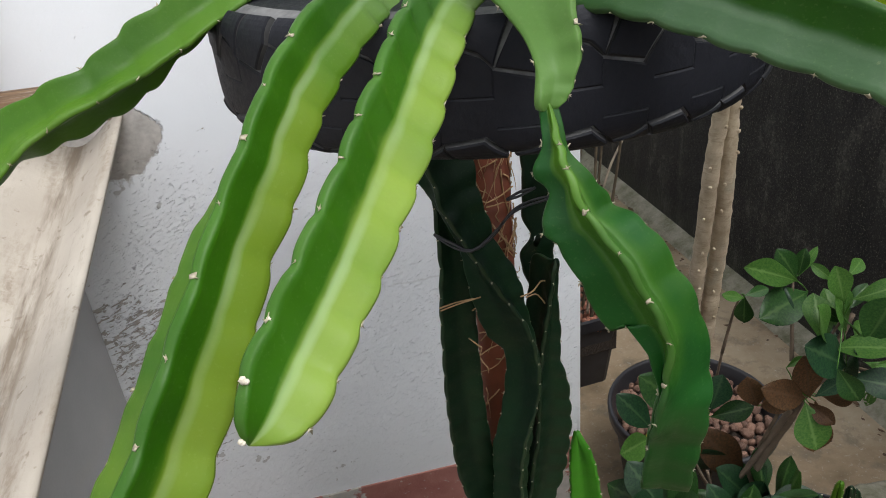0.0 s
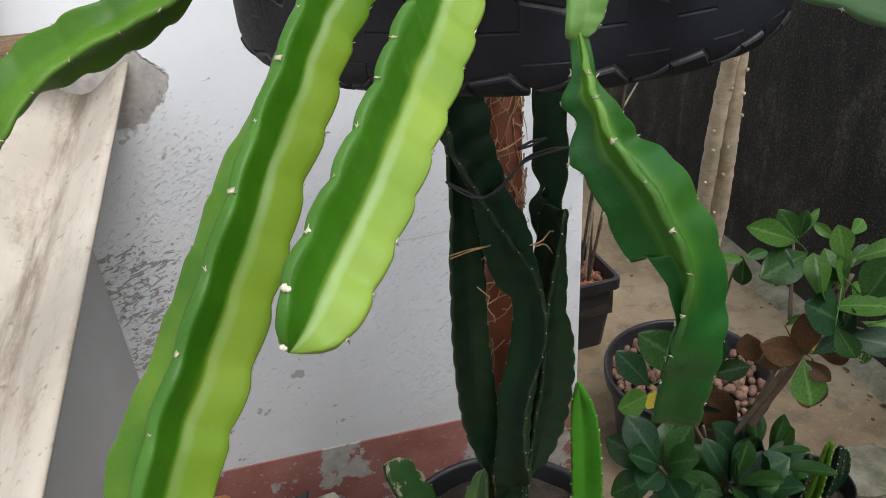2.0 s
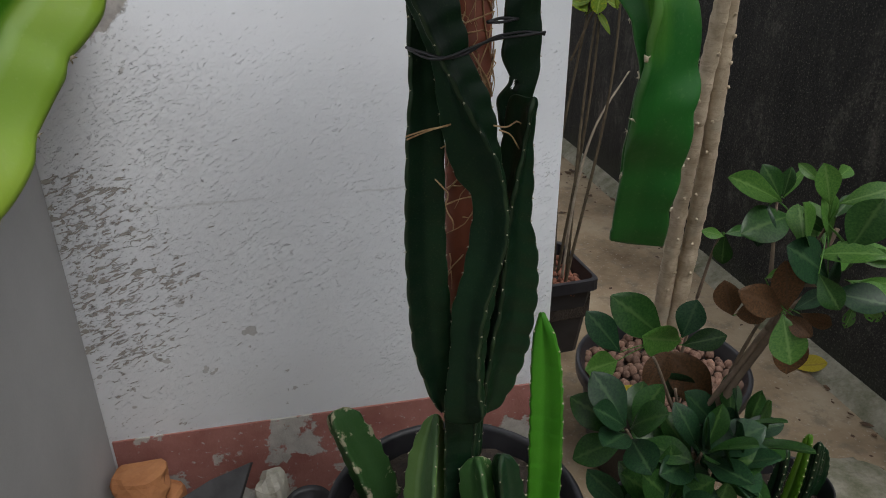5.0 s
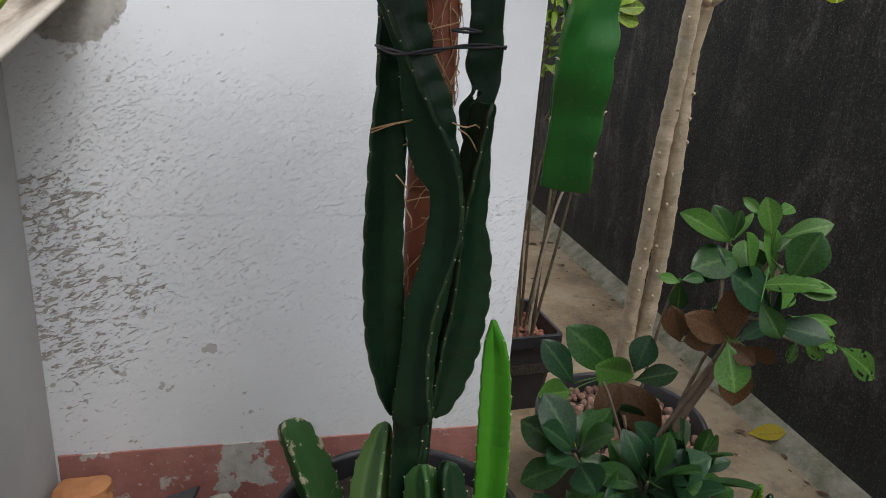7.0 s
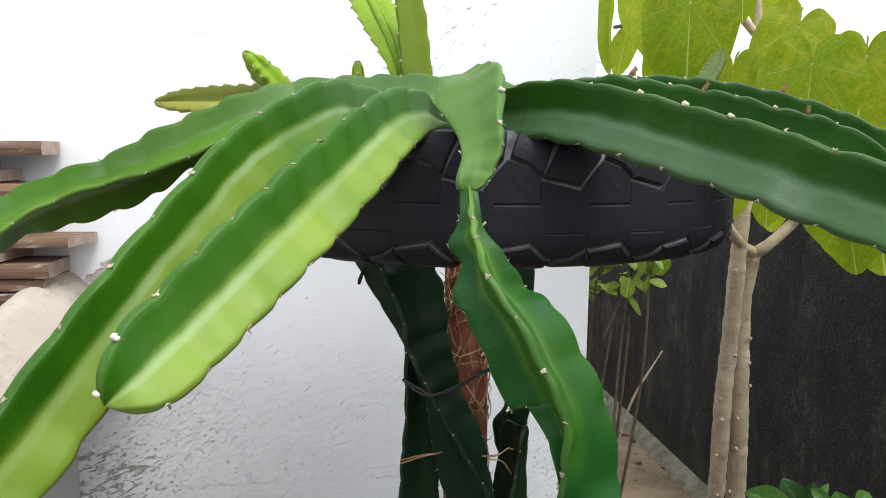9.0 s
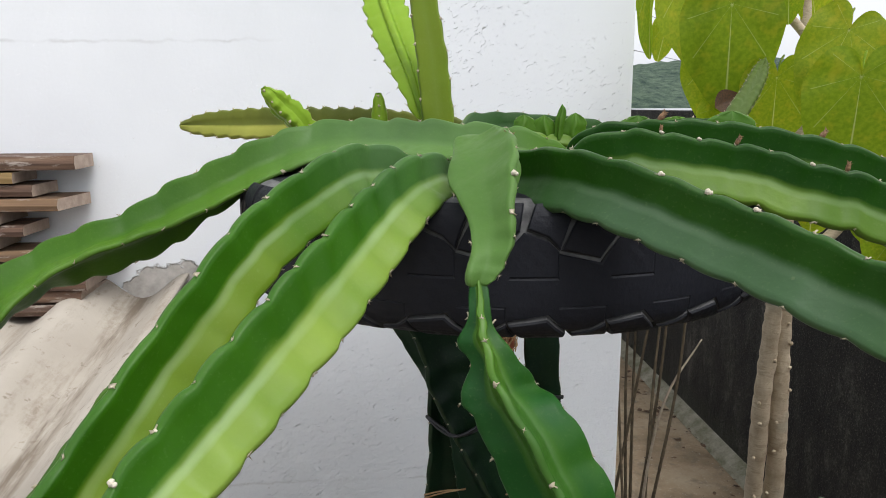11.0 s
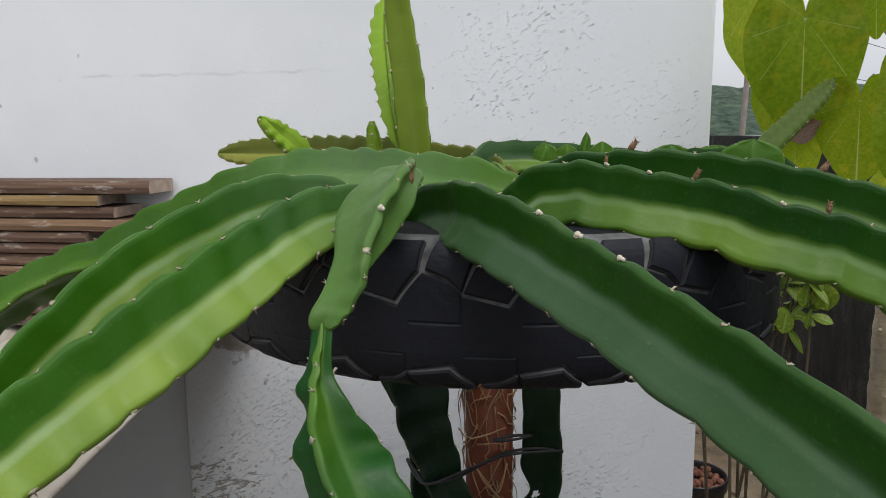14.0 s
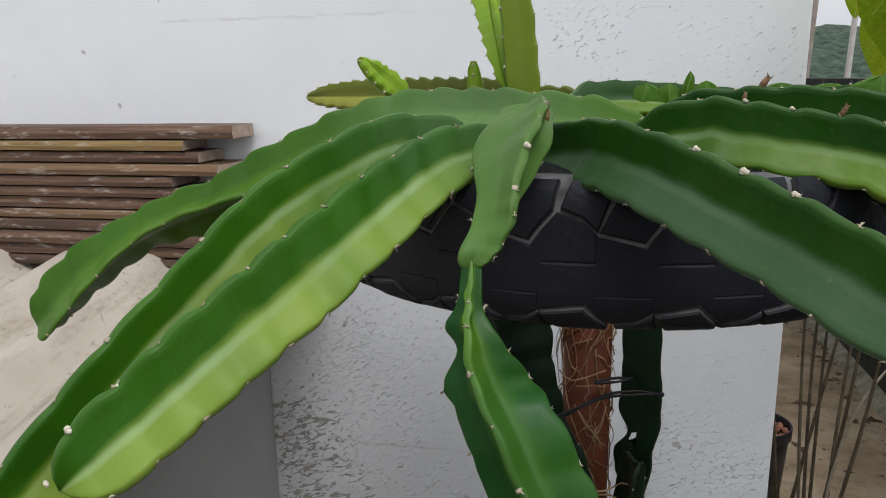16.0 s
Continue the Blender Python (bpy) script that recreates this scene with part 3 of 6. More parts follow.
def stem(parent, ridge, radius, mat, roll=0.0, ref=(0, 0, 1), wings=(1, 1, 1), gap=0.036, wave=0.16, seed=0, taper=(0.03, 0.028),
         thorn=0.0034, wool=0.0012, label="", half=0.0036, last=(1, 1, 1), turn_at=0.6, valley=0.33, spread=(120, 240), reach_rows=None, centred=False, shade=None, dip=0.36, valleys=None):
    """A three-winged stem whose first wing's rim follows the ridge points. wings: the reach of each wing, changing to last past turn_at."""
    rnd = random.Random(seed)
    rad = radius if isinstance(radius, (list, tuple)) else [radius] * len(ridge)
    rol = roll if isinstance(roll, (list, tuple)) else [roll] * len(ridge)
    refs = ref if isinstance(ref, list) else [ref] * len(ridge)
    rows = [(*p, r, q, *u) for p, r, q, u in zip(ridge, rad, rol, refs)]
    turns = (0, radians(spread[0]), radians(spread[1]))
    mids = [radians(spread[0]) / 2, radians(spread[0] + spread[1]) / 2, radians(spread[1] + 360) / 2]
    _, length = spline(rows, 8)
    count = max(12, int(length / 0.0036))
    ring, _ = spline(rows, count)
    verts, faces, rib, edge, old, fold = [], [], [], [], [], []
    marks = ([], [])
    phase = [rnd.random() for _ in range(3)]
    shape = ((1.0, 0.0), (0.985, 0.7), (0.93, 1.0), (0.74, 1.35), (0.55, 2.0))
    sides = 3 * (2 * len(shape))
    due = [0.35 * gap + gap * p for p in phase]
    step = length / (count - 1)
    for i, row in enumerate(ring):
        s = i * step
        here = Vector(row[:3])
        t = Vector(ring[min(i + 1, count - 1)][:3] - ring[max(i - 1, 0)][:3]).normalized()
        aim = Vector(row[5:8])
        up = (aim - t * t.dot(aim)).normalized()
        right = up.cross(t)
        R = row[3]
        close = min(1.0, math.sqrt(max(0.0, 1 - (1 - min(s / taper[0], 1)) ** 2)) + 0.12, math.sqrt(max(0.0, 1 - (1 - min((length - s) / taper[1], 1)) ** 2)) + 0.05)
        k = min(1, max(0, (s / length - turn_at) / 0.12 + 0.5))
        k = k * k * (3 - 2 * k)
        reach = [(wings[w] * (1 - k) + last[w] * k) for w in range(3)]
        if reach_rows:
            reach = [float(np.interp(s / length, [q[0] for q in reach_rows], [q[w + 1] for q in reach_rows])) for w in range(3)]
        a0 = radians(row[4])
        w0 = up * math.cos(a0) + right * math.sin(a0)
        centre = here.copy() if centred else here - w0 * (R * reach[0] * 0.97)
        core = R * valley * close
        for w in range(3):
            a = a0 + turns[w]
            out = up * math.cos(a) + right * math.sin(a)
            across = out.cross(t)
            f = ((s - due[w]) / gap) % 1.0
            g = min(1.0, f / dip)
            hump = 1 - g * g * (3 - 2 * g) if f < dip else math.sin((f - dip) / (1 - dip) * math.pi / 2) ** 1.3
            hump = 0.5 + (hump - 0.5) * (0.75 + 0.25 * math.sin(s * 23 + 2 * w))
            W = R * reach[w] * (1 - 0.66 * wave * (1 - hump)) * close
            W = max(W, core * 1.05)
            pinch = math.exp(-((f - 0.18) / 0.09) ** 2) * (0.5 + 0.5 * math.sin(s * 61 + 5 * w + seed))
            fold += [pinch * q for q in (0.2, 0.6, 1, 0.8, 0.3, 0.8, 1, 0.6, 0.2, 0)]
            thick = half * (1.08 - 0.20 * pinch) * (0.4 + 0.6 * close)
            pts = []
            for u, h in shape:
                pts.append((core + (W - core) * (u - 0.4) / 0.6, h * thick))
            left = [(q, -h) for q, h in pts[::-1]]
            for q, h in left + pts[0:0]:
                verts.append(centre + out * q + across * h)
                rib.append((q - core) / max(W - core, 1e-5))
                edge.append(0)
            verts[-1] = centre + out * pts[0][0]
            edge[-1] = 1.0
            for q, h in pts[1:]:
                verts.append(centre + out * q + across * h)
                rib.append((q - core) / max(W - core, 1e-5))
                edge.append(0)
            b = a0 + mids[w]
            verts.append(centre + (up * math.cos(b) + right * math.sin(b)) * (R * valleys[w] * close if valleys else core * 0.95))
            rib.append(0)
            edge.append(0)
            if i and (s - due[w]) // gap != (s - step - due[w]) // gap and 0.012 < s < length - 0.002 and reach[w] > 0.4:
                tip = centre + out * W
                tuft(marks, tip, wool * (0.8 + 0.7 * rnd.random()))
                for _ in range(4):
                    spike(marks, tip, out + across * rnd.uniform(-1.1, 1.1) + t * rnd.uniform(-0.9, 0.9), thorn * rnd.uniform(0.7, 1.4), 0.00034)
        n = 3 * (2 * len(shape))
        # dark share of each flank round the ring, shade included
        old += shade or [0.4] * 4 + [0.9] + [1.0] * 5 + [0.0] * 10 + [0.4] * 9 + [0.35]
        if i:
            o = (i - 1) * n
            faces += [(o + q, o + (q + 1) % n, o + n + (q + 1) % n, o + n + q) for q in range(n)]
    n = sides
    faces += [tuple(range(n))[::-1], tuple(range(len(verts) - n, len(verts)))]
    ob = part("stem", mesh_of("stem", verts, faces, mat, True, (("rib", rib), ("edge", edge), ("shade_tone", old), ("crease", fold))), parent, label)
    if marks[0]:
        part("spine_cluster", mesh_of("spine_cluster", *marks, areole_wool, True), ob, "pale woolly areoles with short spines")["kind"] = "stuff"
    return ob


def unit(v):
    return v / max(float(np.linalg.norm(v)), 1e-9)


def rim_curve(points, count):
    """A rim through its rows, evenly spaced, and the length at which each row lies."""
    line, length = spline(points, count)
    p = np.array(points, float)
    rows = [float(np.argmin(np.linalg.norm(line - q, axis=1))) * length / (count - 1) for q in p]
    return line, length, rows


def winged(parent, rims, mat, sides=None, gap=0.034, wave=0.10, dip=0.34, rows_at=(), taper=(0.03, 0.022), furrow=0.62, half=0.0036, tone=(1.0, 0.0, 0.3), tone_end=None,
           thorn=0.0034, wool=0.0013, label="", seed=0, step=0.0032, sway=0.0009, hollow=1.35, single=False, hole=None):
    """A three-winged stem spanned between three rims. sides: the two other rims by their drop and side step from the first, steady or by rows of share, drop, step; rows_at: rims with areoles at their rows."""
    rnd = random.Random(seed)
    _, length = spline(rims[0], 8)
    count = max(14, int(length / step))
    curves = [rim_curve(r, count) for r in rims]
    lines = [c[0] for c in curves]
    if sides:
        ridge = lines[0]
        for side in sides:
            row = []
            for i in range(count):
                f = i / (count - 1)
                drop, across = side if len(side) == 2 else [float(np.interp(f, [q[0] for q in side], [q[j] for q in side])) for j in (1, 2)]
                t = unit(ridge[min(i + 4, count - 1)] - ridge[max(i - 4, 0)])
                u = unit(np.array((0, 0, 1.0)) - t[2] * t)
                row.append(ridge[i] + u * drop + np.cross(t, u) * across)
            lines.append(np.array(row))
    axis = (lines[0] + lines[1] + lines[2]) / 3
    shift = np.array([rnd.random() for _ in range(3)])
    areoles = []
    for w in range(3):
        run = float(np.linalg.norm(np.diff(lines[w], axis=0), axis=1).sum())
        if w in rows_at:
            at = [q / max(curves[w][1], 1e-6) for q in curves[w][2]]
            at = [q for q in at if 0.02 < q < 0.995]
        else:
            n = max(2, round(run / gap))
            at = [(k + 0.15 + 0.7 * shift[w] + 0.12 * (rnd.random() - 0.5)) / n for k in range(n)]
        areoles.append([at[0] - (at[1] - at[0] if len(at) > 1 else 0.1)] + at + [at[-1] + (at[-1] - at[-2] if len(at) > 1 else 0.1)])
    verts, faces, rib, old, fold, marks, stars = [], [], [], [], [], ([], []), []
    flank = (0.22, 0.44, 0.64, 0.82)
    turn = 1.0
    last = [0, 0, 0]
    for i in range(count):
        f0 = i / (count - 1)
        s = f0 * length
        close = min(1.0, math.sqrt(max(0.0, 1 - (1 - min(s / taper[0], 1)) ** 2)) + 0.10, math.sqrt(max(0.0, 1 - (1 - min((length - s) / taper[1], 1)) ** 2)) + 0.05)
        t = unit(axis[min(i + 2, count - 1)] - axis[max(i - 2, 0)])
        c = axis[i]
        arms, outs, reach = [], [], []
        for w in range(3):
            d = lines[w][i] - c
            here = areoles[w]
            k = next((q for q in range(len(here) - 1) if here[q] <= f0 < here[q + 1]), None)
            f = (f0 - here[k]) / (here[k + 1] - here[k]) if k is not None else (f0 * 9) % 1
            g = min(1.0, f / dip)
            hump = g * g * (3 - 2 * g) if f < dip else math.cos((f - dip) / (1 - dip) * math.pi / 2) ** 0.9
            pinch = math.exp(-((min(f, 1 - f)) / 0.085) ** 2)
            o = unit(d)
            side = unit(np.cross(o, t))
            r = float(np.linalg.norm(d)) * close
            tip = o * (r * (1 + wave * hump)) + side * (sway * math.sin(2 * math.pi * f + w) * close)
            arms.append(tip)
            outs.append(unit(tip))
            reach.append((float(np.linalg.norm(tip)), hump, pinch, k))
        # colour of each wing, 1 dark to 0 yellow, carrying shade too
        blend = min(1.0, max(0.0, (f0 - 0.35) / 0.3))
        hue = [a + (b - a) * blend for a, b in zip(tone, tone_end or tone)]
        mean = sum(q[0] for q in reach) / 3
        if i == count // 2:
            turn = float(np.dot(np.cross(arms[0], arms[1]), t))
        dales = []
        for w in range(3):
            v = w + 1 if w < 2 else 0
            mid = (arms[w] + arms[v]) / 2
            m = float(np.linalg.norm(mid))
            way = unit(mid) if m > 0.12 * mean else unit(np.cross(outs[w], t) * (1 if np.dot(np.cross(outs[w], t), arms[v]) >= 0 else -1))
            dales.append(way * max(furrow * m, 0.13 * mean))
        for w in range(3):
            W, hump, pinch, k = reach[w]
            o = outs[w]
            thick = min(half * (0.94 + 0.12 * hump - 0.06 * pinch), 0.4 * W) * (0.35 + 0.65 * close)
            halves = []
            for dale, near in ((dales[w - 1], hue[w - 1]), (dales[w], hue[(w + 1) % 3])):
                qv = min(float(np.dot(dale, o)), 0.7 * W)
                e = dale - o * qv
                hv = float(np.linalg.norm(e))
                e = unit(e)
                edge = 0.945 * W
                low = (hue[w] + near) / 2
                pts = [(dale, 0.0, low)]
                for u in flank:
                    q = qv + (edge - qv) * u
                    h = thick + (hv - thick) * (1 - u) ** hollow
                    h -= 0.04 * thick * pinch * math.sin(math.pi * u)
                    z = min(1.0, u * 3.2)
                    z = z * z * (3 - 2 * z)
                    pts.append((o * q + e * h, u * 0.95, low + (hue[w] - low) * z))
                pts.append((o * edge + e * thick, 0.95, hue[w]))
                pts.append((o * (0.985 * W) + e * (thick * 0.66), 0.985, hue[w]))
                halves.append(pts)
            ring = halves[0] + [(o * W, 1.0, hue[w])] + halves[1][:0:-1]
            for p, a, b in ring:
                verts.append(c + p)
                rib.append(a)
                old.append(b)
                fold.append(pinch * math.sin(math.pi * min(a, 1.0)) ** 0.7)
            if k is not None and k != last[w] and 0.01 < s < length - 0.004 and W > 0.007:
                at = Vector(c + o * W)
                if single:
                    stars.append(aimed(at, np.cross(o, t) + t * rnd.uniform(-1, 1), o, rnd.uniform(0.75, 1.3)))
                    last[w] = k
                    continue
                tuft(marks, at, wool * (0.8 + 0.7 * rnd.random()))
                for _ in range(5):
                    spike(marks, at, Vector(o) * 0.9 + Vector(np.cross(o, t)) * rnd.uniform(-1.1, 1.1) + Vector(t) * rnd.uniform(-0.9, 0.9), thorn * rnd.uniform(0.6, 1.4), 0.00036)
            last[w] = k
        n = len(verts) // (i + 1)
        if i:
            a = (i - 1) * n
            faces += [(a + q, a + (q + 1) % n, a + n + (q + 1) % n, a + n + q) for q in range(n)]
    faces += [tuple(range(n))[::-1], tuple(range(len(verts) - n, len(verts)))]
    if hole:
        mids = [sum((Vector(verts[k]) for k in q), Vector()) / len(q) for q in faces]
        faces = [q for q, m in zip(faces, mids) if ((m.x - hole[0]) / hole[2]) ** 2 + ((m.z - hole[1]) / hole[3]) ** 2 > 1]
    if turn < 0:
        faces = [q[::-1] for q in faces]
    ob = part("stem", mesh_of("stem", verts, faces, mat, True, (("rib", rib), ("shade_tone", old), ("crease", fold))), parent, label)
    for q, m in enumerate(stars):
        part("areole", AREOLES[(q + seed) % len(AREOLES)], ob, m=m)
    if marks[0]:
        part("spine_cluster", mesh_of("spine_cluster", *marks, areole_wool, True), ob, "pale woolly areoles with short spines")["kind"] = "stuff"
    return ob


# ---- structure ----
ground = tagged(new("ground", finish(box_bm(-60, 60, -30, 90, -0.3, 0.0), "ground", floor_mat)), "stained worn concrete yard floor", "ground", kind="structure")
WALL_Y, EDGE_X, YARD_X = 1.36, 0.681, 1.76


def wall(name, label, mat, *span, bevel=0.004):
    return tagged(new(name, finish(box_bm(*span, bevel), name, mat)), label, "wall", kind="structure")


wall("wall_north", "white painted rough plaster house wall", wall_white, -3.2, EDGE_X, WALL_Y, WALL_Y + 0.16, 0, 3.4, bevel=0.006)
wall("wall_house_side", "white painted plaster side wall of the house", wall_white, EDGE_X - 0.16, EDGE_X - 0.002, WALL_Y + 0.16, 7.5, 0, 3.4)
tagged(new("trim", finish(box_bm(-0.325, EDGE_X + 0.004, WALL_Y - 0.004, WALL_Y + 0.10, 0, 0.315, 0.002), "trim", band_red)), "faded peeling red painted band along the wall foot", "trim", kind="structure")
wall("wall_yard", "tall rough boundary wall black with mould", wall_black, YARD_X, YARD_X + 0.18, -4, 9, 0, 1.575)
wall("wall_back", "dark weathered boundary wall at the end of the passage", wall_black, EDGE_X - 0.1, YARD_X, 8.0, 8.2, 0, 1.57)


# unseen wall, added behind the camera to darken faces turned that way
wall("wall_south", "unseen plain grey wall added behind the yard to hold back light", grey_dark, -3.2, YARD_X + 0.18, -2.6, -2.42, 0, 1.5)


def lean_to():
    """Low wall under the sloping sheets."""
    bm = bmesh.new()
    prof = [(-2.0, 0), (WALL_Y - 0.002, 0), (WALL_Y - 0.002, 1.222), (-2.0, 0.615)]
    a = [bm.verts.new((-0.33, y, z)) for y, z in prof]
    b = [bm.verts.new((-0.45, y, z)) for y, z in prof]
    bm.faces.new(a), bm.faces.new(b[::-1])
    for i in range(4):
        bm.faces.new((a[i], b[i], b[(i + 1) % 4], a[(i + 1) % 4]))
    return tagged(new("wall_west", finish(bm, "wall_west", grey_paint)), "smooth grey painted low wall under the sheet roof", "wall", kind="structure")


lean_to()


def roof_sheet():
    """Corrugated sheet, waves running down towards the yard."""
    pitch, amp, thick = 0.177, 0.024, 0.007
    nx, ny = 150, 24
    top, low, verts, faces, trough = [], [], [], [], []
    for j in range(ny + 1):
        y = WALL_Y - 0.004 - 2.9 * j / ny
        for i in range(nx + 1):
            x = -0.170 - 1.7 * i / nx
            wv = math.cos(2 * math.pi * (x + 0.170) / pitch)
            z = 1.276 + (y - WALL_Y) * 0.1825 + amp * wv + 0.0015 * noise.noise((x * 9, y * 9, 0))
            verts.append((x, y, z))
            trough.append((1 - wv) / 2)
    n = len(verts)
    verts += [(x, y, z - thick) for x, y, z in verts]
    trough += [0] * n
    w = nx + 1
    for j in range(ny):
        for i in range(nx):
            a = j * w + i
            faces += [(a, a + w, a + w + 1, a + 1), (n + a, n + a + 1, n + a + w + 1, n + a + w)]
        faces += [(j * w, n + j * w, n + j * w + w, j * w + w), (j * w + nx, j * w + w + nx, n + j * w + w + nx, n + j * w + nx)]
    for i in range(nx):
        a = ny * w + i
        faces += [(i, i + 1, n + i + 1, n + i), (a, n + a, n + a + 1, a + 1)]
    ob = new("roof_sheet", mesh_of("roof_sheet", verts, faces, sheet, True, (("trough", trough),)))
    return tagged(ob, "stained cream corrugated fibre cement roof sheet", "roof sheet")


roof_sheet()


def boards():
    """A loose stack of sawn boards lying on the roof sheets against the wall."""
    ends = (-0.319, -0.423, -0.395, -0.350, -0.449, -0.414, -0.463, -0.286, -0.396, -0.317, -0.330, -0.359)
    tops = (1.529, 1.502, 1.480, 1.457, 1.433, 1.411, 1.389, 1.365, 1.344, 1.321, 1.292, 1.269)
    rnd = random.Random(4)
    for i, (x1, z1) in enumerate(zip(ends, tops)):
        h = (z1 - tops[i + 1] if i < 11 else 0.022) - 0.0035
        ob = thing("board", "weathered brown sawn board in a stack on the roof sheets", "board", group="stacked boards")
        depth = 0.09 + 0.015 * rnd.random()
        front = 1.352 - depth
        slant = rnd.uniform(-0.004, 0.010)
        nx = 24
        verts, faces = [], []
        for k in range(nx + 1):
            f = k / nx
            for y, z in ((front, z1 - h), (front - 0.002, z1 - h * 0.55), (front + 0.003, z1), (front + depth, z1), (front + depth, z1 - h)):
                x = -1.9 + (x1 + 1.9) * f + (slant * (y - front) / depth * 2 if k == nx else 0)
                e = 0.0012 * noise.noise((x * 25, y * 30 + i * 7, z * 30))
                verts.append((x, y + e, z + 0.6 * e))
            if k:
                o = (k - 1) * 5
                faces += [(o + q, o + 5 + q, o + 5 + (q + 1) % 5, o + (q + 1) % 5) for q in range(5)]
        faces += [(4, 3, 2, 1, 0), tuple(range(len(verts) - 5, len(verts)))]
        me = mesh_of("plank", verts, faces, wood_ochre if i == 1 else wood_tan if i in (3, 7) else wood_dark if i in (0, 2, 8, 11) else wood, False)
        me.materials.append(end_grain)
        me.polygons[len(me.polygons) - 1].material_index = 1
        part("plank", me, ob)


boards()

# ---- tyre, post, pot ----
TYRE = (0.347, 0.820, 1.480)


def tyre():
    ob = thing("tyre", "old black chunky-tread tyre laid flat on top of the post", "tyre", TYRE)
    ob.rotation_euler = (radians(0.3), radians(0.3), 0)
    ob.scale = (1.018, 1.0, 1.0)

    def section(v, lift):
        """Squarish rounded section: v from the bottom edge -1 to the top edge 1."""
        z = math.copysign(abs(math.sin(radians(86 * v))) ** 0.85, v)
        return 0.160 + (0.126 + lift) * max(0.0, 1 - abs(z) ** 6) ** (1 / 6), (0.060 + lift) * z

    prof = [section(-1 + 2 * k / 40, 0.0) for k in range(41)]
    inner = [(0.156, 0.053), (0.148, 0.048), (0.156, 0.041), (0.25, 0.032), (0.262, 0.0), (0.25, -0.032), (0.156, -0.041), (0.148, -0.048), (0.156, -0.053)]
    prof += inner
    n, seg = len(prof), 144
    verts = [(r * math.cos(2 * math.pi * j / seg), r * math.sin(2 * math.pi * j / seg), z) for j in range(seg) for r, z in prof]
    faces = [(j * n + k, ((j + 1) % seg) * n + k, ((j + 1) % seg) * n + (k + 1) % n, j * n + (k + 1) % n) for j in range(seg) for k in range(n)]
    shell = mesh_of("carcass", verts, faces, rubber_dust)
    shell.materials.append(rubber)
    for f in shell.polygons:
        f.material_index = 0 if 4 <= f.index % n < 36 else 1
    part("carcass", shell, ob)

    def surface(a, v, lift):
        """Point on the rounded outside: a angle round the axle, v from bottom -1 to top 1."""
        r, z = section(v, lift)
        return Vector((r * math.cos(a), r * math.sin(a), z))

    def inset(outline, gaps):
        """Outline moved inwards, edge by edge; in metres on the unrolled tread."""
        out = []
        n = len(outline)
        for i in range(n):
            p, q, r = Vector(outline[i - 1]), Vector(outline[i]), Vector(outline[(i + 1) % n])
            u, w = (q - p).normalized(), (r - q).normalized()
            nu, nw = Vector((-u.y, u.x)), Vector((-w.y, w.x))
            a, b = q + nu * gaps[i - 1], q + nw * gaps[i]
            turn = u.x * w.y - u.y * w.x
            if abs(turn) < 0.05:
                out.append(q + (nu * gaps[i - 1] + nw * gaps[i]) * 0.5)
            else:
                k = ((b - a).x * w.y - (b - a).y * w.x) / turn
                out.append(a + u * k)
        return out

    FLAT_A, FLAT_V = 0.280, 0.100

    def block(outline, gaps, lift):
        """A raised tread block with sloped sides and a worn rim; outline in (degrees, v), anticlockwise."""
        flat = [(radians(a) * FLAT_A, v * FLAT_V) for a, v in outline]
        bm = bmesh.new()
        rings = []
        for more, up in ((0.0, -0.001), (0.0004, lift * 0.72), (0.0016, lift)):
            pts = inset(flat, [g + more for g in gaps])
            dense = []
            for p, q in zip(pts, pts[1:] + pts[:1]):
                k = max(1, int((q - p).length / 0.006))
                dense.append([p + (q - p) * (j / k) for j in range(k)])
            rings.append((pts, up, dense))
        counts = [len(d) for d in rings[0][2]]
        loops = []
        for pts, up, _ in rings:
            loops.append([p + (q - p) * (j / k) for p, q, k in zip(pts, pts[1:] + pts[:1], counts) for j in range(k)])
        ups = [r[1] for r in rings]
        vs = [[bm.verts.new(surface(p.x / FLAT_A, p.y / FLAT_V, up)) for p in loop] for loop, up in zip(loops, ups)]
        n = len(vs[0])
        for a, b in zip(vs, vs[1:]):
            for i in range(n):
                bm.faces.new((a[i], a[(i + 1) % n], b[(i + 1) % n], b[i]))
        top = loops[-1]
        x0, x1 = min(p.x for p in top), max(p.x for p in top)
        y0, y1 = min(p.y for p in top), max(p.y for p in top)
        inner = [Vector((x0 + 0.007 * i, y0 + 0.006 * j)) for i in range(1, int((x1 - x0) / 0.007) + 1) for j in range(1, int((y1 - y0) / 0.006) + 1)]
        co, _, tris, *_ = geometry.delaunay_2d_cdt(top + inner, [], [list(range(n))], 1, 1e-6)
        here = vs[-1] + [bm.verts.new(surface(p.x / FLAT_A, p.y / FLAT_V, lift + 0.0003 * noise.noise((p.x * 300, p.y * 300, lift * 900)))) for p in co[n:]]
        for t in tris:
            if len(set(t)) == 3 and max(t) < len(here):
                bm.faces.new([here[k] for k in t])
        for v in [v for v in bm.verts if not v.link_faces]:
            bm.verts.remove(v)
        me = finish(bm, "tread_block", rubber)
        me.materials.append(rubber_worn)
        for f in me.polygons[:n]:
            f.material_index = 1
        return me

    # two shoulder rows of large and small lugs, two interlocked rows of large hexagons between them
    PITCH, COUNT = 360 / 22, 22
    A0, A1, A2, A3, A4 = (0, -0.46), (6.6, -0.385), (10.5, -0.66), (14.4, -0.57), (PITCH, -0.46)
    large = [(4.1, -0.985), (11.2, -0.985), A2, A1, A0]
    small = [(12.0, -0.985), (19.3, -0.985), A4, A3, A2]
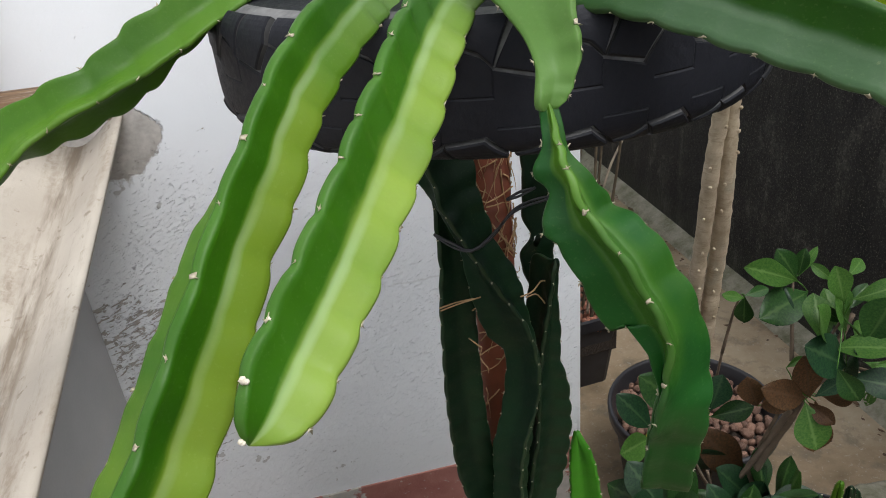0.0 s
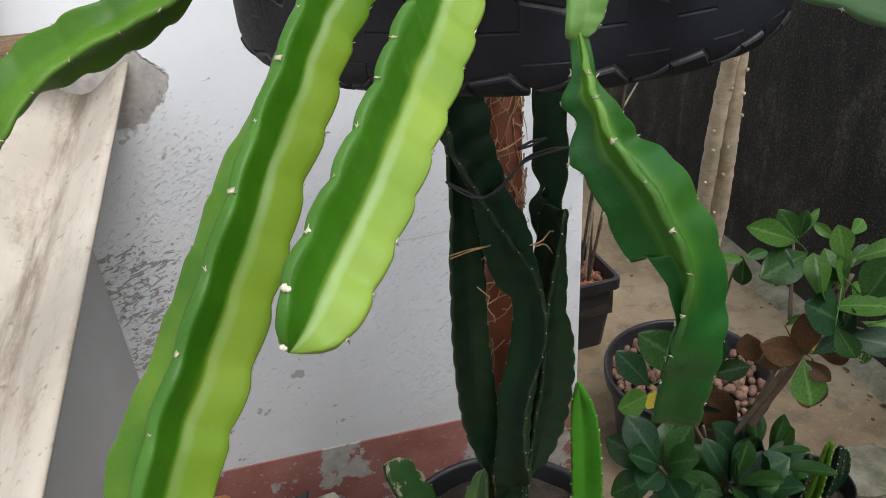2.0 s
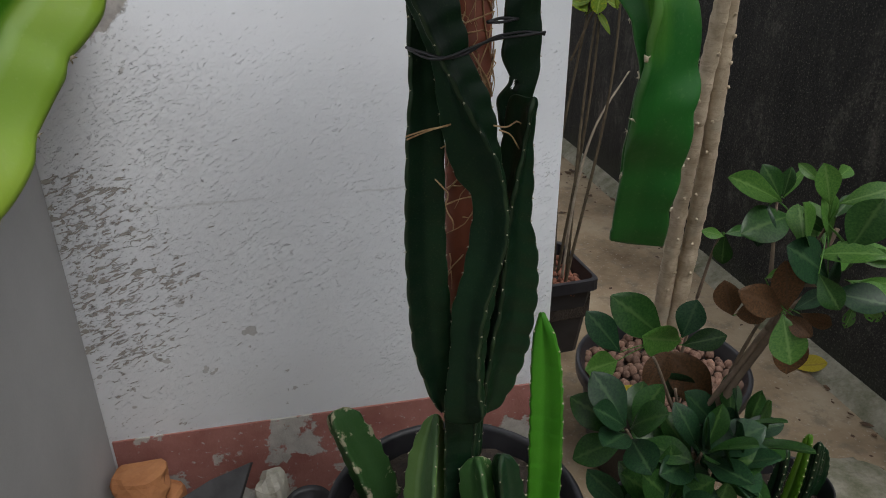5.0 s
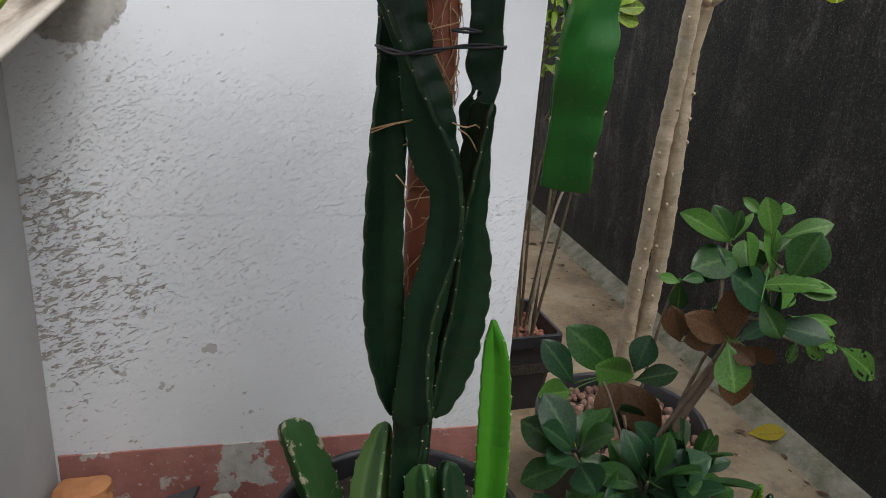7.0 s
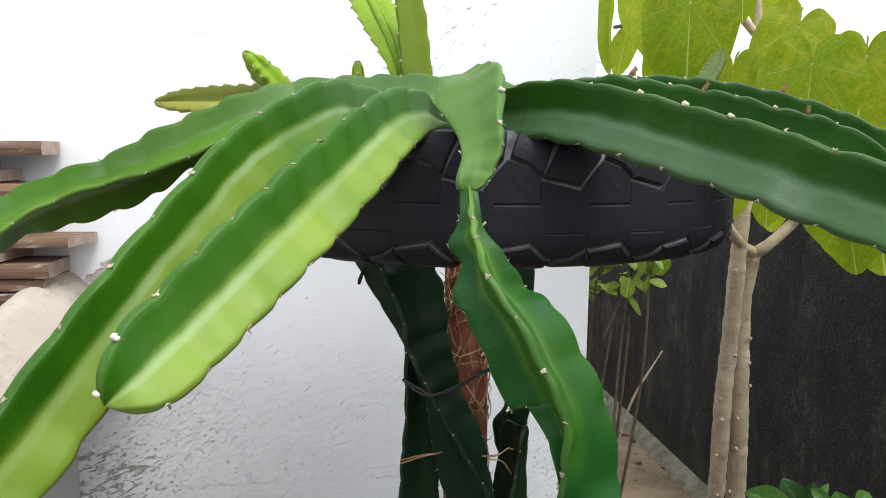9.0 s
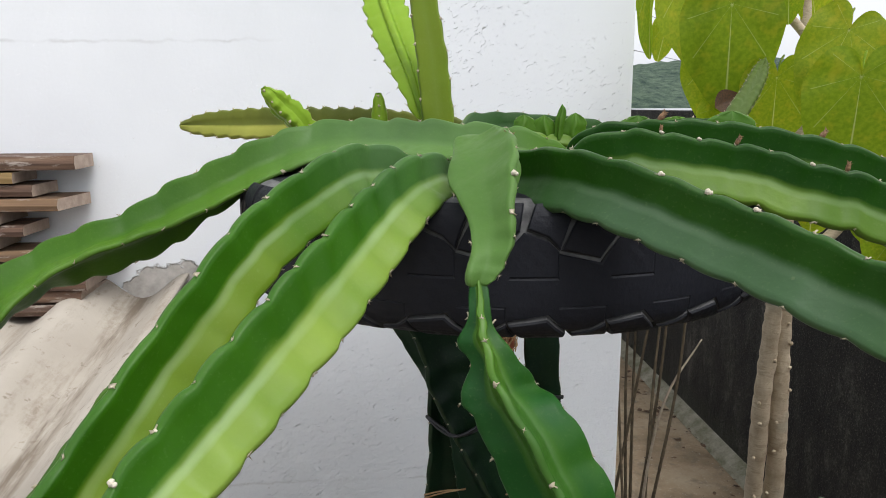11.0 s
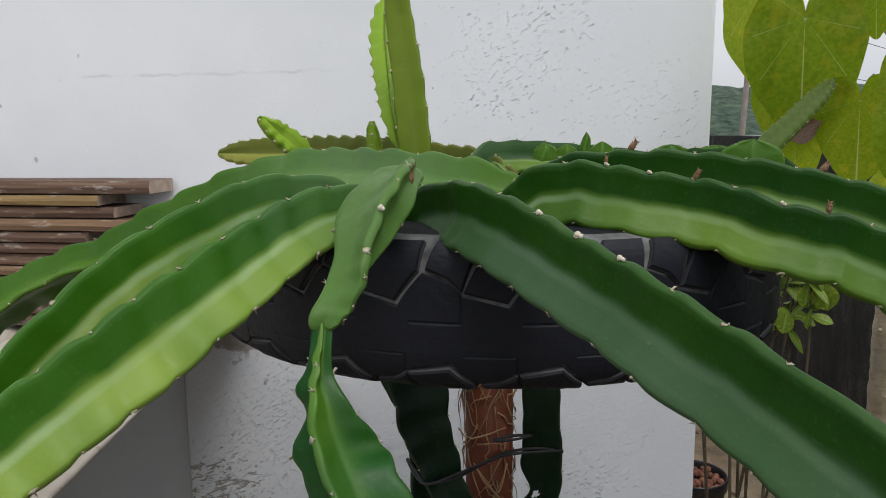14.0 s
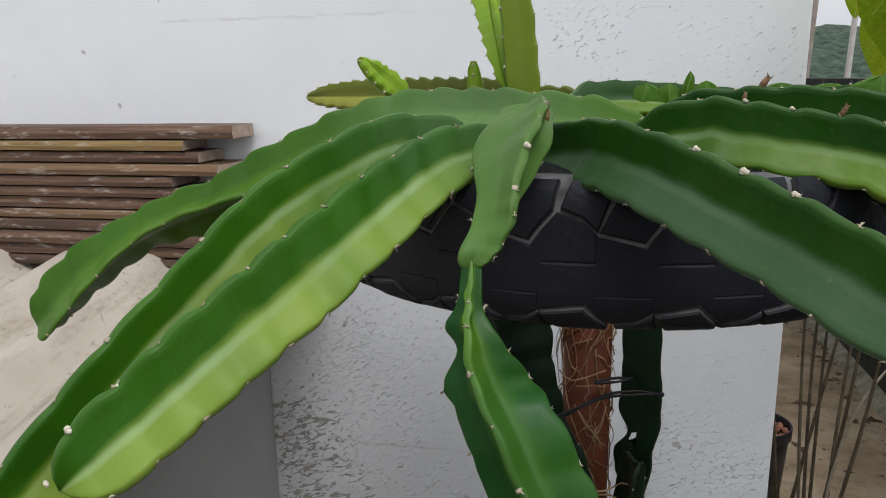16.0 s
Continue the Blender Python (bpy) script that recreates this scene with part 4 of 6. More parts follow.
    centre = [A0, A1, A2, A3, A4, (PITCH, -0.30), (8.3, -0.30), (8.3, -0.05), (0, -0.05)]
    W, T, N = 0.0012, -0.0018, 0.0004
    kinds = [(large, (0.001, 0.0022, W, W, N), 0.0052), (small, (0.001, N, N, W, 0.0022), 0.0046), (centre, (W, W, W, N, N, T, T, T, T), 0.0030)]
    for outline, gaps, lift in kinds:
        mirrored = [(a, -0.32 - v) for a, v in outline][::-1]
        back = gaps[::-1]
        back = back[1:] + back[:1]
        for shape, gap, turn in ((outline, gaps, -97.2), (mirrored, back, -97.2 + 8.3)):
            me = block(shape, gap, lift)
            for j in range(COUNT):
                part("tread_block", me, ob, m=pose(0, 0, 0, 0, 0, turn + PITCH * j))
    return ob


tyre()


def lathe(name, prof, mat, seg=48, smooth=True):
    n = len(prof)
    verts = [(r * math.cos(2 * math.pi * j / seg), r * math.sin(2 * math.pi * j / seg), z) for j in range(seg) for r, z in prof]
    faces = [(j * n + k, ((j + 1) % seg) * n + k, ((j + 1) % seg) * n + k + 1, j * n + k + 1) for j in range(seg) for k in range(n - 1)]
    return mesh_of(name, verts, faces, mat, smooth)


def round_pot(at, r, h, label, fill, fill_mat, fill_name, wob=0.004):
    ob = thing("plant_pot", label, "plant pot", at)
    prof = [(0, 0), (r * 0.74, 0), (r * 0.76, 0.006), (r * 0.93, h * 0.86), (r * 0.93, h * 0.87), (r * 1.0, h * 0.88), (r * 1.01, h * 0.985), (r * 1.0, h), (r * 0.965, h), (r * 0.95, h * 0.98), (r * 0.89, h * 0.86), (r * 0.72, 0.02), (0, 0.02)]
    part("pot_body", lathe("pot_body", prof, black_plastic), ob)
    rings = [(0, fill), (r * 0.3, fill), (r * 0.6, fill), (r * 0.9, fill - 0.002)]
    me = lathe(fill_name, rings, fill_mat, 40)
    for v in me.vertices:
        v.co.z += wob * noise.noise((v.co.x * 30, v.co.y * 30, 1.0))
    part(fill_name, me, ob)
    return ob


main_pot = round_pot((0.330, 0.85, 0), 0.216, 0.485, "large round black plastic pot holding the post", 0.45, soil, "soil", 0.012)


def post():
    ob = thing("support_post", "terracotta coloured plastic pipe post standing in the pot", "post", (0.343, 0.853, 0))
    r = 0.0285
    part("pipe", lathe("pipe", [(0, 0.2), (r, 0.2), (r, 1.515), (r * 0.9, 1.517), (0, 1.517)], pipe_mat, 32), ob)
    rnd = random.Random(11)
    for k in range(120):
        z = 1.42 - 0.74 * rnd.random() ** 2.2
        a = rnd.uniform(-3.0, 0.3)
        pts, drift, lift = [], rnd.uniform(-0.5, 0.5), 0.0305
        fall = rnd.uniform(-0.016, 0.006)
        for s in range(9):
            pts.append((lift * math.cos(a), lift * math.sin(a), z))
            drift += rnd.uniform(-0.25, 0.25)
            a += drift * 0.45
            z += fall + rnd.uniform(-0.006, 0.006)
            lift = min(0.044, max(0.0295, lift + rnd.uniform(-0.002, 0.0024)))
        pts = [p[:3] for p in spline(pts, 20)[0]]
        store = ([], [])
        add_tube(store, pts, [0.0011 - 0.0007 * q / 19 for q in range(20)], 5)
        part("root", mesh_of("root", *store, root_mat), ob)
    # stray roots growing from the tied stems
    strays = (((0.252, 0.783, 1.145), (0.275, 0.775, 1.154), (0.298, 0.765, 1.160)),
              ((0.287, 0.788, 1.088), (0.300, 0.786, 1.073), (0.306, 0.80, 1.060), (0.302, 0.80, 1.045), (0.312, 0.80, 1.026), (0.315, 0.81, 1.009)),
              ((0.302, 0.80, 1.048), (0.322, 0.81, 1.050), (0.339, 0.81, 1.052)),
              ((0.308, 0.81, 1.064), (0.333, 0.81, 1.093), (0.329, 0.81, 1.111), (0.311, 0.80, 1.148), (0.300, 0.78, 1.175)),
              ((0.296, 0.795, 1.124), (0.312, 0.80, 1.129), (0.327, 0.80, 1.133)),
              ((0.346, 0.745, 1.163), (0.368, 0.765, 1.154), (0.391, 0.79, 1.152), (0.402, 0.79, 1.128)),
              ((0.356, 0.755, 1.154), (0.378, 0.78, 1.139), (0.391, 0.785, 1.119)),
              ((0.367, 0.82, 1.231), (0.360, 0.815, 1.207), (0.352, 0.812, 1.198), (0.366, 0.82, 1.180)),
              ((0.331, 0.80, 1.236), (0.343, 0.80, 1.220), (0.356, 0.81, 1.195), (0.365, 0.82, 1.181)),
              ((0.313, 0.80, 1.280), (0.324, 0.805, 1.266), (0.343, 0.805, 1.271), (0.365, 0.82, 1.275)),
              ((0.300, 0.79, 1.140), (0.309, 0.78, 1.146), (0.320, 0.79, 1.128), (0.330, 0.80, 1.100)))
    for k, pts in enumerate(strays):
        for twin in range(2 if k in (0, 7, 8) else 1):
            store = ([], [])
            line = [Vector(p) - Vector((0.343, 0.853, 0)) + Vector((rnd.uniform(-1, 1), rnd.uniform(-1, 0), rnd.uniform(-1, 1))) * 0.004 * twin for p in pts]
            add_tube(store, line, [0.0010] * len(line), 5, 0.2, k)
            part("root", mesh_of("root", *store, root_mat), ob)
    return ob


post()


def tie(pts, label):
    ob = thing("tie_strip", label, "tie", (0, 0, 0), "ties")
    for k in range(2):
        store = ([], [])
        strand = [Vector(p) + Vector((0, -0.002 * k, 0.0022 * math.sin(1.7 * i + 3 * k))) for i, p in enumerate(pts)]
        add_tube(store, strand, [0.0017] * len(pts), 6, 0.3, 5 + k)
        part("strip", mesh_of("strip", *store, black_plastic), ob)


tie([(0.256, 0.788, 1.245), (0.272, 0.760, 1.241), (0.289, 0.738, 1.242), (0.319, 0.760, 1.244), (0.363, 0.812, 1.246), (0.403, 0.826, 1.248), (0.431, 0.828, 1.247)], "black plastic strip tying the stems to the post")
tie([(0.352, 0.804, 1.266), (0.373, 0.815, 1.266), (0.396, 0.827, 1.265)], "short black strip behind the tied stems")

tie([(0.269, 0.793, 1.411), (0.239, 0.789, 1.409), (0.214, 0.786, 1.385), (0.204, 0.782, 1.365)], "loose black strip ends hanging under the tyre")
tie([(0.258, 0.793, 1.414), (0.232, 0.789, 1.400), (0.219, 0.785, 1.363), (0.232, 0.783, 1.366)], "loose black strip ends hanging under the tyre")

# ---- the climbing cactus ----
plant = thing("dragon_fruit_cactus", "dragon fruit cactus, long winged green stems hanging over a tyre", "cactus", (0, 0, 0))
# round the section, which flanks carry the shade-dark colour
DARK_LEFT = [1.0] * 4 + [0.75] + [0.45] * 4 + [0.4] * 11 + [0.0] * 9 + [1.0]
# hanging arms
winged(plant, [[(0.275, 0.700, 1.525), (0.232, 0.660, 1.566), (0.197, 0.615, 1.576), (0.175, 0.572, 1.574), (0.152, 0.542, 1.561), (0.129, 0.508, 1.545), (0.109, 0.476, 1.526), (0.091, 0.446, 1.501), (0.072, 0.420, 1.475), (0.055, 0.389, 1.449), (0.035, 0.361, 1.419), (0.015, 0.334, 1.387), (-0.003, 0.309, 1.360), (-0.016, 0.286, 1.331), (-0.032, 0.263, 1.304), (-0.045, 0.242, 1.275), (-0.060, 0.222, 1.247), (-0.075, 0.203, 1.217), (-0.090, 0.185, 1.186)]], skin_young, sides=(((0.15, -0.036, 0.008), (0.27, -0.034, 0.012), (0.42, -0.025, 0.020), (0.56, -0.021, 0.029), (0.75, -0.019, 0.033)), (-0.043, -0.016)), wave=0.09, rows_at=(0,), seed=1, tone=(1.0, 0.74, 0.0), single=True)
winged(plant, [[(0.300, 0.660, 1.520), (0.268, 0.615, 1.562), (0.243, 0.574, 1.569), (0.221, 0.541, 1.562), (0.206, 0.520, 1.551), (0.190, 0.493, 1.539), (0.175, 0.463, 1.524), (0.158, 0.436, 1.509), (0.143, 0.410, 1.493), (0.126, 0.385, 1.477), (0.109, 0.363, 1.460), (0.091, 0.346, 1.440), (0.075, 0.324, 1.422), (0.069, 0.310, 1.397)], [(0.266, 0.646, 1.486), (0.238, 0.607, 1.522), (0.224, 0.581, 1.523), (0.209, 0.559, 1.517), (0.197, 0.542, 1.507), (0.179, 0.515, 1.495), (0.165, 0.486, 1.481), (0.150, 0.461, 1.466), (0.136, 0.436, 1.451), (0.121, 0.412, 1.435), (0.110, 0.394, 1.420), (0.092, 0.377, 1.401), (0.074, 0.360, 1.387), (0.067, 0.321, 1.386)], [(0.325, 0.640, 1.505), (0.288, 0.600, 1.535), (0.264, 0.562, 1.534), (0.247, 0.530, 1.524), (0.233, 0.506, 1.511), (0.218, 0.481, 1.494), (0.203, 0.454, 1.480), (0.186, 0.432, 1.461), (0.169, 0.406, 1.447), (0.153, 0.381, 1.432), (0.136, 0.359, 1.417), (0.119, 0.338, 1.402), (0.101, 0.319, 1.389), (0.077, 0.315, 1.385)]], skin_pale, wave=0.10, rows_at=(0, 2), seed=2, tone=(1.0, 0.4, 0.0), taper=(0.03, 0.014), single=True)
winged(plant, [[(0.420, 0.680, 1.545), (0.360, 0.680, 1.582), (0.280, 0.700, 1.592), (0.210, 0.745, 1.594), (0.150, 0.770, 1.592), (0.106, 0.760, 1.582), (0.071, 0.745, 1.569), (0.034, 0.730, 1.550), (-0.006, 0.715, 1.530), (-0.041, 0.700, 1.508), (-0.073, 0.690, 1.497), (-0.119, 0.688, 1.478), (-0.170, 0.655, 1.447), (-0.206, 0.640, 1.415), (-0.232, 0.628, 1.378)], [(0.410, 0.660, 1.530), (0.360, 0.650, 1.552), (0.280, 0.665, 1.560), (0.200, 0.705, 1.562), (0.140, 0.725, 1.555), (0.089, 0.722, 1.536), (0.044, 0.705, 1.514), (0.002, 0.687, 1.496), (-0.037, 0.665, 1.484), (-0.077, 0.655, 1.469), (-0.111, 0.640, 1.447), (-0.140, 0.615, 1.414), (-0.168, 0.605, 1.381), (-0.200, 0.602, 1.348)], [(0.420, 0.700, 1.520), (0.360, 0.700, 1.540), (0.280, 0.720, 1.545), (0.210, 0.765, 1.550), (0.140, 0.780, 1.545), (0.080, 0.765, 1.525), (0.028, 0.735, 1.497), (-0.004, 0.725, 1.473), (-0.048, 0.715, 1.454), (-0.091, 0.705, 1.441), (-0.126, 0.700, 1.431), (-0.185, 0.675, 1.385), (-0.226, 0.660, 1.345)]], skin_light, wave=0.16, dip=0.75, gap=0.042, half=0.0026, seed=3, tone=(0.9, 0.6, 0.9), furrow=0.5, single=True)
winged(plant, [[(0.307, 0.600, 1.591), (0.313, 0.540, 1.588), (0.312, 0.510, 1.579), (0.306, 0.484, 1.562), (0.302, 0.461, 1.536), (0.302, 0.454, 1.522), (0.295, 0.449, 1.504), (0.290, 0.446, 1.497), (0.281, 0.446, 1.488)], [(0.278, 0.620, 1.583), (0.269, 0.555, 1.567), (0.264, 0.525, 1.551), (0.274, 0.487, 1.531), (0.274, 0.462, 1.514), (0.270, 0.446, 1.502), (0.269, 0.443, 1.495), (0.270, 0.443, 1.488)], [(0.315, 0.600, 1.579), (0.317, 0.550, 1.569), (0.318, 0.525, 1.558), (0.307, 0.500, 1.537), (0.299, 0.475, 1.524), (0.287, 0.462, 1.507), (0.281, 0.455, 1.488)]], skin_node, wave=0.05, gap=0.055, rows_at=(0,), half=0.0030, seed=4, tone=(0.6, 0.6, 0.6), taper=(0.03, 0.006), furrow=0.8, single=True)
# lime ridge and dark wings here: mostly light and shade put into colour
winged(plant, [[(0.276, 0.446, 1.497), (0.277, 0.430, 1.474), (0.278, 0.419, 1.460), (0.283, 0.403, 1.438), (0.299, 0.386, 1.412), (0.315, 0.378, 1.381), (0.329, 0.374, 1.347), (0.329, 0.376, 1.312), (0.327, 0.382, 1.272), (0.335, 0.404, 1.231), (0.338, 0.418, 1.171)], [(0.282, 0.449, 1.497), (0.285, 0.437, 1.466), (0.301, 0.429, 1.444), (0.315, 0.433, 1.424), (0.330, 0.413, 1.414), (0.347, 0.405, 1.385), (0.363, 0.397, 1.351), (0.372, 0.393, 1.305), (0.369, 0.384, 1.274), (0.370, 0.390, 1.237), (0.369, 0.396, 1.202), (0.374, 0.406, 1.168)], [(0.270, 0.447, 1.497), (0.270, 0.440, 1.470), (0.262, 0.437, 1.453), (0.271, 0.432, 1.441), (0.263, 0.424, 1.420), (0.271, 0.418, 1.409), (0.283, 0.409, 1.384), (0.300, 0.404, 1.347), (0.309, 0.398, 1.352), (0.322, 0.389, 1.330), (0.329, 0.385, 1.300), (0.330, 0.394, 1.262), (0.338, 0.412, 1.222), (0.346, 0.422, 1.171)]], skin_blade, wave=0.07, rows_at=(0, 1, 2), half=0.0026, seed=5, tone=(0.0, 0.8, 1.0), tone_end=(1.0, 1.0, 1.0), taper=(0.001, 0.003), furrow=0.5, single=True)
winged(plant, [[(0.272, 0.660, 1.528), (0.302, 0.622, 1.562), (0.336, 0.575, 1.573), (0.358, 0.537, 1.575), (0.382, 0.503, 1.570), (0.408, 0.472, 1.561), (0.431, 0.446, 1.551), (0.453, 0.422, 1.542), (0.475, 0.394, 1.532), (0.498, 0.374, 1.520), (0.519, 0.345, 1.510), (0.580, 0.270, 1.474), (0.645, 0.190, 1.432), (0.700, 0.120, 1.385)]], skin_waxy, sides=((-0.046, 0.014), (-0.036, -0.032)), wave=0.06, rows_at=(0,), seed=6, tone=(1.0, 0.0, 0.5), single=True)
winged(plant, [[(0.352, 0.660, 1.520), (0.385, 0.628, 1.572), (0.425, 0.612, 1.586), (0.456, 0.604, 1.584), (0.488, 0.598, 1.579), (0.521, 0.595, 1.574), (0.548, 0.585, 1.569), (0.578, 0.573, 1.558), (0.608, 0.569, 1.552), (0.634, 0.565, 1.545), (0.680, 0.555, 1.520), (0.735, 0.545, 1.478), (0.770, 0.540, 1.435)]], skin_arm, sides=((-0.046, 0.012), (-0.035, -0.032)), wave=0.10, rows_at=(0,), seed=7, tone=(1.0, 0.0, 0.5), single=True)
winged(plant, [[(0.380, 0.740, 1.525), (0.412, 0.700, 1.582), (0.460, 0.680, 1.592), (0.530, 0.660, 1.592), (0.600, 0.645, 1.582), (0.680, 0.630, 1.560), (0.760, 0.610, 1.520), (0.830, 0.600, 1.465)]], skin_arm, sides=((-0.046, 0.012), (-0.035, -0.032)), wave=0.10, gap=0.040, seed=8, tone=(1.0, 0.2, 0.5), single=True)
# upright and back stems
stem(plant, [(0.276, 0.782, 1.501), (0.271, 0.785, 1.597), (0.268, 0.786, 1.630), (0.265, 0.787, 1.663), (0.260, 0.788, 1.697), (0.256, 0.789, 1.726), (0.253, 0.789, 1.754), (0.248, 0.792, 1.826)], [0.0205, 0.0203, 0.0200, 0.0192, 0.0180, 0.0164, 0.0150, 0.012], skin_olive, 58, ref=(0, -1, 0), seed=9, gap=0.030, wave=0.14, centred=True, valley=0.44, half=0.0026, wings=(1, 1.1, 1), last=(1, 1.1, 1))
stem(plant, [(0.255, 0.788, 1.592), (0.246, 0.807, 1.634), (0.231, 0.861, 1.680), (0.215, 0.919, 1.731), (0.208, 0.954, 1.768), (0.206, 0.969, 1.788)], [0.007, 0.018, 0.025, 0.028, 0.021, 0.010], skin_fresh, 0, ref=(0, -1, 0), seed=10, gap=0.026, wave=0.26, dip=0.3, centred=True, half=0.0026, valley=0.16, spread=(88, 272), wings=(0.3, 1, 1), last=(0.3, 1, 1))
stem(plant, [(0.423, 0.938, 1.514), (0.337, 0.962, 1.585), (0.270, 0.974, 1.598), (0.203, 0.982, 1.607), (0.097, 1.002, 1.609), (0.000, 1.027, 1.607), (-0.085, 1.055, 1.596)], [0.03, 0.03, 0.03, 0.028, 0.027, 0.025, 0.014], skin_red, 12, seed=12, gap=0.022, wave=0.26, taper=(0.03, 0.06), label="back stem with a reddish pointed tip")
stem(plant, [(0.139, 0.872, 1.528), (0.107, 0.849, 1.586), (0.089, 0.839, 1.607), (0.073, 0.834, 1.629)], [0.018, 0.02, 0.018, 0.010], skin_fresh, 20, ref=(0, -1, 0.2), seed=13, gap=0.014, taper=(0.02, 0.03), wave=0.45, dip=0.2)
stem(plant, [(0.206, 0.854, 1.518), (0.207, 0.852, 1.576), (0.206, 0.851, 1.625)], [0.014, 0.013, 0.006], skin_fresh, 0, ref=(0, -1, 0), seed=14, gap=0.012, wave=0.25)
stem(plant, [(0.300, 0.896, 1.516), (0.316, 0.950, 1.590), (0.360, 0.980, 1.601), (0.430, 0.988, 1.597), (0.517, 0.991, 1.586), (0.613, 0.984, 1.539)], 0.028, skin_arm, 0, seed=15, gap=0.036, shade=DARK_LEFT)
def pad(x, y, r, top, lean, seed):
    """A small flat scalloped joint standing on a back stem."""
    low, mid = top - 0.06, top - 0.024
    left = [(x - 0.55 * r, y, low), (x - r + lean * 0.5, y, mid), (x - 0.8 * r + lean, y, top - 0.010), (x - 0.15 * r + lean, y, top)]
    right = [(x + 0.55 * r, y, low), (x + r + lean * 0.5, y, mid), (x + 0.8 * r + lean, y, top - 0.010), (x + 0.15 * r + lean, y, top)]
    front = [(x, y - 0.006, low), (x + lean * 0.5, y - 0.007, mid), (x + lean, y - 0.005, top - 0.010), (x + lean, y - 0.001, top)]
    winged(plant, [left, right, front], skin_light, gap=0.018, wave=0.10, taper=(0.01, 0.010), half=0.0022, tone=(0.8, 0.8, 0.8), thorn=0.0016, wool=0.0007, seed=seed, furrow=0.9, sway=0.0004, step=0.002)


for k, (x, y, lean, r, top) in enumerate(((0.362, 0.98, -0.010, 0.017, 1.599), (0.395, 0.98, 0.008, 0.020, 1.597), (0.437, 0.98, -0.006, 0.017, 1.596), (0.449, 0.975, 0.006, 0.006, 1.611), (0.469, 0.98, 0.006, 0.017, 1.599), (0.565, 0.96, -0.008, 0.030, 1.595), (0.600, 0.955, 0.008, 0.030, 1.594), (0.612, 0.80, 0.0, 0.030, 1.602))):
    pad(x, y, r, top, lean, 40 + k)
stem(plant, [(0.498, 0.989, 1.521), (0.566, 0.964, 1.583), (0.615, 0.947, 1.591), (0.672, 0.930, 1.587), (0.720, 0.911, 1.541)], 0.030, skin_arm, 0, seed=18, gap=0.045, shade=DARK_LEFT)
stem(plant, [(0.590, 0.80, 1.545), (0.632, 0.845, 1.585), (0.682, 0.905, 1.620), (0.722, 0.960, 1.648), (0.755, 1.01, 1.671)], [0.012, 0.014, 0.0135, 0.012, 0.005], skin_sprout, 25, ref=(-0.5, -0.5, 0.6), seed=19, gap=0.020, wave=0.14, taper=(0.03, 0.03), thorn=0.003, wool=0.0006, valley=0.5, centred=True)


def bud(at, way, size, label):
    """A small scaly flower bud on a rib."""
    way = Vector(way).normalized()
    store = ([], [])
    add_tube(store, [Vector(at), Vector(at) + way * size * 0.45, Vector(at) + way * size], [size * 0.20, size * 0.28, size * 0.06], 8)
    for k in range(12):
        a = k * 2.4
        side = way.cross(Vector((math.cos(a), math.sin(a), 0.3))).normalized()
        spike(store, Vector(at) + way * size * (0.10 + 0.07 * k), way * 0.9 + side, size * 0.45, size * 0.12)
    part("bud", mesh_of("bud", *store, bud_scale, False), plant, label)


bud((0.312, 0.545, 1.573), (0.05, -0.1, 1), 0.015, "small brown scaly bud")
bud((0.456, 0.604, 1.586), (0.1, -0.1, 1), 0.006, "small reddish bud")
bud((0.521, 0.595, 1.575), (0.5, -0.1, 1), 0.008, "small reddish bud")
bud((0.608, 0.569, 1.553), (0.1, -0.1, 1), 0.008, "small reddish bud")
bud((0.480, 0.674, 1.594), (0.7, 0, 1), 0.011, "small brown scaly bud")
bud((0.625, 0.641, 1.577), (0.7, 0, 1), 0.010, "small brown scaly bud")
white_wool = simple("white_wool", (0.52, 0.46, 0.34), (0.78, 0.73, 0.62), 200, 0.95, 900)
for at, size in (((0.408, 0.471, 1.562), 0.0022), ((0.431, 0.445, 1.552), 0.0027), ((0.453, 0.421, 1.543), 0.0022), ((0.306, 0.483, 1.563), 0.0026), ((0.488, 0.597, 1.580), 0.0019), ((0.456, 0.603, 1.586), 0.0019), ((0.578, 0.572, 1.559), 0.0022), ((0.091, 0.346, 1.440), 0.0014), ((0.075, 0.323, 1.423), 0.0026), ((0.069, 0.309, 1.398), 0.0020)):
    wool = ([], [])
    tuft(wool, Vector(at), size * 0.8)
    tuft(wool, Vector(at) + Vector((size * 0.7, -size * 0.4, -size * 0.3)), size * 0.6)
    part("wool", mesh_of("wool", *wool, white_wool, True), plant, "white woolly areole")
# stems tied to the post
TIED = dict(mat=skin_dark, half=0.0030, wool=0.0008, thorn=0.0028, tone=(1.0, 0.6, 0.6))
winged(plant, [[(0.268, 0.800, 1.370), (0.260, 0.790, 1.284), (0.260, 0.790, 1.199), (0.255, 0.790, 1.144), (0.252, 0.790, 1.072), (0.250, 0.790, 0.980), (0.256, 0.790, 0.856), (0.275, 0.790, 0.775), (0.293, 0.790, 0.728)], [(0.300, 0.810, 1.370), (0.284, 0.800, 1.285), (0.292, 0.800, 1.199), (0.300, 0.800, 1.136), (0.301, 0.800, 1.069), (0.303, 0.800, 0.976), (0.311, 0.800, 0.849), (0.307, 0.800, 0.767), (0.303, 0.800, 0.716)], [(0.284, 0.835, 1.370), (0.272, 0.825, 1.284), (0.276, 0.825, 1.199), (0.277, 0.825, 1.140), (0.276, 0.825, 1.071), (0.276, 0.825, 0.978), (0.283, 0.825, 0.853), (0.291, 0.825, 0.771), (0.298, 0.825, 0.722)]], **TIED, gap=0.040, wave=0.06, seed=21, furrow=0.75)
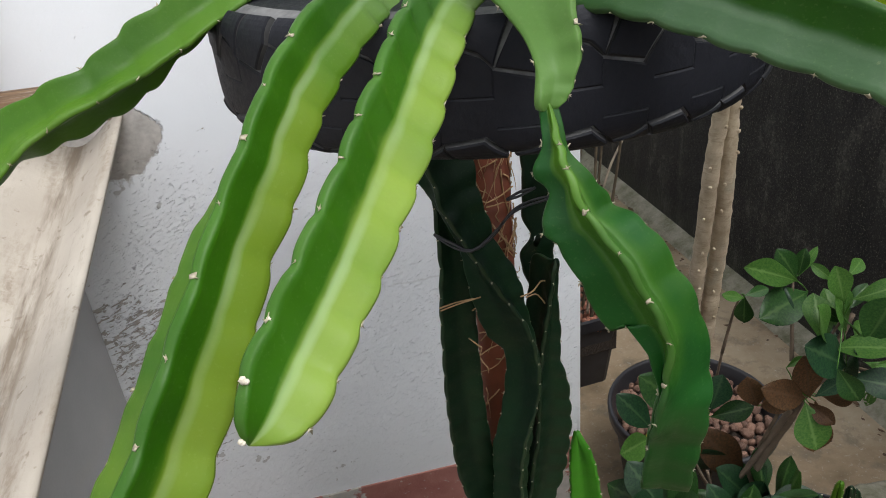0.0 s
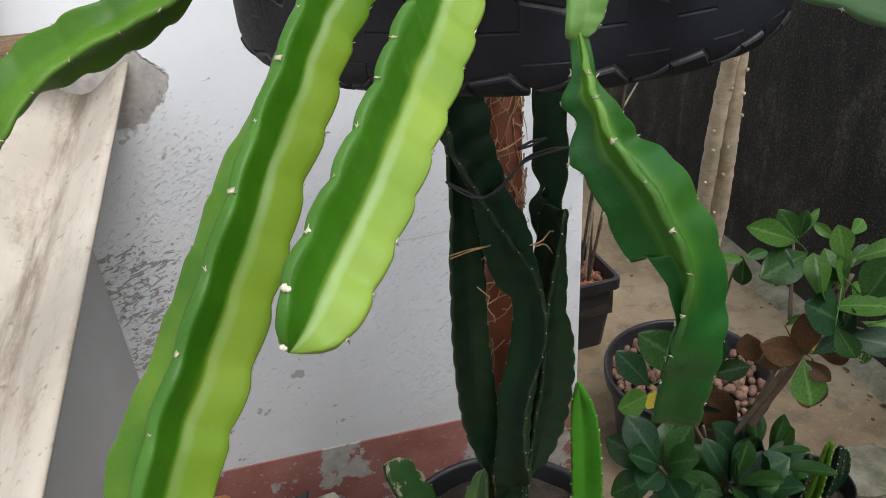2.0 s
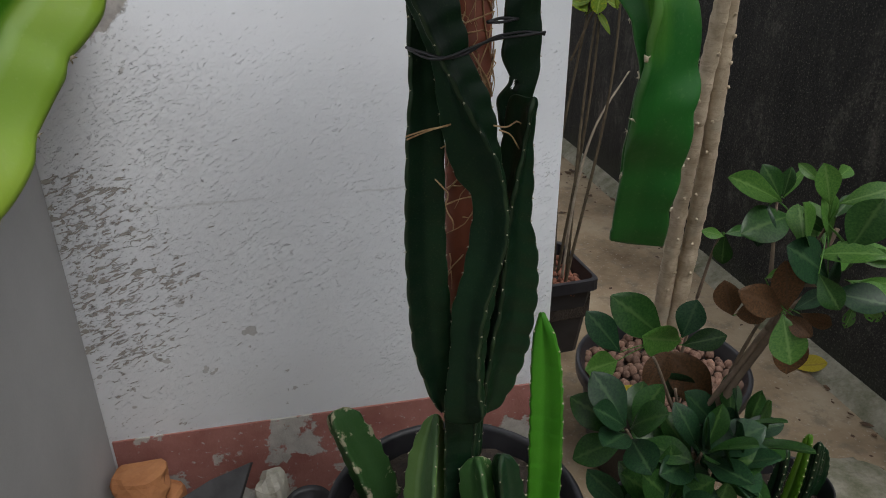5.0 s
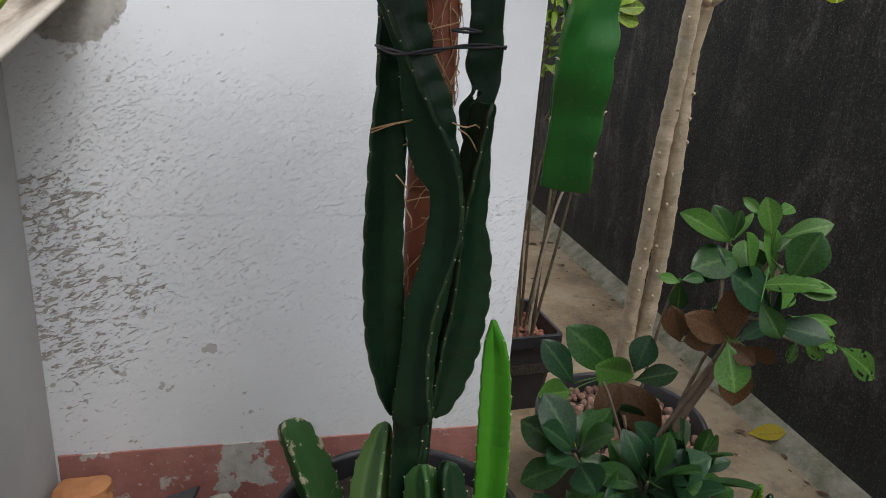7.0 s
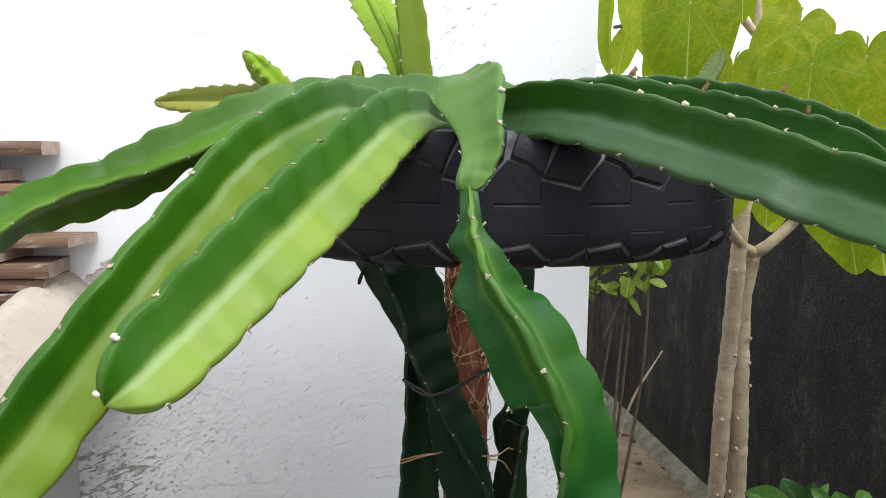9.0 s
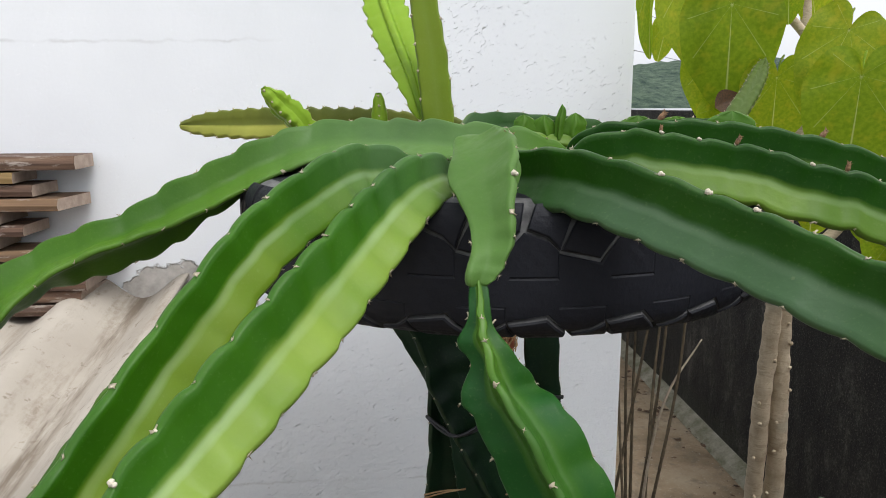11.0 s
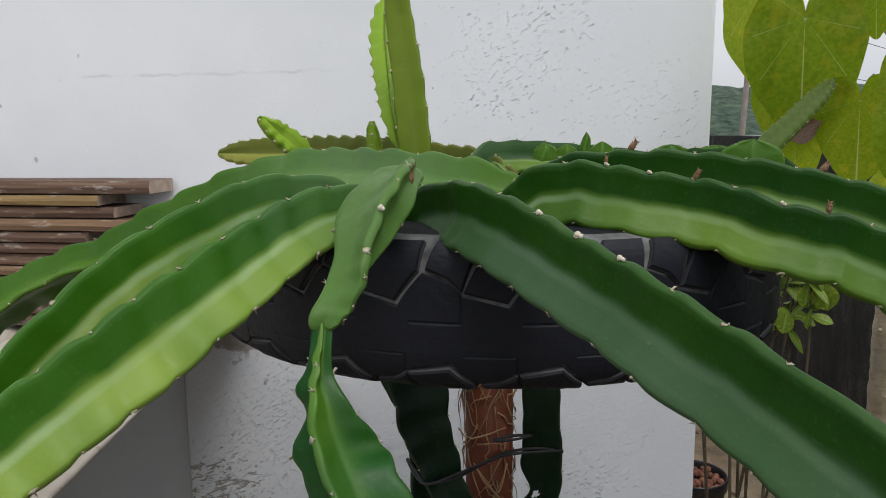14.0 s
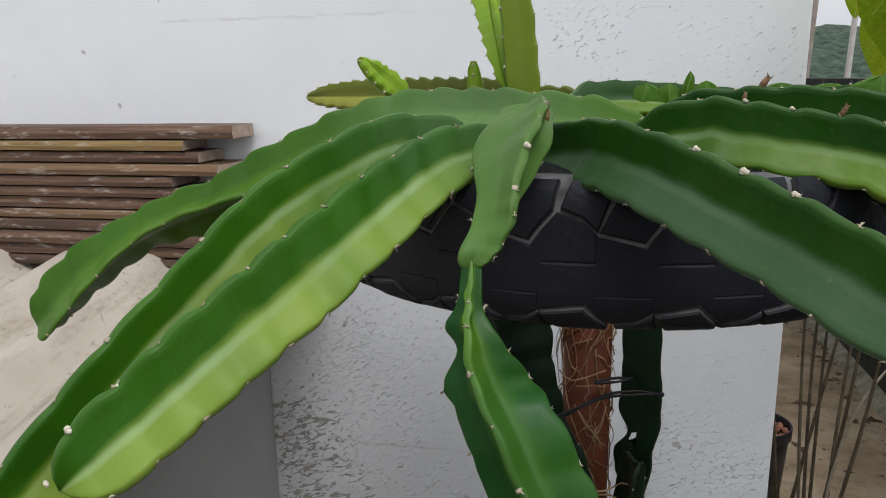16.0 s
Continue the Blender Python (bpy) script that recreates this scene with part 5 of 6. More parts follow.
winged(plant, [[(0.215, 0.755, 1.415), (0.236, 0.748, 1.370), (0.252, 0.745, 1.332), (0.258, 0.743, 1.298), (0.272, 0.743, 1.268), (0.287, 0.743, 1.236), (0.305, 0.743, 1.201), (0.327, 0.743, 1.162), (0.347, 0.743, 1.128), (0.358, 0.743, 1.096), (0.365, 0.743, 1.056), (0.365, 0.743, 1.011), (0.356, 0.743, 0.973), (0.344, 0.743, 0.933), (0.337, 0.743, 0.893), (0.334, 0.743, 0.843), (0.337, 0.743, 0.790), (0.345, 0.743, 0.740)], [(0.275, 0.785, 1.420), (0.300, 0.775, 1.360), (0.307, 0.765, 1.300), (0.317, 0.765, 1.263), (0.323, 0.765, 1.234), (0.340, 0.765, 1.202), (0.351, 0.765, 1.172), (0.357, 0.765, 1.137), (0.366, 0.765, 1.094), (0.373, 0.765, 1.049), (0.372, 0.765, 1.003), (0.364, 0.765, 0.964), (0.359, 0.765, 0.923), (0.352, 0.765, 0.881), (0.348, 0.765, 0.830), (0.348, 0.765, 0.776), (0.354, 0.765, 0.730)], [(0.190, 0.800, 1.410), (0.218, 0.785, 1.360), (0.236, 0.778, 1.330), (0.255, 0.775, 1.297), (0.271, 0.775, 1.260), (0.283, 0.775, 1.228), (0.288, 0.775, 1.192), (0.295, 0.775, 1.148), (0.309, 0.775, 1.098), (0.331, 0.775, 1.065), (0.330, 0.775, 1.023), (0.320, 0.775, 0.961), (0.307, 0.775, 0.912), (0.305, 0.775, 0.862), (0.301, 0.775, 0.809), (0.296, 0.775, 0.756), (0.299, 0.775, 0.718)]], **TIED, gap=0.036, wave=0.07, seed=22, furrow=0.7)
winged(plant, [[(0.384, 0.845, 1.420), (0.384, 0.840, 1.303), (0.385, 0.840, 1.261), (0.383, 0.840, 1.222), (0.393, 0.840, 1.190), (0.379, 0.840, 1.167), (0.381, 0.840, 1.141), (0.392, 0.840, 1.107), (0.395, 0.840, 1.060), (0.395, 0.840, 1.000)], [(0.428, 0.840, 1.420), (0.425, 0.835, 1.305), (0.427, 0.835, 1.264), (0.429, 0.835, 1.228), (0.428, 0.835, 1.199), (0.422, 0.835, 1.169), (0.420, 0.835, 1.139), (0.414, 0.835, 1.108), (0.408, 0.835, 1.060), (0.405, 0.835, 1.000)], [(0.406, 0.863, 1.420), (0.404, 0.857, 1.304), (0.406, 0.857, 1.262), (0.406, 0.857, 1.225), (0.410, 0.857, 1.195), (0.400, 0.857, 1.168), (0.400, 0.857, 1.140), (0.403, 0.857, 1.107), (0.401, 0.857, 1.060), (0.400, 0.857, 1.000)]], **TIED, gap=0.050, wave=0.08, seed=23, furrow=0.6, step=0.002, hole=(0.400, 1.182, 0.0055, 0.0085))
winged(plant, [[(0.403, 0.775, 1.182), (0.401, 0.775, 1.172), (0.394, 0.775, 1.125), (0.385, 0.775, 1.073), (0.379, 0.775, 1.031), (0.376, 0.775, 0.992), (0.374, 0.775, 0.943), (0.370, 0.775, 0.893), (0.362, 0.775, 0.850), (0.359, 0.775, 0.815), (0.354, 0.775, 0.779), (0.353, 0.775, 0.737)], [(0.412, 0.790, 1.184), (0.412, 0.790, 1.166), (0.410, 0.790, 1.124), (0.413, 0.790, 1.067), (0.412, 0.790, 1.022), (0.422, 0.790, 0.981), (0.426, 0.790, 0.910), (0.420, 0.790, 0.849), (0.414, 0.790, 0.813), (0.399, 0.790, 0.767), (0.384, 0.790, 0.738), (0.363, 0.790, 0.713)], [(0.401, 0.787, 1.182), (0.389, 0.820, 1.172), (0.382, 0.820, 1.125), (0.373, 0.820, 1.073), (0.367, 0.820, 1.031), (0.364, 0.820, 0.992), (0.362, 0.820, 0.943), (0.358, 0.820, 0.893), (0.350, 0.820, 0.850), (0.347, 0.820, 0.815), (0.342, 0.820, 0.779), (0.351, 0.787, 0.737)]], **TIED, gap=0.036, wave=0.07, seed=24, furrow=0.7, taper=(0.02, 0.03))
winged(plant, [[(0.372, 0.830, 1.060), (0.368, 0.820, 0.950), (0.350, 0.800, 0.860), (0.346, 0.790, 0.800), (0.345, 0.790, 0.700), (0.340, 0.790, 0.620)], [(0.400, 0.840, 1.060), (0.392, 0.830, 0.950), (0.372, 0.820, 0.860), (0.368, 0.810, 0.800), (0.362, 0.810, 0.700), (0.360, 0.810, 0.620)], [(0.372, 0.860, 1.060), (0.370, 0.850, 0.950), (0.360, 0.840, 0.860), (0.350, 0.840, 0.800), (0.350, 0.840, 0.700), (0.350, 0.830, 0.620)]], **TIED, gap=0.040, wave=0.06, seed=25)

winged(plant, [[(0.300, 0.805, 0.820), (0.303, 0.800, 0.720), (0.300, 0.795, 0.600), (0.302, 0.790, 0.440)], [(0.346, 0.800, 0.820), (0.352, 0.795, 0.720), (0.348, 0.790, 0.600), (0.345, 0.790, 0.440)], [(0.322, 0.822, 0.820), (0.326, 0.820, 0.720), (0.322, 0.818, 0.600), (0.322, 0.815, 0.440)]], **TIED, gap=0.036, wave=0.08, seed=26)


def base_stem(points, radius, mat, roll, label, seed, **more):
    ob = thing("young_cactus", label, "cactus", (0, 0, 0), "cacti in the pot")
    stem(ob, points, radius, mat, roll, seed=seed, **more)


base_stem([(0.457, 0.791, 0.440), (0.460, 0.795, 0.554), (0.458, 0.801, 0.696), (0.452, 0.805, 0.801), (0.442, 0.807, 0.869)], [0.030, 0.030, 0.029, 0.024, 0.010], skin_vivid, -38, "bright green upright cactus stem in the black pot", 31, ref=(0, -1, 0), gap=0.03, wave=0.12, centred=True, taper=(0.03, 0.05))
base_stem([(0.214, 0.916, 0.437), (0.200, 0.931, 0.493), (0.176, 0.961, 0.554), (0.149, 0.986, 0.608)], [0.044, 0.045, 0.042, 0.032], skin_scar, 14, "scarred pale-edged cactus stem in the black pot", 32, ref=(0, -1, 0.2), gap=0.03, centred=True)
base_stem([(0.273, 0.794, 0.441), (0.275, 0.807, 0.536), (0.284, 0.830, 0.611), (0.299, 0.852, 0.681)], [0.042, 0.042, 0.036, 0.014], skin_arm, 0, "stout green cactus stem at the foot of the post", 33, ref=(0, -1, 0), gap=0.03, centred=True)
base_stem([(0.351, 0.735, 0.443), (0.349, 0.748, 0.537), (0.346, 0.765, 0.613), (0.344, 0.781, 0.650)], [0.036, 0.036, 0.033, 0.026], skin_scar, 0, "cut cactus stub with dry pale edges", 34, ref=(0, -1, 0), gap=0.028, centred=True)
base_stem([(0.373, 0.722, 0.462), (0.371, 0.727, 0.576), (0.366, 0.740, 0.671)], [0.03, 0.03, 0.02], skin_dark, 30, "dark cactus stem at the foot of the post", 35, ref=(0, -1, 0), gap=0.03)


# ---- pots and pebbles ----
def pebble_mesh(name, mat, seed):
    bm = bmesh.new()
    bmesh.ops.create_icosphere(bm, subdivisions=2, radius=1)
    for v in bm.verts:
        v.co *= 1 + 0.16 * noise.noise(v.co * 1.3 + Vector((seed * 3.1, 0, 0))) + 0.05 * noise.noise(v.co * 4 + Vector((seed, 0, 0)))
    return finish(bm, name, mat, True)


def pebbles(parent, name, mat, spots, r0, r1, seed):
    rnd = random.Random(seed)
    kinds = [pebble_mesh(name, mat, seed + k) for k in range(4)]
    for x, y, z in spots:
        r = rnd.uniform(r0, r1)
        m = pose(x, y, z, rnd.uniform(0, 360), rnd.uniform(0, 360), rnd.uniform(0, 360)) @ Matrix.Diagonal((r, r * rnd.uniform(0.75, 1), r * rnd.uniform(0.7, 0.95), 1))
        part(name, kinds[rnd.randrange(4)], parent, m=m)


def scatter_disc(r, gap, z, seed, keep=300):
    """Evenly jittered places in a disc."""
    rnd = random.Random(seed)
    out = []
    n = int(r / gap) + 1
    for i in range(-n, n + 1):
        for j in range(-n, n + 1):
            x, y = gap * (i + 0.5 * (j % 2)) + rnd.uniform(-0.3, 0.3) * gap, gap * 0.87 * j + rnd.uniform(-0.3, 0.3) * gap
            if x * x + y * y < r * r:
                out.append((x, y, z + rnd.uniform(-0.3, 0.4) * gap))
    return out[:keep]


tree_pot = round_pot((1.010, 1.386, 0), 0.220, 0.300, "round black plastic pot filled with expanded clay balls", 0.245, soil, "soil")
pebbles(tree_pot, "clay_ball", clay_ball, scatter_disc(0.205, 0.0245, 0.258, 3), 0.0115, 0.0155, 5)


def square_pot(at, half_x, half_y, h, label):
    ob = thing("planter_box", label, "plant pot", at)
    bm = bmesh.new()
    loops = []
    for f, z in ((0.70, 0), (0.90, h * 0.86), (1.0, h * 0.87), (1.0, h), (0.90, h), (0.86, h * 0.82)):
        ring = []
        for sx, sy in ((-1, -1), (1, -1), (1, 1), (-1, 1)):
            for k in range(3):
                c = 0.018
                ax, ay = sx * (half_x * f - c), sy * (half_y * f - c)
                a = math.atan2(sy, sx) + (k - 1) * math.pi / 4
                ring.append(bm.verts.new((ax + c * math.cos(a) * 1.1, ay + c * math.sin(a) * 1.1, z)))
        loops.append(ring)
    for a, b in zip(loops, loops[1:]):
        for i in range(12):
            bm.faces.new((a[i], a[(i + 1) % 12], b[(i + 1) % 12], b[i]))
    bm.faces.new(loops[0][::-1])
    part("pot_body", finish(bm, "pot_body", black_plastic), ob)
    part("soil", finish(box_bm(-half_x * 0.86, half_x * 0.86, -half_y * 0.86, half_y * 0.86, h * 0.5, h * 0.80), "soil", soil), ob)
    return ob


grit_pot = round_pot((0.937, 2.669, 0), 0.119, 0.360, "tall round black pot of reddish grit by the house", 0.33, soil, "soil")
pebbles(grit_pot, "clay_grit", clay_red, scatter_disc(0.11, 0.026, 0.335, 13, 80), 0.010, 0.015, 15)
box_pot = square_pot((0.922, 2.001, 0), 0.110, 0.148, 0.29, "rectangular black plastic planter with reddish clay grit")
box_pot.rotation_euler = (0, 0, radians(4))
pebbles(box_pot, "clay_grit", clay_red, [(random.uniform(-0.09, 0.09), random.uniform(-0.125, 0.125), 0.236 + random.uniform(-0.003, 0.006)) for _ in range(190)], 0.008, 0.0125, 9)


# ---- leaves ----
def heart_mesh(name, mat, fold, droop, seed):
    """A heart leaf of length 1 along +y, its stalk at the notch, with ribs fanning from it."""
    rays, rings = 144, 12
    bow = ((0, 1.0), (8, 0.93), (22, 0.79), (45, 0.64), (65, 0.56), (90, 0.48), (115, 0.42), (140, 0.35), (158, 0.26), (172, 0.12), (180, 0.04))
    verts, faces, vein = [(0, 0, 0)], [], [1.0]
    for i in range(1, rings + 1):
        for k in range(rays):
            a = 2 * math.pi * k / rays
            turn = math.degrees(min(a, 2 * math.pi - a))
            reach = sum(float(np.interp(abs(turn + d), [q[0] for q in bow], [q[1] for q in bow])) for d in (-5, 0, 5)) / 3
            r = reach * i / rings * (1 + 0.012 * math.sin(9 * a + seed) * i / rings)
            x, y = 0.9 * r * math.sin(a), r * math.cos(a)
            z = fold * abs(x) * (1 - 0.3 * y) - droop * max(y, 0) ** 2 * 0.5 + 0.022 * math.sin(6 * a + 2 * seed) * (i / rings) ** 2 + 0.010 * math.sin(13 * y + seed) * abs(x)
            verts.append((x, y, z))
            fan = k in (0, 15, 30, 50, rays - 15, rays - 30, rays - 50)
            vein.append(1.0 if k == 0 else 0.78 if fan and i < rings - 1 else 0.0)
    faces += [(0, 1 + (k + 1) % rays, 1 + k) for k in range(rays)]
    for i in range(rings - 1):
        o = 1 + i * rays
        faces += [(o + k, o + (k + 1) % rays, o + rays + (k + 1) % rays, o + rays + k) for k in range(rays)]
    return mesh_of(name, verts, faces, mat, True, (("vein", vein),))


def leaf_mesh(name, mat, kind, fold=0.18, droop=0.25, seed=0, holes=False):
    """A leaf of length 1 along +y with its upper side to +z; kind: oval, heart or strap."""
    if kind == "heart":
        return heart_mesh(name, mat, fold, droop, seed)
    rnd = random.Random(seed)
    nu, nv = 14, 8
    verts, faces, vein = [], [], []
    for i in range(nu + 1):
        u = i / nu
        if kind == "strap":
            w = 0.15 * math.sin(math.pi * u ** 0.8) ** 0.8 if 0 < u < 1 else 0.004
        else:
            w = 0.265 * math.sin(math.pi * u ** 1.35) ** 0.75 if 0 < u < 1 else 0.012
        w = max(w, 0.006)
        for j in range(-nv // 2, nv // 2 + 1):
            s = 2 * j / nv
            x, y = w * s, u
            z = fold * abs(x) * (1 - 0.3 * u) - droop * u * u * 0.5 + 0.02 * math.sin(7 * u + 2 * s + seed) * abs(s)
            verts.append((x, y, z))
            side = 1 if abs((u * 7 - abs(s) * 1.6) % 1 - 0.5) < 0.10 and kind != "strap" else 0
            vein.append(1.0 if j == 0 else 0.55 * side)
    m = nv + 1
    for i in range(nu):
        for j in range(nv):
            if holes and rnd.random() < 0.20 and (j < 2 or j > nv - 3 or i > nu - 4):
                continue
            a = i * m + j
            faces.append((a, a + 1, a + m + 1, a + m))
    n = len(verts)
    verts += [(x, y, z - 0.008) for x, y, z in verts]
    vein += vein
    faces += [tuple(n + k for k in f[::-1]) for f in faces]
    return mesh_of(name, verts, faces, mat, True, (("vein", vein),))


OVAL = {k: [leaf_mesh("leaf", m, "oval", f, d, i) for i, (f, d) in enumerate(((0.25, 0.2), (0.12, 0.45), (0.35, 0.1)))] for k, m in (("glossy", leaf_glossy), ("fresh", leaf_fresh), ("brown", leaf_brown), ("deep", leaf_deep))}
OVAL["chewed"] = [leaf_mesh("leaf", leaf_fresh, "oval", 0.15, 0.3, i + 5, True) for i in range(2)]


def rosette(parent, at, count, size, kinds, up=(0, 0, 1), spread=(0.35, 1.2), seed=0, stalk=0.01):
    """Leaves round a twig's end."""
    rnd = random.Random(seed)
    up = Vector(up).normalized()
    a = up.cross(Vector((0.2, 1, 0.1))).normalized()
    b = up.cross(a)
    for k in range(count):
        t = k * 2.399 + rnd.uniform(-0.3, 0.3)
        tilt = spread[0] + (spread[1] - spread[0]) * (k + 0.5) / count
        out = a * math.cos(t) + b * math.sin(t)
        way = up * math.cos(tilt) + out * math.sin(tilt)
        kind = kinds[rnd.randrange(len(kinds))]
        part("leaf", OVAL[kind][rnd.randrange(len(OVAL[kind]))], parent, m=aimed(Vector(at) + way * stalk - up * 0.004 * k, way, up * 1.2 - out * 0.2 + Vector((rnd.uniform(-0.4, 0.4), rnd.uniform(-0.6, 0.1), 0)), size * rnd.uniform(0.95, 1.3), rnd.uniform(0.9, 1.2)))


def branch(parent, name, pts, radii, mat, sides=7, knobs=0.1, seed=1):
    store = ([], [])
    add_tube(store, pts, radii, sides, knobs, seed)
    return part(name, mesh_of(name, *store, mat), parent)


shrub = thing("potted_shrub", "leafy shrub with glossy green and some brown leaves", "shrub", (0, 0, 0))
shrub_pot = round_pot((0.770, 0.902, 0), 0.133, 0.290, "small round black pot under the leafy shrub", 0.235, soil, "soil")
branch(shrub, "trunk", [(0.763, 0.890, 0.292), (0.792, 0.888, 0.461), (0.827, 0.885, 0.612), (0.866, 0.868, 0.725), (0.890, 0.862, 0.810), (0.933, 0.866, 0.875), (0.957, 0.873, 0.917)], [0.012, 0.011, 0.010, 0.008, 0.006, 0.005, 0.004], twig_bark)
for k, (tip, via) in enumerate((((0.891, 0.861, 0.904), (0.891, 0.863, 0.819)), ((0.673, 0.884, 0.707), (0.765, 0.891, 0.555)), ((0.617, 0.840, 0.601), (0.690, 0.876, 0.481)), ((0.740, 0.805, 0.559), (0.765, 0.857, 0.425)), ((0.710, 0.864, 0.651), (0.756, 0.879, 0.509)), ((0.693, 0.772, 0.466), (0.746, 0.836, 0.369)), ((1.050, 0.871, 0.761), (0.937, 0.868, 0.800)))):
    base = (0.792, 0.888, 0.461) if tip[2] < 0.7 else (0.866, 0.868, 0.744)
    branch(shrub, "branch", [base, via, tip], [0.006, 0.0045, 0.0025], twig_bark, 6, 0.1, k)
def clumps(rows):
    for at, count, size, kinds, up, spread in rows:
        rosette(shrub, at, count, size, kinds, up, spread, seed=int(at[0] * 1000 + at[2] * 100))


clumps((
    ((0.925, 0.848, 0.899), 3, 0.075, ("fresh", "glossy", "fresh"), (0.2, -0.4, 1), (0.3, 1.3)),
    ((0.957, 0.843, 0.847), 3, 0.07, ("fresh", "glossy"), (0.5, -0.4, 0.6), (0.3, 1.4)),
    ((0.869, 0.823, 0.905), 3, 0.08, ("fresh", "glossy"), (0.1, -0.3, 1), (0.3, 1.4)),
    ((0.911, 0.822, 0.839), 3, 0.08, ("glossy", "deep"), (0.3, -0.4, 0.7), (0.4, 1.4)),
    ((0.617, 0.836, 0.606), 10, 0.082, ("glossy", "glossy", "deep"), (-0.4, -0.3, 1), (0.3, 1.5)),
    ((0.740, 0.796, 0.569), 14, 0.080, ("glossy", "deep"), (0.1, -0.4, 1), (0.3, 1.5)),
    ((0.786, 0.805, 0.521), 13, 0.080, ("glossy", "deep"), (0.4, -0.3, 1), (0.3, 1.5)),
    ((0.674, 0.772, 0.495), 14, 0.080, ("glossy", "deep"), (-0.2, -0.4, 1), (0.3, 1.5)),
))
clumps((
    ((0.740, 0.753, 0.429), 13, 0.080, ("deep", "glossy"), (0.1, -0.5, 0.8), (0.3, 1.5)),
    ((0.617, 0.797, 0.466), 9, 0.080, ("deep",), (-0.6, -0.3, 0.6), (0.3, 1.5)),
    ((0.864, 0.864, 0.499), 7, 0.095, ("glossy", "fresh"), (0.6, -0.3, 0.8), (0.3, 1.4)),
    ((0.823, 0.846, 0.557), 7, 0.09, ("glossy", "deep"), (0.3, -0.3, 1), (0.3, 1.4)),
))
def leaves(parent, twig, rows):
    """A twig with single leaves; rows: stalk end, tip, kind, width."""
    mid = sum((Vector(r[0]) for r in rows), Vector()) / len(rows)
    branch(parent, "branch", [twig, Vector(twig).lerp(mid, 0.6) + Vector((0, 0.01, 0.01)), mid + Vector((0, 0.012, 0))], [0.004, 0.003, 0.002], twig_bark, 6, 0.1)
    for k, (a, b, kind, wide) in enumerate(rows):
        a, b = Vector(a), Vector(b)
        face = Vector((-0.45, -0.8, 0.55)) + Vector((math.sin(k * 2.1), 0, math.cos(k * 1.7))) * 0.25
        part("leaf", OVAL[kind][k % len(OVAL[kind])], parent, m=aimed(a, b - a, face, (b - a).length * 1.06, wide))
        store = ([], [])
        add_tube(store, [mid + Vector((0, 0.012, 0)), mid.lerp(a, 0.6) + Vector((0, 0.004, 0.003)), a], [0.0014, 0.0012, 0.001], 5)
        part("stalk", mesh_of("stalk", *store, leaf_fresh), parent)


leaves(shrub, (0.866, 0.868, 0.725), (
    ((0.889, 0.827, 0.983), (0.870, 0.828, 1.042), "fresh", 1.1),
    ((0.905, 0.827, 0.983), (0.960, 0.793, 1.016), "fresh", 0.85),
    ((0.916, 0.797, 0.920), (0.935, 0.782, 1.000), "glossy", 1.35),
    ((0.924, 0.806, 0.910), (0.979, 0.770, 0.907), "fresh", 0.8),
    ((0.897, 0.804, 0.872), (0.828, 0.785, 0.936), "deep", 1.3),
    ((0.861, 0.784, 0.893), (0.884, 0.755, 0.847), "glossy", 1.15),
    ((0.882, 0.846, 1.011), (0.856, 0.865, 1.035), "fresh", 0.8),
    ((0.908, 0.847, 1.014), (0.954, 0.868, 1.027), "fresh", 0.8),
    ((0.916, 0.845, 0.950), (0.967, 0.867, 0.974), "glossy", 0.7),
    ((0.916, 0.844, 0.925), (0.884, 0.863, 0.951), "glossy", 0.8),
))
leaves(shrub, (0.889, 0.914, 0.808), (
    ((0.942, 0.995, 0.915), (0.836, 0.975, 0.977), "fresh", 0.7),
    ((0.940, 0.995, 0.919), (0.907, 0.996, 0.977), "glossy", 1.1),
    ((0.952, 1.005, 0.919), (0.958, 1.007, 0.969), "glossy", 0.9),
    ((0.919, 0.994, 0.911), (0.889, 0.963, 0.856), "deep", 1.1),
    ((0.969, 0.995, 0.886), (0.864, 0.945, 0.900), "glossy", 1.05),
    ((0.962, 1.015, 0.912), (0.992, 1.018, 0.961), "fresh", 0.5),
))
leaves(shrub, (0.827, 0.887, 0.649), (
    ((0.851, 0.819, 0.812), (0.830, 0.812, 0.893), "brown", 1.05),
    ((0.845, 0.818, 0.811), (0.767, 0.790, 0.865), "brown", 0.9),
    ((0.843, 0.809, 0.811), (0.862, 0.771, 0.793), "brown", 1.15),
    ((0.837, 0.809, 0.812), (0.839, 0.769, 0.749), "fresh", 1.35),
    ((0.863, 0.819, 0.810), (0.899, 0.803, 0.847), "deep", 0.9),
    ((0.769, 0.834, 0.804), (0.745, 0.836, 0.862), "brown", 1.2),
    ((0.865, 0.819, 0.800), (0.873, 0.806, 0.696), "brown", 0.9),
    ((0.836, 0.836, 0.799), (0.779, 0.816, 0.819), "brown", 1.0),
    ((0.831, 0.857, 0.850), (0.864, 0.859, 0.861), "fresh", 0.7),
    ((0.894, 0.838, 0.788), (0.967, 0.839, 0.755), "brown", 0.6),
))
leaves(shrub, (0.863, 0.848, 0.838), (
    ((1.069, 0.825, 0.784), (1.150, 0.807, 0.733), "chewed", 0.9),
    ((0.966, 0.824, 0.845), (1.040, 0.808, 0.842), "fresh", 0.45),
    ((0.991, 0.823, 0.799), (1.046, 0.823, 0.758), "chewed", 0.6),
    ((0.999, 0.824, 0.809), (1.074, 0.825, 0.782), "chewed", 0.7),
    ((0.979, 0.823, 0.802), (0.965, 0.812, 0.768), "chewed", 0.9),
))
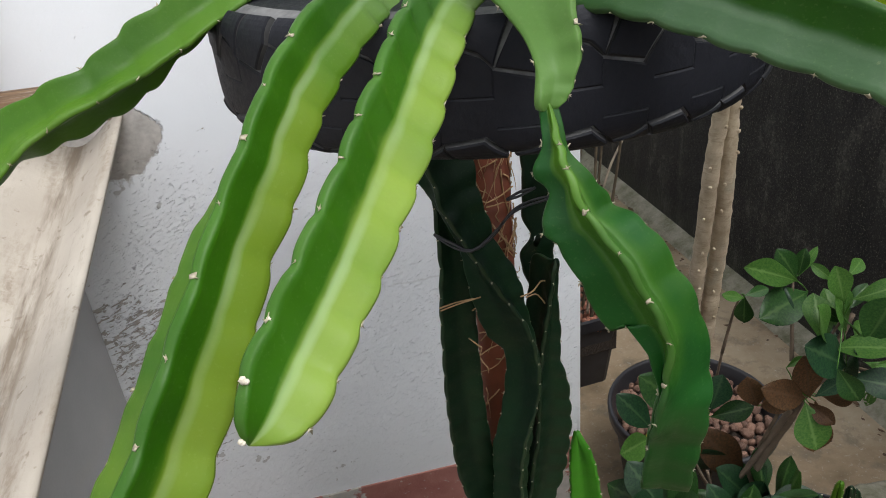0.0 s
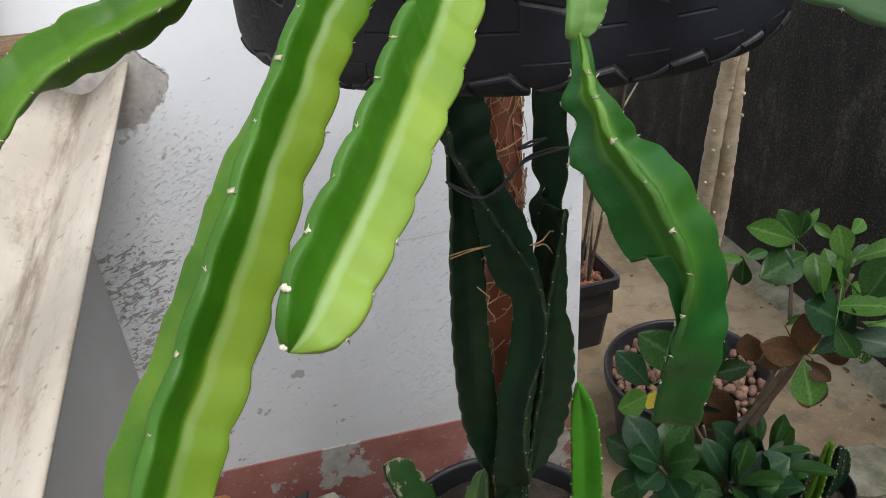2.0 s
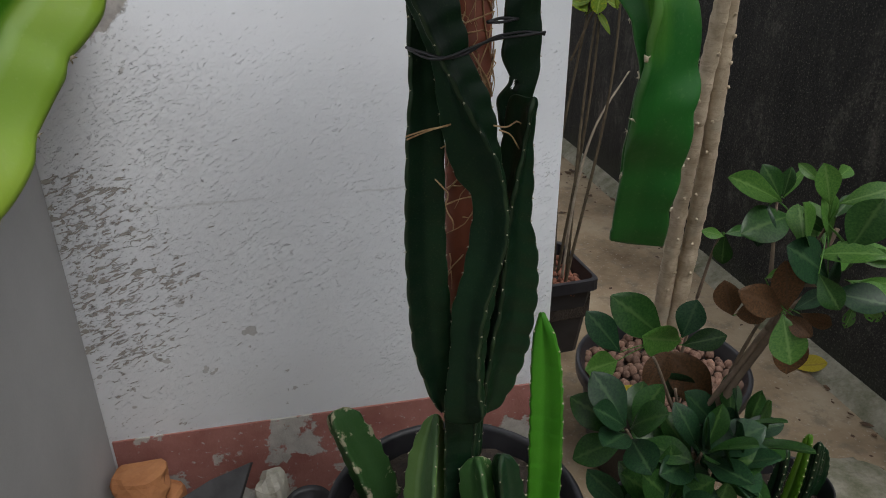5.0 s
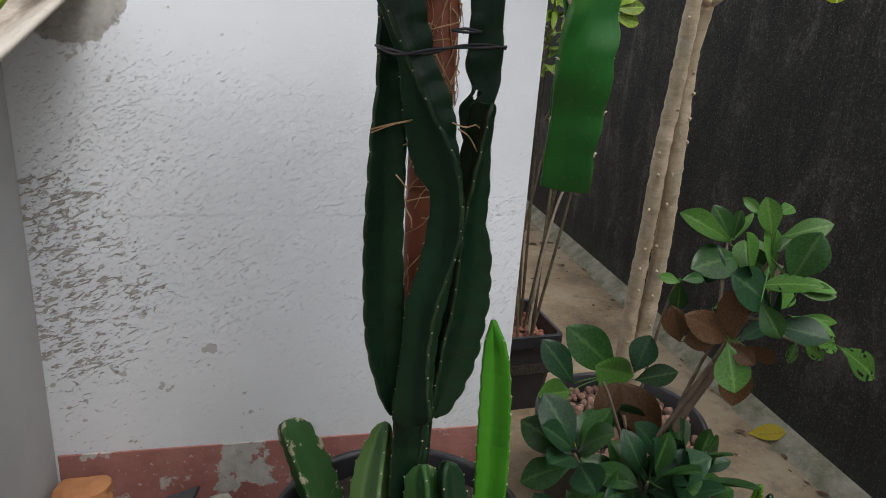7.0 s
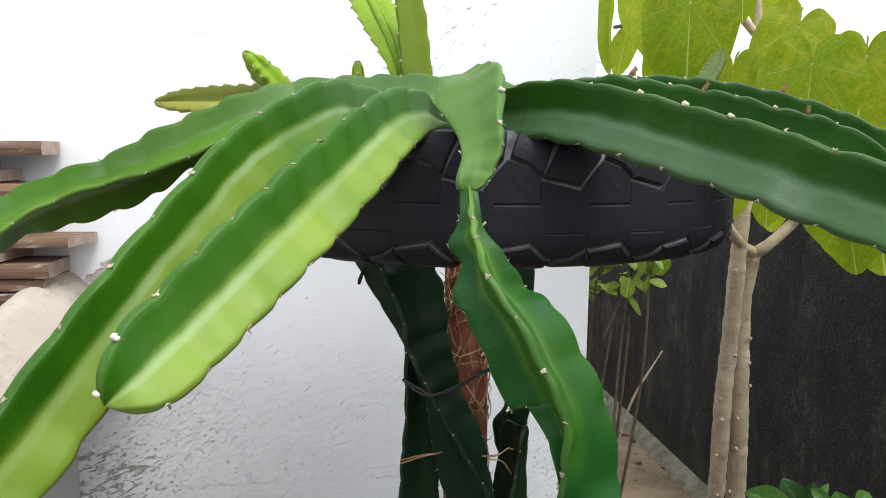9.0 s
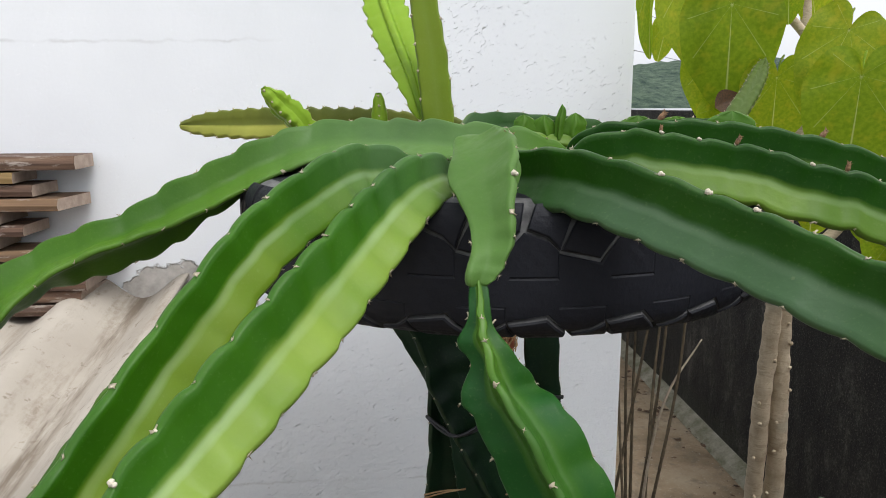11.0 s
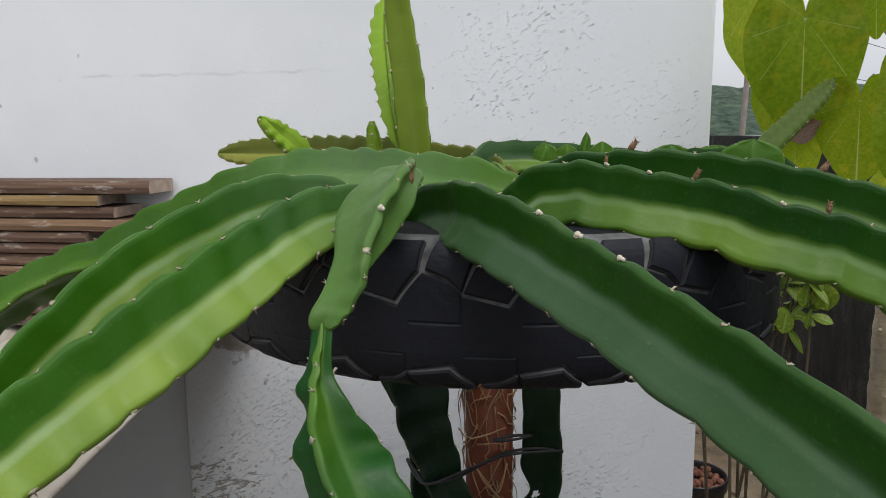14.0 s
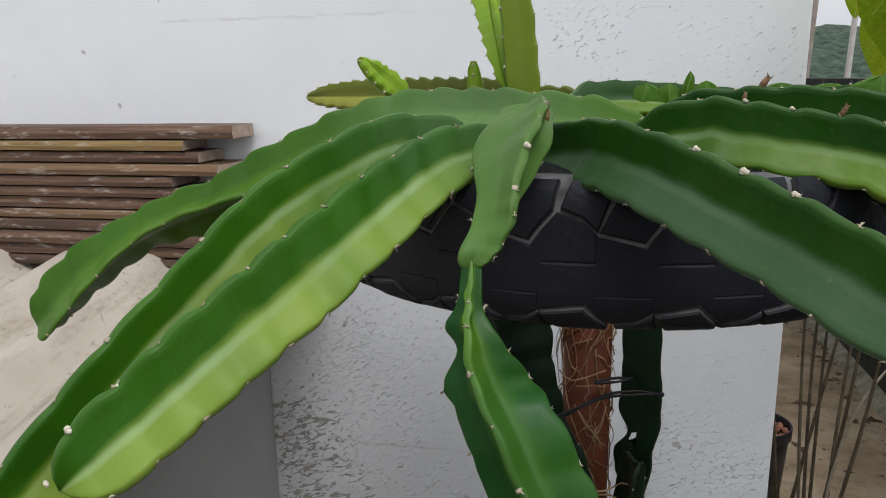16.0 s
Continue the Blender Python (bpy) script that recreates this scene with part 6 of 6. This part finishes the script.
seedling = thing("seedling", "small green seedling growing in the clay ball pot", "seedling", (0, 0, 0))
branch(seedling, "stalk", [(0.957, 1.255, 0.305), (0.968, 1.242, 0.465), (0.970, 1.228, 0.588)], [0.004, 0.0035, 0.003], twig_bark)
leaves(seedling, (0.970, 1.228, 0.588), (
    ((0.989, 1.198, 0.756), (1.047, 1.200, 0.761), "glossy", 0.8),
    ((0.988, 1.198, 0.750), (0.944, 1.197, 0.768), "fresh", 0.9),
    ((0.989, 1.198, 0.754), (0.992, 1.195, 0.689), "glossy", 1.1),
))
leaves(shrub, (0.763, 0.947, 0.553), (
    ((0.796, 0.999, 0.654), (0.817, 1.002, 0.723), "deep", 1.35),
    ((0.775, 1.026, 0.640), (0.684, 1.026, 0.728), "glossy", 1.1),
    ((0.796, 0.999, 0.647), (0.707, 0.969, 0.683), "fresh", 1.2),
    ((0.799, 0.998, 0.638), (0.859, 0.964, 0.670), "glossy", 1.0),
    ((0.682, 1.013, 0.629), (0.627, 1.014, 0.711), "deep", 1.0),
    ((0.668, 0.993, 0.626), (0.596, 0.954, 0.644), "fresh", 1.2),
))
leaves(shrub, (0.763, 0.927, 0.516), (
    ((0.697, 0.936, 0.587), (0.731, 0.941, 0.663), "brown", 1.0),
    ((0.831, 0.921, 0.542), (0.754, 0.922, 0.655), "brown", 0.95),
    ((0.807, 0.949, 0.563), (0.732, 0.930, 0.622), "deep", 1.1),
))

# ---- the tree with heart-shaped leaves ----
tree = thing("heart_leaf_tree", "slender twin-stemmed tree with large yellow-green heart leaves", "tree", (0, 0, 0))
branch(tree, "trunk", [(1.072, 1.534, 0.24), (1.042, 1.473, 0.587), (1.013, 1.410, 0.813), (0.984, 1.356, 0.992), (0.972, 1.324, 1.112), (0.955, 1.285, 1.238), (0.946, 1.262, 1.340), (0.952, 1.26, 1.46), (0.965, 1.26, 1.62), (0.95, 1.26, 1.80), (0.94, 1.26, 2.0)], [0.022, 0.0195, 0.018, 0.017, 0.0165, 0.0155, 0.015, 0.0135, 0.012, 0.009, 0.006], bark, 12, 0.16, 3)
branch(tree, "trunk", [(1.105, 1.521, 0.24), (1.089, 1.468, 0.586), (1.060, 1.412, 0.812), (1.025, 1.362, 0.992), (1.006, 1.339, 1.111), (0.990, 1.312, 1.236), (0.988, 1.280, 1.319)], [0.023, 0.021, 0.020, 0.019, 0.0185, 0.017, 0.014], bark, 12, 0.16, 4)
for k, (pts, rad) in enumerate((
    ([(0.988, 1.280, 1.319), (0.937, 1.250, 1.348), (0.875, 1.200, 1.409), (0.866, 1.180, 1.513)], [0.012, 0.010, 0.009, 0.007]),
    ([(0.988, 1.280, 1.319), (1.008, 1.260, 1.342), (1.054, 1.250, 1.390), (1.083, 1.240, 1.426), (1.160, 1.200, 1.560), (1.220, 1.200, 1.700), (1.250, 1.200, 1.900)], [0.012, 0.011, 0.010, 0.009, 0.008, 0.007, 0.005]),
    ([(1.130, 1.212, 1.520), (1.060, 1.2, 1.600), (1.002, 1.2, 1.652), (0.951, 1.2, 1.695), (0.882, 1.2, 1.761), (0.839, 1.2, 1.801), (0.80, 1.2, 1.85), (0.76, 1.2, 1.92)], [0.009, 0.0085, 0.008, 0.008, 0.007, 0.006, 0.005, 0.004]),
    ([(0.95, 1.26, 1.80), (0.94, 1.5, 1.86), (0.95, 1.80, 1.85), (0.93, 1.95, 1.86)], [0.007, 0.0065, 0.006, 0.005]),
)):
    branch(tree, "limb", pts, rad, bark if k < 3 else twig_bark, 9, 0.12, k)
rnd = random.Random(21)
for rows, count in ((((1.065, 1.52, 0.35), (0.984, 1.356, 0.992)), 8), (((0.984, 1.356, 0.992), (0.946, 1.262, 1.34)), 5), (((1.10, 1.51, 0.35), (1.025, 1.362, 0.992)), 8), (((1.025, 1.362, 0.992), (0.985, 1.30, 1.30)), 5)):
    for k in range(count):
        f = (k + rnd.random() * 0.6) / count
        at = Vector(rows[0]).lerp(Vector(rows[1]), f) + Vector((rnd.uniform(-0.016, 0.016), -0.016, 0))
        store = ([], [])
        tuft(store, at, 0.0042)
        part("knot", mesh_of("knot", *store, bark), tree)
HEART = [leaf_mesh("leaf", m, "heart", f, d, i) for i, (m, f, d) in enumerate(((leaf_heart, 0.10, 0.20), (leaf_heart_green, 0.16, 0.3), (leaf_heart, 0.22, 0.45), (leaf_heart_green, 0.3, 0.1)))]
def heart_leaves(rows):
    """Rows: stalk end, pointing, facing, length, kind, and width."""
    for at, way, face, size, kind, *wide in rows:
        part("leaf", HEART[kind], tree, m=aimed(at, way, face, size, *wide))
        store = ([], [])
        back = Vector(at) + Vector((0.03, 0.04, 0.035))
        add_tube(store, [at, Vector(at).lerp(back, 0.5) + Vector((0, 0, 0.008)), back], [0.0016, 0.0016, 0.002], 5)
        part("stalk", mesh_of("stalk", *store, leaf_heart_green), tree)


heart_leaves((
    ((0.748, 1.11, 1.761), (0.03, 0.05, -1), (-0.35, -0.9, 0.25), 0.170, 1, 0.98),
    ((0.856, 0.94, 1.646), (0.0, 0.05, -1), (-0.3, -0.9, 0.2), 0.150, 1, 1.08),
    ((0.902, 1.05, 1.717), (-0.41, 0.0, -0.91), (-0.2, -0.9, 0.3), 0.136, 0, 0.95),
    ((0.945, 1.25, 1.842), (0.24, 0.0, -0.97), (-0.3, -0.9, 0.2), 0.125, 0, 0.62),
    ((0.718, 1.20, 1.830), (-0.2, -0.45, -0.9), (-0.75, -0.6, 0.2), 0.180, 2, 0.72),
    ((0.946, 1.90, 1.820), (-0.25, 0.0, -0.97), (-0.5, -0.85, 0.2), 0.105, 0, 0.75),
    ((0.898, 1.90, 1.935), (-0.02, 0.0, -1), (-0.8, -0.5, 0.2), 0.215, 3, 0.32),
    ((0.755, 1.17, 1.693), (-0.07, 0.0, -1), (-0.35, -0.9, 0.25), 0.118, 0, 1.0),
    ((0.757, 1.15, 1.605), (0.05, 0.0, -1), (-0.35, -0.9, 0.25), 0.080, 0, 1.0),
    ((0.818, 1.09, 1.650), (0.1, 0.2, -0.97), (-0.35, -0.85, 0.3), 0.125, 0, 0.95),
    ((0.831, 1.10, 1.798), (0.03, 0.0, -1), (-0.6, -0.7, 0.2), 0.070, 1, 0.8),
    ((0.934, 1.20, 1.661), (0.0, 0.0, -1), (-0.3, -0.85, 0.3), 0.085, 0, 1.0),
    ((1.000, 1.02, 1.670), (-0.05, 0.0, -1), (-0.4, -0.85, 0.3), 0.140, 0, 1.0),
))
heart_leaves((
    ((1.056, 1.340, 1.439), (0.0, -0.1, -1), (-0.4, -0.9, 0.0), 0.085, 2),
    ((1.003, 1.265, 1.462), (-0.2, -0.2, -1), (-0.8, -0.6, 0.0), 0.09, 0),
    ((1.070, 1.222, 1.509), (0.05, -0.2, -1), (-0.5, -0.8, 0.1), 0.13, 0),
    ((1.092, 1.237, 1.415), (0.10, -0.1, -1), (-0.6, -0.7, 0.0), 0.075, 1),
    ((1.127, 1.178, 1.529), (0.15, -0.1, -1), (-0.6, -0.7, 0.1), 0.14, 2),
    ((0.928, 0.935, 1.430), (0.2, 0.0, -1), (-0.7, -0.6, 0.1), 0.10, 1),
    ((0.966, 0.927, 1.439), (0.3, 0.1, -0.9), (-0.6, -0.7, 0.3), 0.12, 1),
    ((0.911, 1.235, 1.473), (-0.4, -0.1, -1), (-0.5, -0.8, 0.2), 0.10, 0),
))
heart_leaves((
    ((0.992, 1.351, 1.523), (-0.2, -0.3, -1), (-0.5, -0.8, 0.2), 0.11, 0),
))
part("leaf", leaf_mesh("leaf", leaf_brown, "oval", 0.5, -0.4, 9), tree, "withered reddish leaf", m=aimed((0.775, 1.10, 1.622), (-0.8, 0.0, -0.35), (-0.2, -0.9, 0.3), 0.055, 1.5))

# ---- bush in the planter ----
bush = thing("planter_bush", "thin-stemmed bush with small light green leaves in the planter", "bush", (0, 0, 0))
BUSH = [leaf_mesh("leaf", leaf_far, "strap", 0.2, 0.4, 3), leaf_mesh("leaf", leaf_far, "oval", 0.2, 0.3, 4)]
rnd = random.Random(8)
for k in range(9):
    a = Vector((0.925 + rnd.uniform(-0.04, 0.04), 2.0 + rnd.uniform(-0.08, 0.08), 0.22))
    top = Vector((0.88 + 0.032 * k + rnd.uniform(-0.02, 0.02), rnd.uniform(1.98, 2.3), rnd.uniform(1.27, 1.50)))
    mid = a.lerp(top, 0.5) + Vector((rnd.uniform(-0.05, 0.05), rnd.uniform(-0.06, 0.06), 0.06))
    branch(bush, "branch", [a, mid, top], [0.0055, 0.004, 0.002], twig_brown, 6, 0.15, k)
    for j in range(17):
        f = 0.66 + 0.36 * (j + rnd.random()) / 17
        at = mid.lerp(top, (f - 0.5) * 2)
        way = Vector((rnd.uniform(-1, 1), rnd.uniform(-1, 0.6), rnd.uniform(-0.7, 0.6)))
        if at.z < 1.07:
            continue
        part("leaf", BUSH[rnd.random() < 0.4], bush, m=aimed(at, way, (rnd.uniform(-0.5, 0.5), -0.6, 1), rnd.uniform(0.045, 0.085)))
# a spray of larger leaves on a side twig
branch(bush, "branch", [(0.955, 2.02, 0.95), (1.02, 2.00, 1.12), (1.08, 1.97, 1.24), (1.14, 1.95, 1.31)], [0.004, 0.0035, 0.003, 0.002], twig_brown, 6, 0.15, 31)
for at, way, size, wide in (((1.08, 1.96, 1.24), (0.25, -0.2, -0.9), 0.085, 1.5), ((1.06, 1.97, 1.23), (-0.15, -0.2, -0.9), 0.070, 1.2), ((1.10, 1.95, 1.29), (0.95, -0.1, 0.15), 0.100, 0.9), ((1.10, 1.95, 1.27), (0.95, -0.1, -0.12), 0.090, 0.9),
                            ((1.07, 1.96, 1.28), (-0.7, -0.1, 0.1), 0.080, 1.1), ((1.02, 1.99, 1.15), (-0.2, -0.2, -0.9), 0.065, 1.3), ((1.12, 1.95, 1.30), (0.6, -0.1, 0.6), 0.070, 1.0), ((1.05, 1.98, 1.20), (0.5, -0.3, -0.6), 0.060, 1.2)):
    part("leaf", BUSH[1], bush, m=aimed(at, way, (-0.3, -0.9, 0.35), size, wide))
twig = thing("bare_twig", "bare dry twig leaning from the planter", "twig", (0, 0, 0))
branch(twig, "twig_stem", [(0.952, 1.952, 0.258), (0.982, 1.965, 0.552), (1.040, 1.993, 0.750), (1.154, 2.036, 0.905)], [0.005, 0.0045, 0.004, 0.0025], twig_dry)

# ---- small things on the ground ----
small_pot = round_pot((1.127, 1.007, 0), 0.095, 0.220, "small black pot with young cacti", 0.17, soil, "soil")
for k, (x, y, z) in enumerate(((1.127, 0.980, 0.375), (1.090, 0.995, 0.330), (1.160, 0.990, 0.340), (1.185, 1.005, 0.310))):
    base_stem([(x, y, 0.16), (x + 0.003, y - 0.005, 0.24), (x, y - 0.005, z)], [0.018, 0.018, 0.010], skin_light if k == 0 else skin_dark, 20 * k, "short young cactus stem in the small black pot", 40 + k, ref=(0, -1, 0), gap=0.022, wave=0.2)


def lump(name, label, category, mat, at, size, seed, rough=0.3, sub=3, flat=1.0):
    bm = bmesh.new()
    bmesh.ops.create_icosphere(bm, subdivisions=sub, radius=1)
    for v in bm.verts:
        c = v.co.copy()
        box = Vector([max(-0.78, min(0.78, q * 1.25)) for q in c])
        v.co = c.lerp(box, 0.6) * (1 + rough * noise.noise(c * 1.4 + Vector((seed * 5.3, 1, 2)))) + c * 0.05 * noise.noise(c * 6 + Vector((seed, 0, 0)))
        v.co = Vector((v.co.x * size[0], v.co.y * size[1], v.co.z * size[2] * flat))
    low = min(v.co.z for v in bm.verts)
    for v in bm.verts:
        v.co.z -= low
    ob = new(name, finish(bm, name, mat))
    ob.location = at
    return tagged(ob, label, category)


lump("mortar_rubble", "broken grey mortar block under the shards", "rubble", rubble, (-0.22, 1.265, 0), (0.115, 0.08, 0.085), 1)
lump("mortar_rubble", "broken grey mortar lump leaning on the wall", "rubble", rubble, (-0.065, 1.275, 0), (0.05, 0.06, 0.095), 2)
lump("mortar_rubble", "pale squared mortar lump beside the pot", "rubble", rubble_pale, (0.005, 1.27, 0), (0.04, 0.05, 0.12), 3)
lump("terracotta_shard", "broken orange terracotta brick piece", "brick piece", terracotta, (-0.245, 1.27, 0.165), (0.070, 0.055, 0.040), 4, 0.25)
lump("terracotta_shard", "rounded orange terracotta fragment on the rubble", "brick piece", terracotta, (-0.255, 1.255, 0.235), (0.064, 0.05, 0.042), 5, 0.3)
lump("mossy_mortar", "low mossy mortar mound on the yard floor", "rubble", moss_stone, (1.40, 1.10, -0.005), (0.13, 0.11, 0.05), 6, 0.35)


def slate_piece():
    ob = thing("slate_shard", "thin pointed dark slate piece lying on rubble", "slate", (-0.125, 1.235, 0.205))
    ob.rotation_euler = (radians(28), radians(-14), radians(12))
    bm = bmesh.new()
    out = ((-0.075, -0.05), (0.04, -0.055), (0.115, 0.045), (0.02, 0.05), (-0.06, 0.035))
    a = [bm.verts.new((x, y, 0)) for x, y in out]
    b = [bm.verts.new((x * 0.97, y * 0.97, 0.010 + 0.012 * (x < 0))) for x, y in out]
    bm.faces.new(a[::-1]), bm.faces.new(b)
    for i in range(5):
        bm.faces.new((a[i], a[(i + 1) % 5], b[(i + 1) % 5], b[i]))
    part("slab", finish(bm, "slab", slate), ob)


slate_piece()
hose = thing("black_pipe_roll", "ribbed black plastic pot rim beside the rubble", "pot", (0.085, 1.20, 0))
part("ribbed_wall", lathe("ribbed_wall", [(0.0, 0.0), (0.055, 0.0)] + [(0.055 + 0.003 * (k % 2), 0.012 * (k + 1)) for k in range(16)] + [(0.05, 0.205), (0.045, 0.19), (0, 0.16)], black_plastic, 32), hose)

fallen = thing("fallen_leaf", "yellow fallen leaf on the concrete floor", "leaf", (1.645, 1.66, 0.004), "fallen leaves")
part("blade", leaf_mesh("blade", leaf_yellow, "oval", 0.6, -0.5, 2), fallen, m=aimed((0, 0, 0), (0.9, -0.5, 0.12), (-0.2, -0.5, 1), 0.11, 1.1))
fallen = thing("fallen_leaf", "yellow leaf lying on the clay balls", "leaf", (0.855, 1.345, 0.275), "fallen leaves")
part("blade", leaf_mesh("blade", leaf_yellow, "oval", 0.3, -0.3, 5), fallen, m=aimed((0, 0, 0), (0.3, -0.8, 0.1), (-0.2, -0.5, 1), 0.07, 1.6))
fallen = thing("fallen_leaf", "dry orange brown leaf lying on the clay balls", "leaf", (0.945, 1.315, 0.272), "fallen leaves")
part("blade", leaf_mesh("blade", leaf_brown, "oval", 0.3, -0.3, 6), fallen, m=aimed((0, 0, 0), (0.8, 0.2, 0.1), (-0.2, -0.4, 1), 0.075, 1.3))


def litter():
    """Crumbs and dead leaves along the foot of the yard wall and over the passage."""
    rnd = random.Random(33)
    verts, faces = [], []
    for k in range(520):
        if rnd.random() < 0.78:
            x, y = YARD_X - abs(rnd.gauss(0, 0.10)) - 0.02, rnd.uniform(1.0, 7.0)
        else:
            x, y = rnd.uniform(0.8, 1.9), rnd.uniform(2.2, 7.0)
        r = (0.003 + 0.019 * rnd.random() ** 2.5) * (1.3 if y > 3 else 0.85)
        a0 = rnd.uniform(0, 6)
        o = len(verts)
        z = 0.004
        for i in range(6):
            q = r * rnd.uniform(0.5, 1.1) * (1 if i % 3 else 1.6)
            verts.append((x + q * math.cos(a0 + i * 1.047), y + q * math.sin(a0 + i * 1.047), z + rnd.uniform(0, 0.22) * r))
        verts.append((x, y, z + r * 0.25))
        faces += [(o + i, o + (i + 1) % 6, o + 6) for i in range(6)] + [tuple(o + i for i in range(5, -1, -1))]
    tagged(new("leaf_litter", mesh_of("leaf_litter", verts, faces, litter_mat, False)), "dead leaves and crumbs along the passage floor", "leaf litter", kind="stuff")


litter()
bm = bmesh.new()
out = [(YARD_X - 0.075, 0), (YARD_X - 0.002, 0), (YARD_X - 0.002, 0.05), (YARD_X - 0.055, 0.022)]
ends = [[bm.verts.new((x, y, z)) for x, z in out] for y in (-2.4, 7.99)]
bm.faces.new(ends[0]), bm.faces.new(ends[1][::-1])
for i in range(4):
    bm.faces.new((ends[0][i], ends[1][i], ends[1][(i + 1) % 4], ends[0][(i + 1) % 4]))
tagged(new("baseboard", finish(bm, "baseboard", moss_stone)), "mossy mortar fillet at the foot of the yard wall", "fillet", kind="structure")

# ---- far things ----
def hills():
    nx, ny = 120, 14
    verts, faces = [], []
    for j in range(ny + 1):
        for i in range(nx + 1):
            x, f = -160 + 480 * i / nx, j / ny
            top = 26 + 7 * noise.noise((x * 0.012, 3, 0)) + 3 * noise.noise((x * 0.05, 9, 0))
            z = top * math.sin(f * math.pi / 2) + 1.6 * noise.noise((x * 0.2, f * 9, 2)) * (f > 0)
            verts.append((x, 300 + 120 * f, max(z, -1)))
            if i and j:
                a = j * (nx + 1) + i
                faces.append((a - nx - 2, a - nx - 1, a, a - 1))
    tagged(new("backdrop", mesh_of("backdrop", verts, faces, hill_mat)), "far green wooded hill", "hill", kind="structure")


hills()
for at, lean, h, r, mat, label in (((3.16, 11.9, 0), 2.0, 7.5, 0.045, pole_wood, "weathered wooden utility pole beyond the wall"), ((7.5, 25, 0), 1.5, 9, 0.09, pole_concrete, "pale concrete utility pole with a cross arm")):
    ob = thing("utility_pole", label, "utility pole", at, "utility poles")
    ob.rotation_euler = (0, radians(lean), 0)
    store = ([], [])
    add_tube(store, [(0, 0, 0), (0, 0, h / 2), (0, 0, h)], [r, r * 0.9, r * 0.75], 10, 0.05)
    part("shaft", mesh_of("shaft", *store, mat), ob)
    part("cross_arm", finish(box_bm(-0.7, 0.7, -0.04, 0.04, h * 0.9, h * 0.9 + 0.08, 0.01), "cross_arm", mat), ob)
for k, z in enumerate((2.6, 3.9)):
    ob = thing("power_line", "thin grey overhead power line", "cable", (0, 0, 0), "power lines")
    store = ([], [])
    add_tube(store, [(3.85, 11.9, z + 1.2), (6, 18, z + 0.3), (8.6, 25, z + 0.8), (20, 40, z + 0.5)], [0.012] * 4, 5)
    part("wire", mesh_of("wire", *store, wire_mat), ob)
